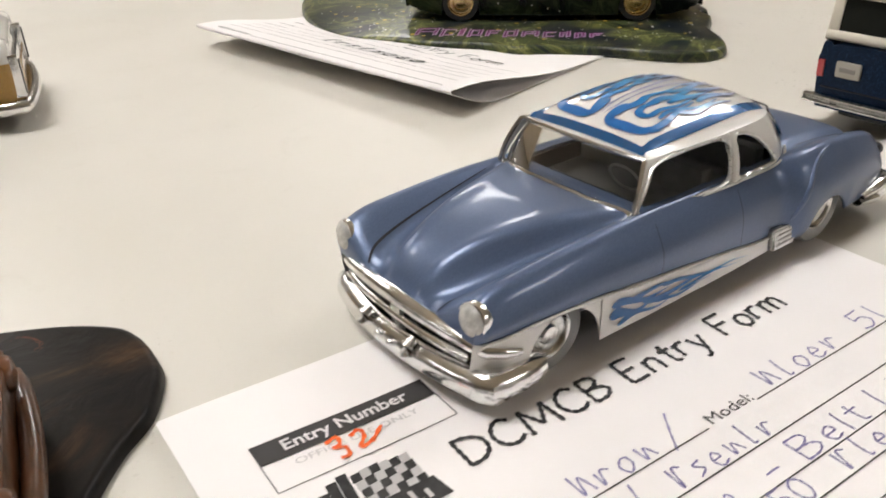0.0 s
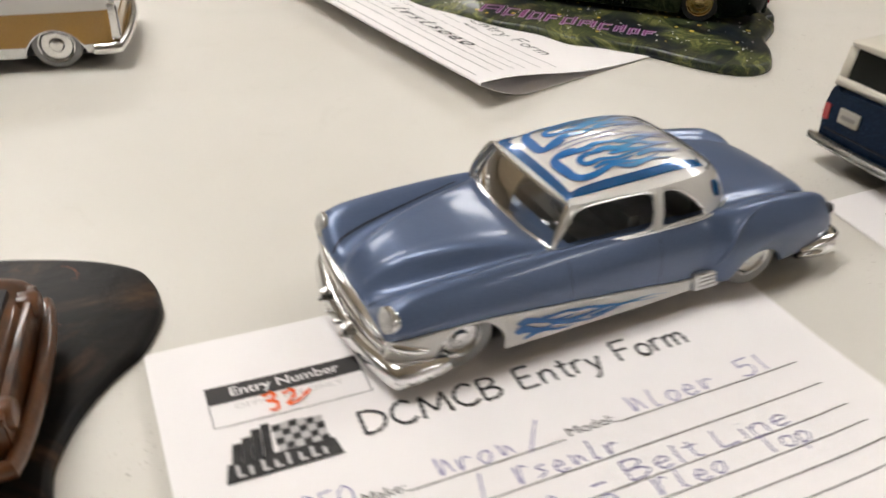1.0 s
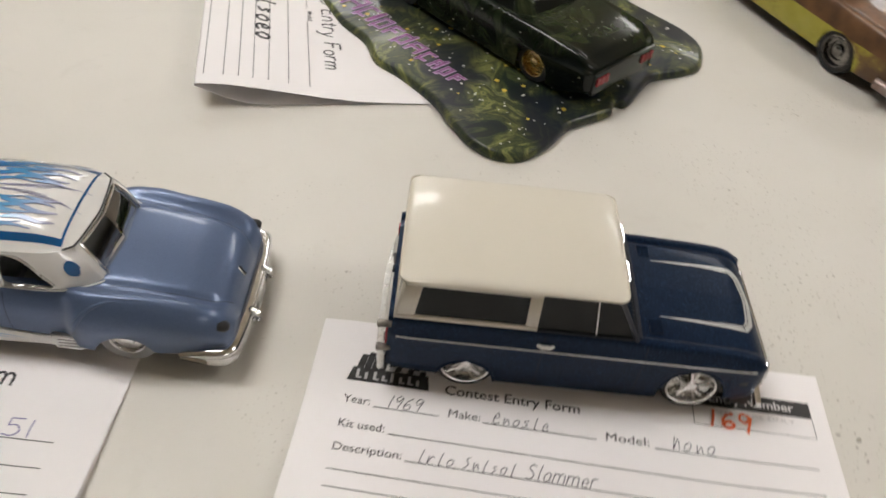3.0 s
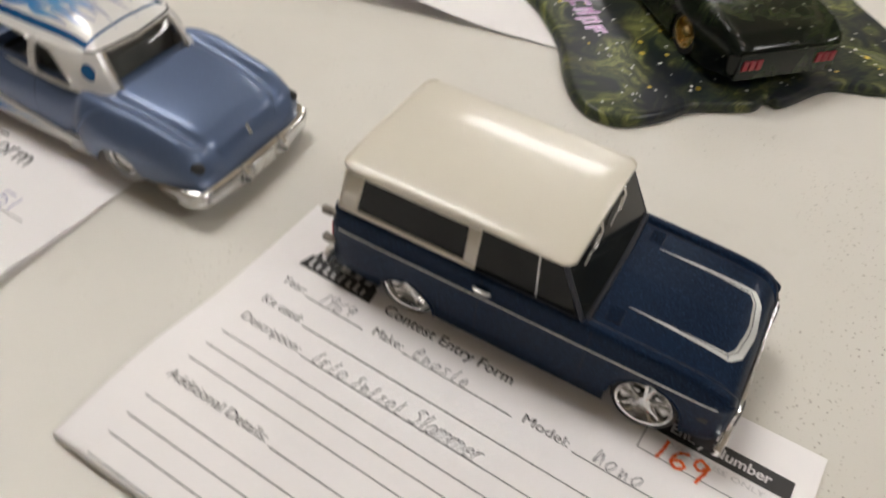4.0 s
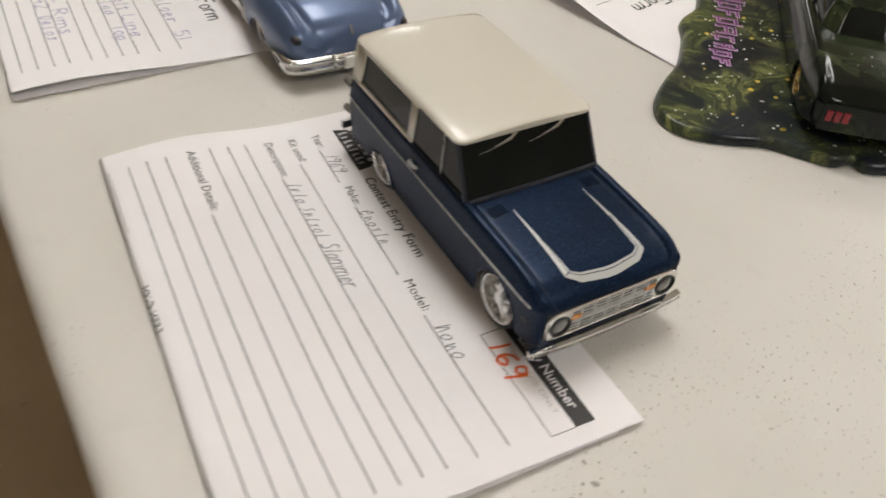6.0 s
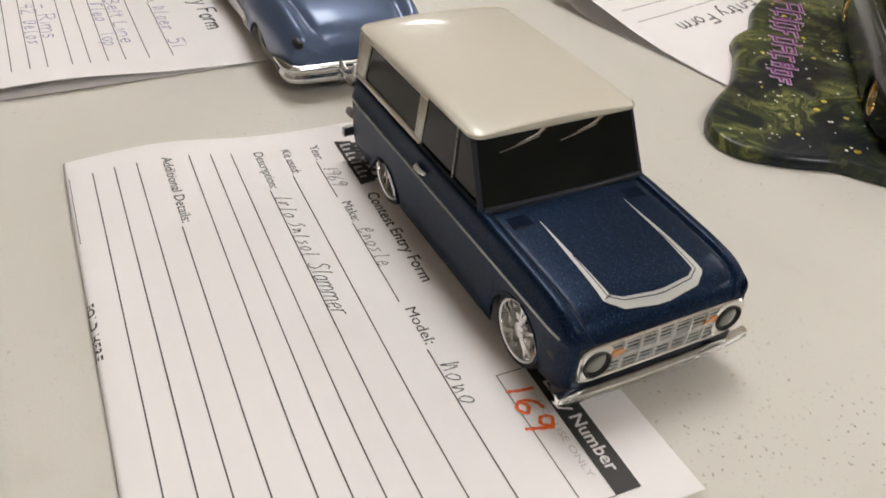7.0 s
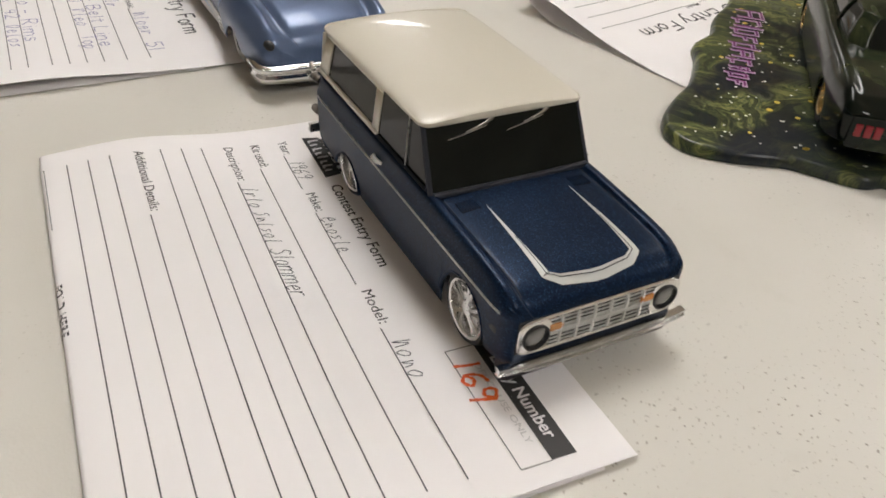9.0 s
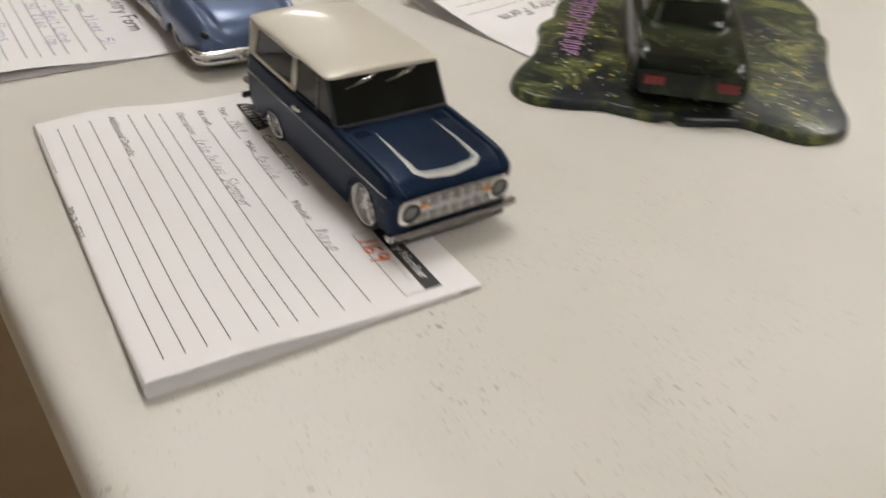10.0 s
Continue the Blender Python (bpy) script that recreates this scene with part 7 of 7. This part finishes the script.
# ---- other model cars: one shape of body, varied ----
def sedan_curves(hood=0.031, belt=0.0325, deck=0.031, w=0.0355, sill=0.0075, fins=0.0, soft=0.0):
    """Curves of a saloon body; soft rounds its tail down."""
    c = dict(
        zc=[(-0.0945, 0.020), (-0.092, deck - 0.003), (-0.085, deck - 0.0008), (-0.05, deck + 0.001), (-0.035, belt), (0.03, belt), (0.045, hood + 0.001), (0.08, hood - 0.0008), (0.090, hood - 0.003), (0.0945, hood - 0.009)],
        yh=[(-0.0945, 0.016), (-0.085, 0.020), (0.0, 0.022), (0.085, 0.019), (0.0945, 0.016)],
        zh=[(-0.0945, 0.020), (-0.092, deck - 0.0034), (-0.085, deck - 0.0012), (-0.05, deck + 0.0004), (-0.035, belt), (0.03, belt), (0.045, hood + 0.0006), (0.08, hood - 0.0012), (0.090, hood - 0.0034), (0.0945, hood - 0.0094)],
        yv=[(-0.0945, 0.021), (-0.085, 0.026), (0.0, 0.027), (0.085, 0.025), (0.0945, 0.021)],
        zv=[(-0.0945, 0.020), (-0.092, deck - 0.0036), (-0.085, deck - 0.0015), (-0.05, deck), (-0.035, belt - 0.0002), (0.03, belt - 0.0002), (0.045, hood), (0.08, hood - 0.0018), (0.090, hood - 0.004), (0.0945, hood - 0.0096)],
        yf=[(-0.0945, 0.028), (-0.088, 0.0315), (0.0, w - 0.0035), (0.085, 0.0312), (0.0945, 0.0275)],
        zf=[(-0.0945, 0.021), (-0.092, deck - 0.003 + fins), (-0.08, deck - 0.0006 + fins), (-0.03, belt - 0.0008), (0.03, belt - 0.001), (0.08, hood - 0.0012), (0.090, hood - 0.0030), (0.0945, hood - 0.0092)],
        ys=[(-0.0945, 0.0305), (-0.09, 0.0340), (-0.05, w), (0.05, w), (0.088, 0.0338), (0.0945, 0.0300)],
        zs=0.0225,
        zt=0.0130,
        yb=[(-0.0945, 0.0285), (-0.09, 0.0320), (-0.05, w - 0.0015), (0.05, w - 0.0015), (0.088, 0.0318), (0.0945, 0.0280)],
        zb=[(-0.0945, 0.0105), (-0.07, sill), (0.07, sill), (0.0945, 0.0105)],
    )
    if soft:
        for key in ("zc", "zh", "zv", "zf"):
            c[key] = [(x, z - soft * max(0.0, (-x - 0.062) / 0.0325) ** 2.2) for x, z in c[key][:1] + [(-0.0935, c[key][1][1] - 0.0016)] + c[key][1:2] + [(-0.0885, (c[key][1][1] + c[key][2][1]) / 2)] + c[key][2:]]
        for key in ("yf", "ys", "yb"):
            c[key] = [(x, y - 0.35 * soft * max(0.0, (-x - 0.08) / 0.0145) ** 2) for x, y in c[key]]
    return c


def sedan(label, m, upper, lower, tyre, style, roof_mat, pane_mat, curves, roof=0.0465, split=5, rim=0.62, tail=None, arch=0.0135, trim=M_CHROME, bumper_z=0.0110, rise=0.0, rocker=None, fins=False, red=None, axles=(0.0580, -0.0540), lamps=None, metal=None, bumpers=True, tuck=0.0):
    car = thing("model_car", label, "model car", m, "model cars on the table")
    sh = Shell(curves, (-0.0945, 0.0945), [(axles[0], 0.0110 + rise, arch), (axles[1], 0.0100 + rise, arch - 0.0008)])
    bm = bmesh.new()
    sh.skin(bm, 0, split)
    part("upper_body", bm, upper, car, smooth=60)
    for side in (1, -1):
        bm = bmesh.new()
        sh.skin(bm, split, 6 if rocker else 7, -0.0945, 0.0945, side=side)
        part("lower_side", bm, lower, car, smooth=60)
        if rocker:
            bm = bmesh.new()
            sh.skin(bm, 6, 7, -0.0945, 0.0945, 0.0002, side=side)
            part("rocker_panel", bm, rocker, car, smooth=60)
        if fins:
            bm = bmesh.new()
            box(bm, -0.0958, -0.0915, side * 0.0312 - 0.0016, side * 0.0312 + 0.0016, 0.0145, 0.0330, 0.0009)
            fin = part("tail_housing", bm, M_CHROME, car, "upright chrome tail lamp housing")
            bm = bmesh.new()
            box(bm, -0.0964, -0.0957, side * 0.0312 - 0.0010, side * 0.0312 + 0.0010, 0.0160, 0.0310, 0.0003)
            part("lens", bm, M_LENS_GREY, fin)
    for x, nm in ((0.0935, "nose_panel"), (-0.0940, "tail_panel")):
        bm = bmesh.new()
        box(bm, x - 0.0012, x + 0.0012, -0.0290, 0.0290, 0.0090, 0.0235, 0.0008)
        part(nm, bm, M_BLACK if x > 0 and not lamps and tail != "slits" else lower, car)
    bm = bmesh.new()
    box(bm, -0.088, 0.088, -0.026, 0.026, 0.0050, 0.0260, 0.002)
    part("underbody", bm, M_BLACK, car)
    for x in axles:
        for side in (1, -1):
            wheel("wheel", car, (x, side * (0.0308 - tuck), 0.0122), 0.0122, 0.0078, tyre, style, side, rim, metal=metal)
    belt = curves["zc"][4][1]
    cab = Cabin(
        [(0.0420, 0), (0.0410, 0.0160), (0.0370, 0.0280), (0.0345, 0.0297), (-0.0020, 0.0303), (-0.0045, 0.0303), (-0.0300, 0.0292), (-0.0395, 0.0245), (-0.0420, 0.0200), (-0.0440, 0)],
        [(0.0215, 0), (0.0210, 0.0120), (0.0195, 0.0215), (0.0180, 0.0226), (-0.0030, 0.0242), (-0.0055, 0.0242), (-0.0220, 0.0234), (-0.0265, 0.0205), (-0.0290, 0.0170), (-0.0305, 0)],
        belt, roof, 0.0045, 0.0260, 0.0242, -0.0045,
    )
    G = new("glasshouse")
    G.parent = car
    bm = bmesh.new()
    for side in (1, -1):
        for k0, k1, a, b in ((0, 9, 0, 0.08), (0, 9, 0.92, 1), (2, 3, 0.08, 0.92), (4, 5, 0.08, 0.92), (6, 8, 0.08, 0.92)):
            grid(bm, [cab.ring(a + (b - a) * j / 3, k0, k1, max(4, int((k1 - k0) * 6)), side) for j in range(4)], flip=side < 0)
    bmesh.ops.remove_doubles(bm, verts=bm.verts[:], dist=1e-6)
    bmesh.ops.recalc_face_normals(bm, faces=bm.faces[:])
    thick(part("pillar_frame", bm, roof_mat, G, smooth=50), 0.0008)
    bm = bmesh.new()
    grid(bm, cab.roof(), close_v=True)
    bmesh.ops.remove_doubles(bm, verts=bm.verts[:], dist=1e-6)
    bmesh.ops.recalc_face_normals(bm, faces=bm.faces[:])
    part("roof", bm, roof_mat, G, smooth=60)
    for nm, k0, k1 in (("side_window", 3, 4), ("quarter_window", 5, 6)):
        for side in (1, -1):
            bm = bmesh.new()
            grid(bm, [cab.ring(0.06 + 0.88 * j / 4, k0, k1, 10, side, -0.0004) for j in range(5)])
            part(nm, bm, pane_mat, G)
    for nm, k0, k1 in (("windscreen", 0, 2), ("back_window", 8, 9)):
        bm = bmesh.new()
        rows = []
        for j in range(5):
            r, l = (cab.ring(0.06 + 0.88 * j / 4, k0, k1, 12, s, -0.0004) for s in (1, -1))
            rows.append((l[::-1][:-1] + r) if k0 == 0 else (r + l[::-1][1:]))
        grid(bm, rows)
        part(nm, bm, pane_mat, G)
    for s, nm in ((1, "front_bumper"), (-1, "rear_bumper")) if bumpers else ():
        bm = bmesh.new()
        path = [(s * (0.0975 - 0.0030 * abs(q) ** 2.2), 0.0345 * q, bumper_z) for q in np.linspace(-1, 1, 25)]
        path = [(s * 0.083, -0.0352, bumper_z), (s * 0.091, -0.0350, bumper_z)] + path + [(s * 0.091, 0.0350, bumper_z), (s * 0.083, 0.0352, bumper_z)]
        tube(bm, path, 0.0027, 10, squash=1.1)
        part(nm, bm, trim, car)
    for side in (1, -1):
        bm = bmesh.new()
        if tail == "slits":
            tl = new("tail_light")
            tl.parent = car
            for k in range(3):
                bm = bmesh.new()
                y = side * (0.0175 + 0.0040 * k)
                box(bm, -0.0962, -0.0945, y - 0.0015, y + 0.0015, 0.0150, 0.0205, 0.0005)
                part("lens", bm, red or M_RED, tl, "red lens slit")
            continue
        lathe(bm, [(0.0044, 0.0905), (0.0046, 0.0948), (0.0038, 0.0962), (0.0001, 0.0970)], 24, "x", (0, side * 0.0235, 0.0200))
        part("headlight", bm, lamps or M_LENS, car)
        if fins:
            continue
        bm = bmesh.new()
        lathe(bm, [(0.0001, -0.0965), (0.0018, -0.0960), (0.0022, -0.0945), (0.0022, -0.092)], 16, "x", (0, side * 0.0265, 0.0205))
        part("tail_light", bm, M_RED, car)
    return car


# dark green car standing on the resin base, tail towards the open table
sedan("black and green swirled fastback scale model on a resin base", pose(0.0625, 0.4020, BASE_Z - 0.0004, 0, 0, 140.0), M_RESIN_CAR, M_RESIN_CAR, M_TYRE, "steps", M_RESIN_CAR, M_DARK_GLASS, sedan_curves(0.031, 0.0330, 0.0330, 0.0372, 0.0045, soft=0.0050), 0.0455, rim=0.7, tail="slits", arch=0.0122, trim=M_BLACK, red=material("dim_red_lens", (0.24, 0.016, 0.024), 0.25), metal=M_GOLD_RIM, bumpers=False)
# gold and white car near the table's middle
sedan("gold and white vintage car scale model with whitewall tyres", pose(-0.3664, 0.4486, 0, 0, 0, 170.0) @ Matrix.Scale(1.10, 4), M_PEARL, M_GOLD, M_TYRE_GREY, "cap", M_PEARL, M_PANE, dict(sedan_curves(0.0420, 0.0430, 0.0415), zs=0.0300), 0.0580, rim=0.74, arch=0.0152, tuck=0.0036, rocker=M_CHROME_DULL, fins=True, axles=(0.0580, -0.0645), rise=-0.0035)
# weathered yellow and brown car
sedan("weathered yellow and rust-brown old car scale model", pose(0.2800, 0.4920, 0, 0, 0, 122.8) @ Matrix.Scale(1.24, 4), M_RUST, M_YELLOW_RUST, M_TYRE, "steps", M_RUST, M_DARK_GLASS, sedan_curves(0.033, 0.034, 0.0325), 0.0490, rim=0.72, arch=0.0132, trim=M_WORN_PINK, metal=M_DARK_CHROME)


def dark_base():
    out = [(-0.2768, 0.1660), (-0.2778, 0.1560), (-0.2851, 0.1410), (-0.2955, 0.1310), (-0.3060, 0.1170), (-0.3135, 0.1000), (-0.3155, 0.0850), (-0.3250, 0.0720), (-0.3600, 0.0660), (-0.4500, 0.0620), (-0.5400, 0.0700), (-0.5650, 0.1200), (-0.5500, 0.1900), (-0.4600, 0.2180), (-0.3700, 0.2180), (-0.3294, 0.2095), (-0.3000, 0.1985), (-0.2833, 0.1870), (-0.2780, 0.1770)]
    ob, o = puddle("display_base", "dark tortoiseshell resin display base with rust-red veins", "display base", out, 0.0050, M_BARK, 0.003)
    rnd = random.Random(12)
    copper = material("rust_red_vein", (0.30, 0.085, 0.04), 0.4, build=varied((0.16, 0.05, 0.025), (0.42, 0.13, 0.06), 150))
    k = 0
    while k < 22:
        x, y = rnd.uniform(-0.45, -0.285), rnd.uniform(0.075, 0.21)
        turn, ln, wd = rnd.gauss(0.1, 0.6), rnd.uniform(0.004, 0.013), rnd.uniform(0.0003, 0.0008)
        bend = rnd.uniform(-0.0025, 0.0025)
        path = [(x + ln * (q - 0.5) * math.cos(turn) - bend * math.sin(3.1 * q) * math.sin(turn), y + ln * (q - 0.5) * math.sin(turn) + bend * math.sin(3.1 * q)) for q in (0, 0.25, 0.5, 0.75, 1)]
        if not all(in_loop([(p.x, p.y) for p in o], u + du, v + dv) for u, v in path for du in (-0.008, 0.008) for dv in (-0.008, 0.008)):
            continue
        k += 1
        ph = rnd.random() * 6
        lift = 0.00512 + 0.000003 * k
        e, f = ribbon_on(lambda u, v: Vector((u, v, lift)), path, lambda q: wd * math.sin(math.pi * min(0.98, max(0.02, q))) ** 0.7 * (0.8 + 0.35 * math.sin(ph + 9 * q)) + 0.0001)
        bm = bmesh.new()
        strip(bm, e, f)
        part("vein", bm, copper, ob)


dark_base()
sedan("rust-brown weathered car scale model on a dark base", pose(-0.4100, 0.1370, 0.0048, 0, 0, -8.0), M_RUST_DARK, M_RUST_DARK, M_TYRE, "steps", M_RUST_DARK, M_DARK_GLASS, sedan_curves(0.027, 0.030, 0.028), 0.0440, rim=0.7, arch=0.0130, trim=M_RUST_DARK, lamps=M_RUST_DARK)
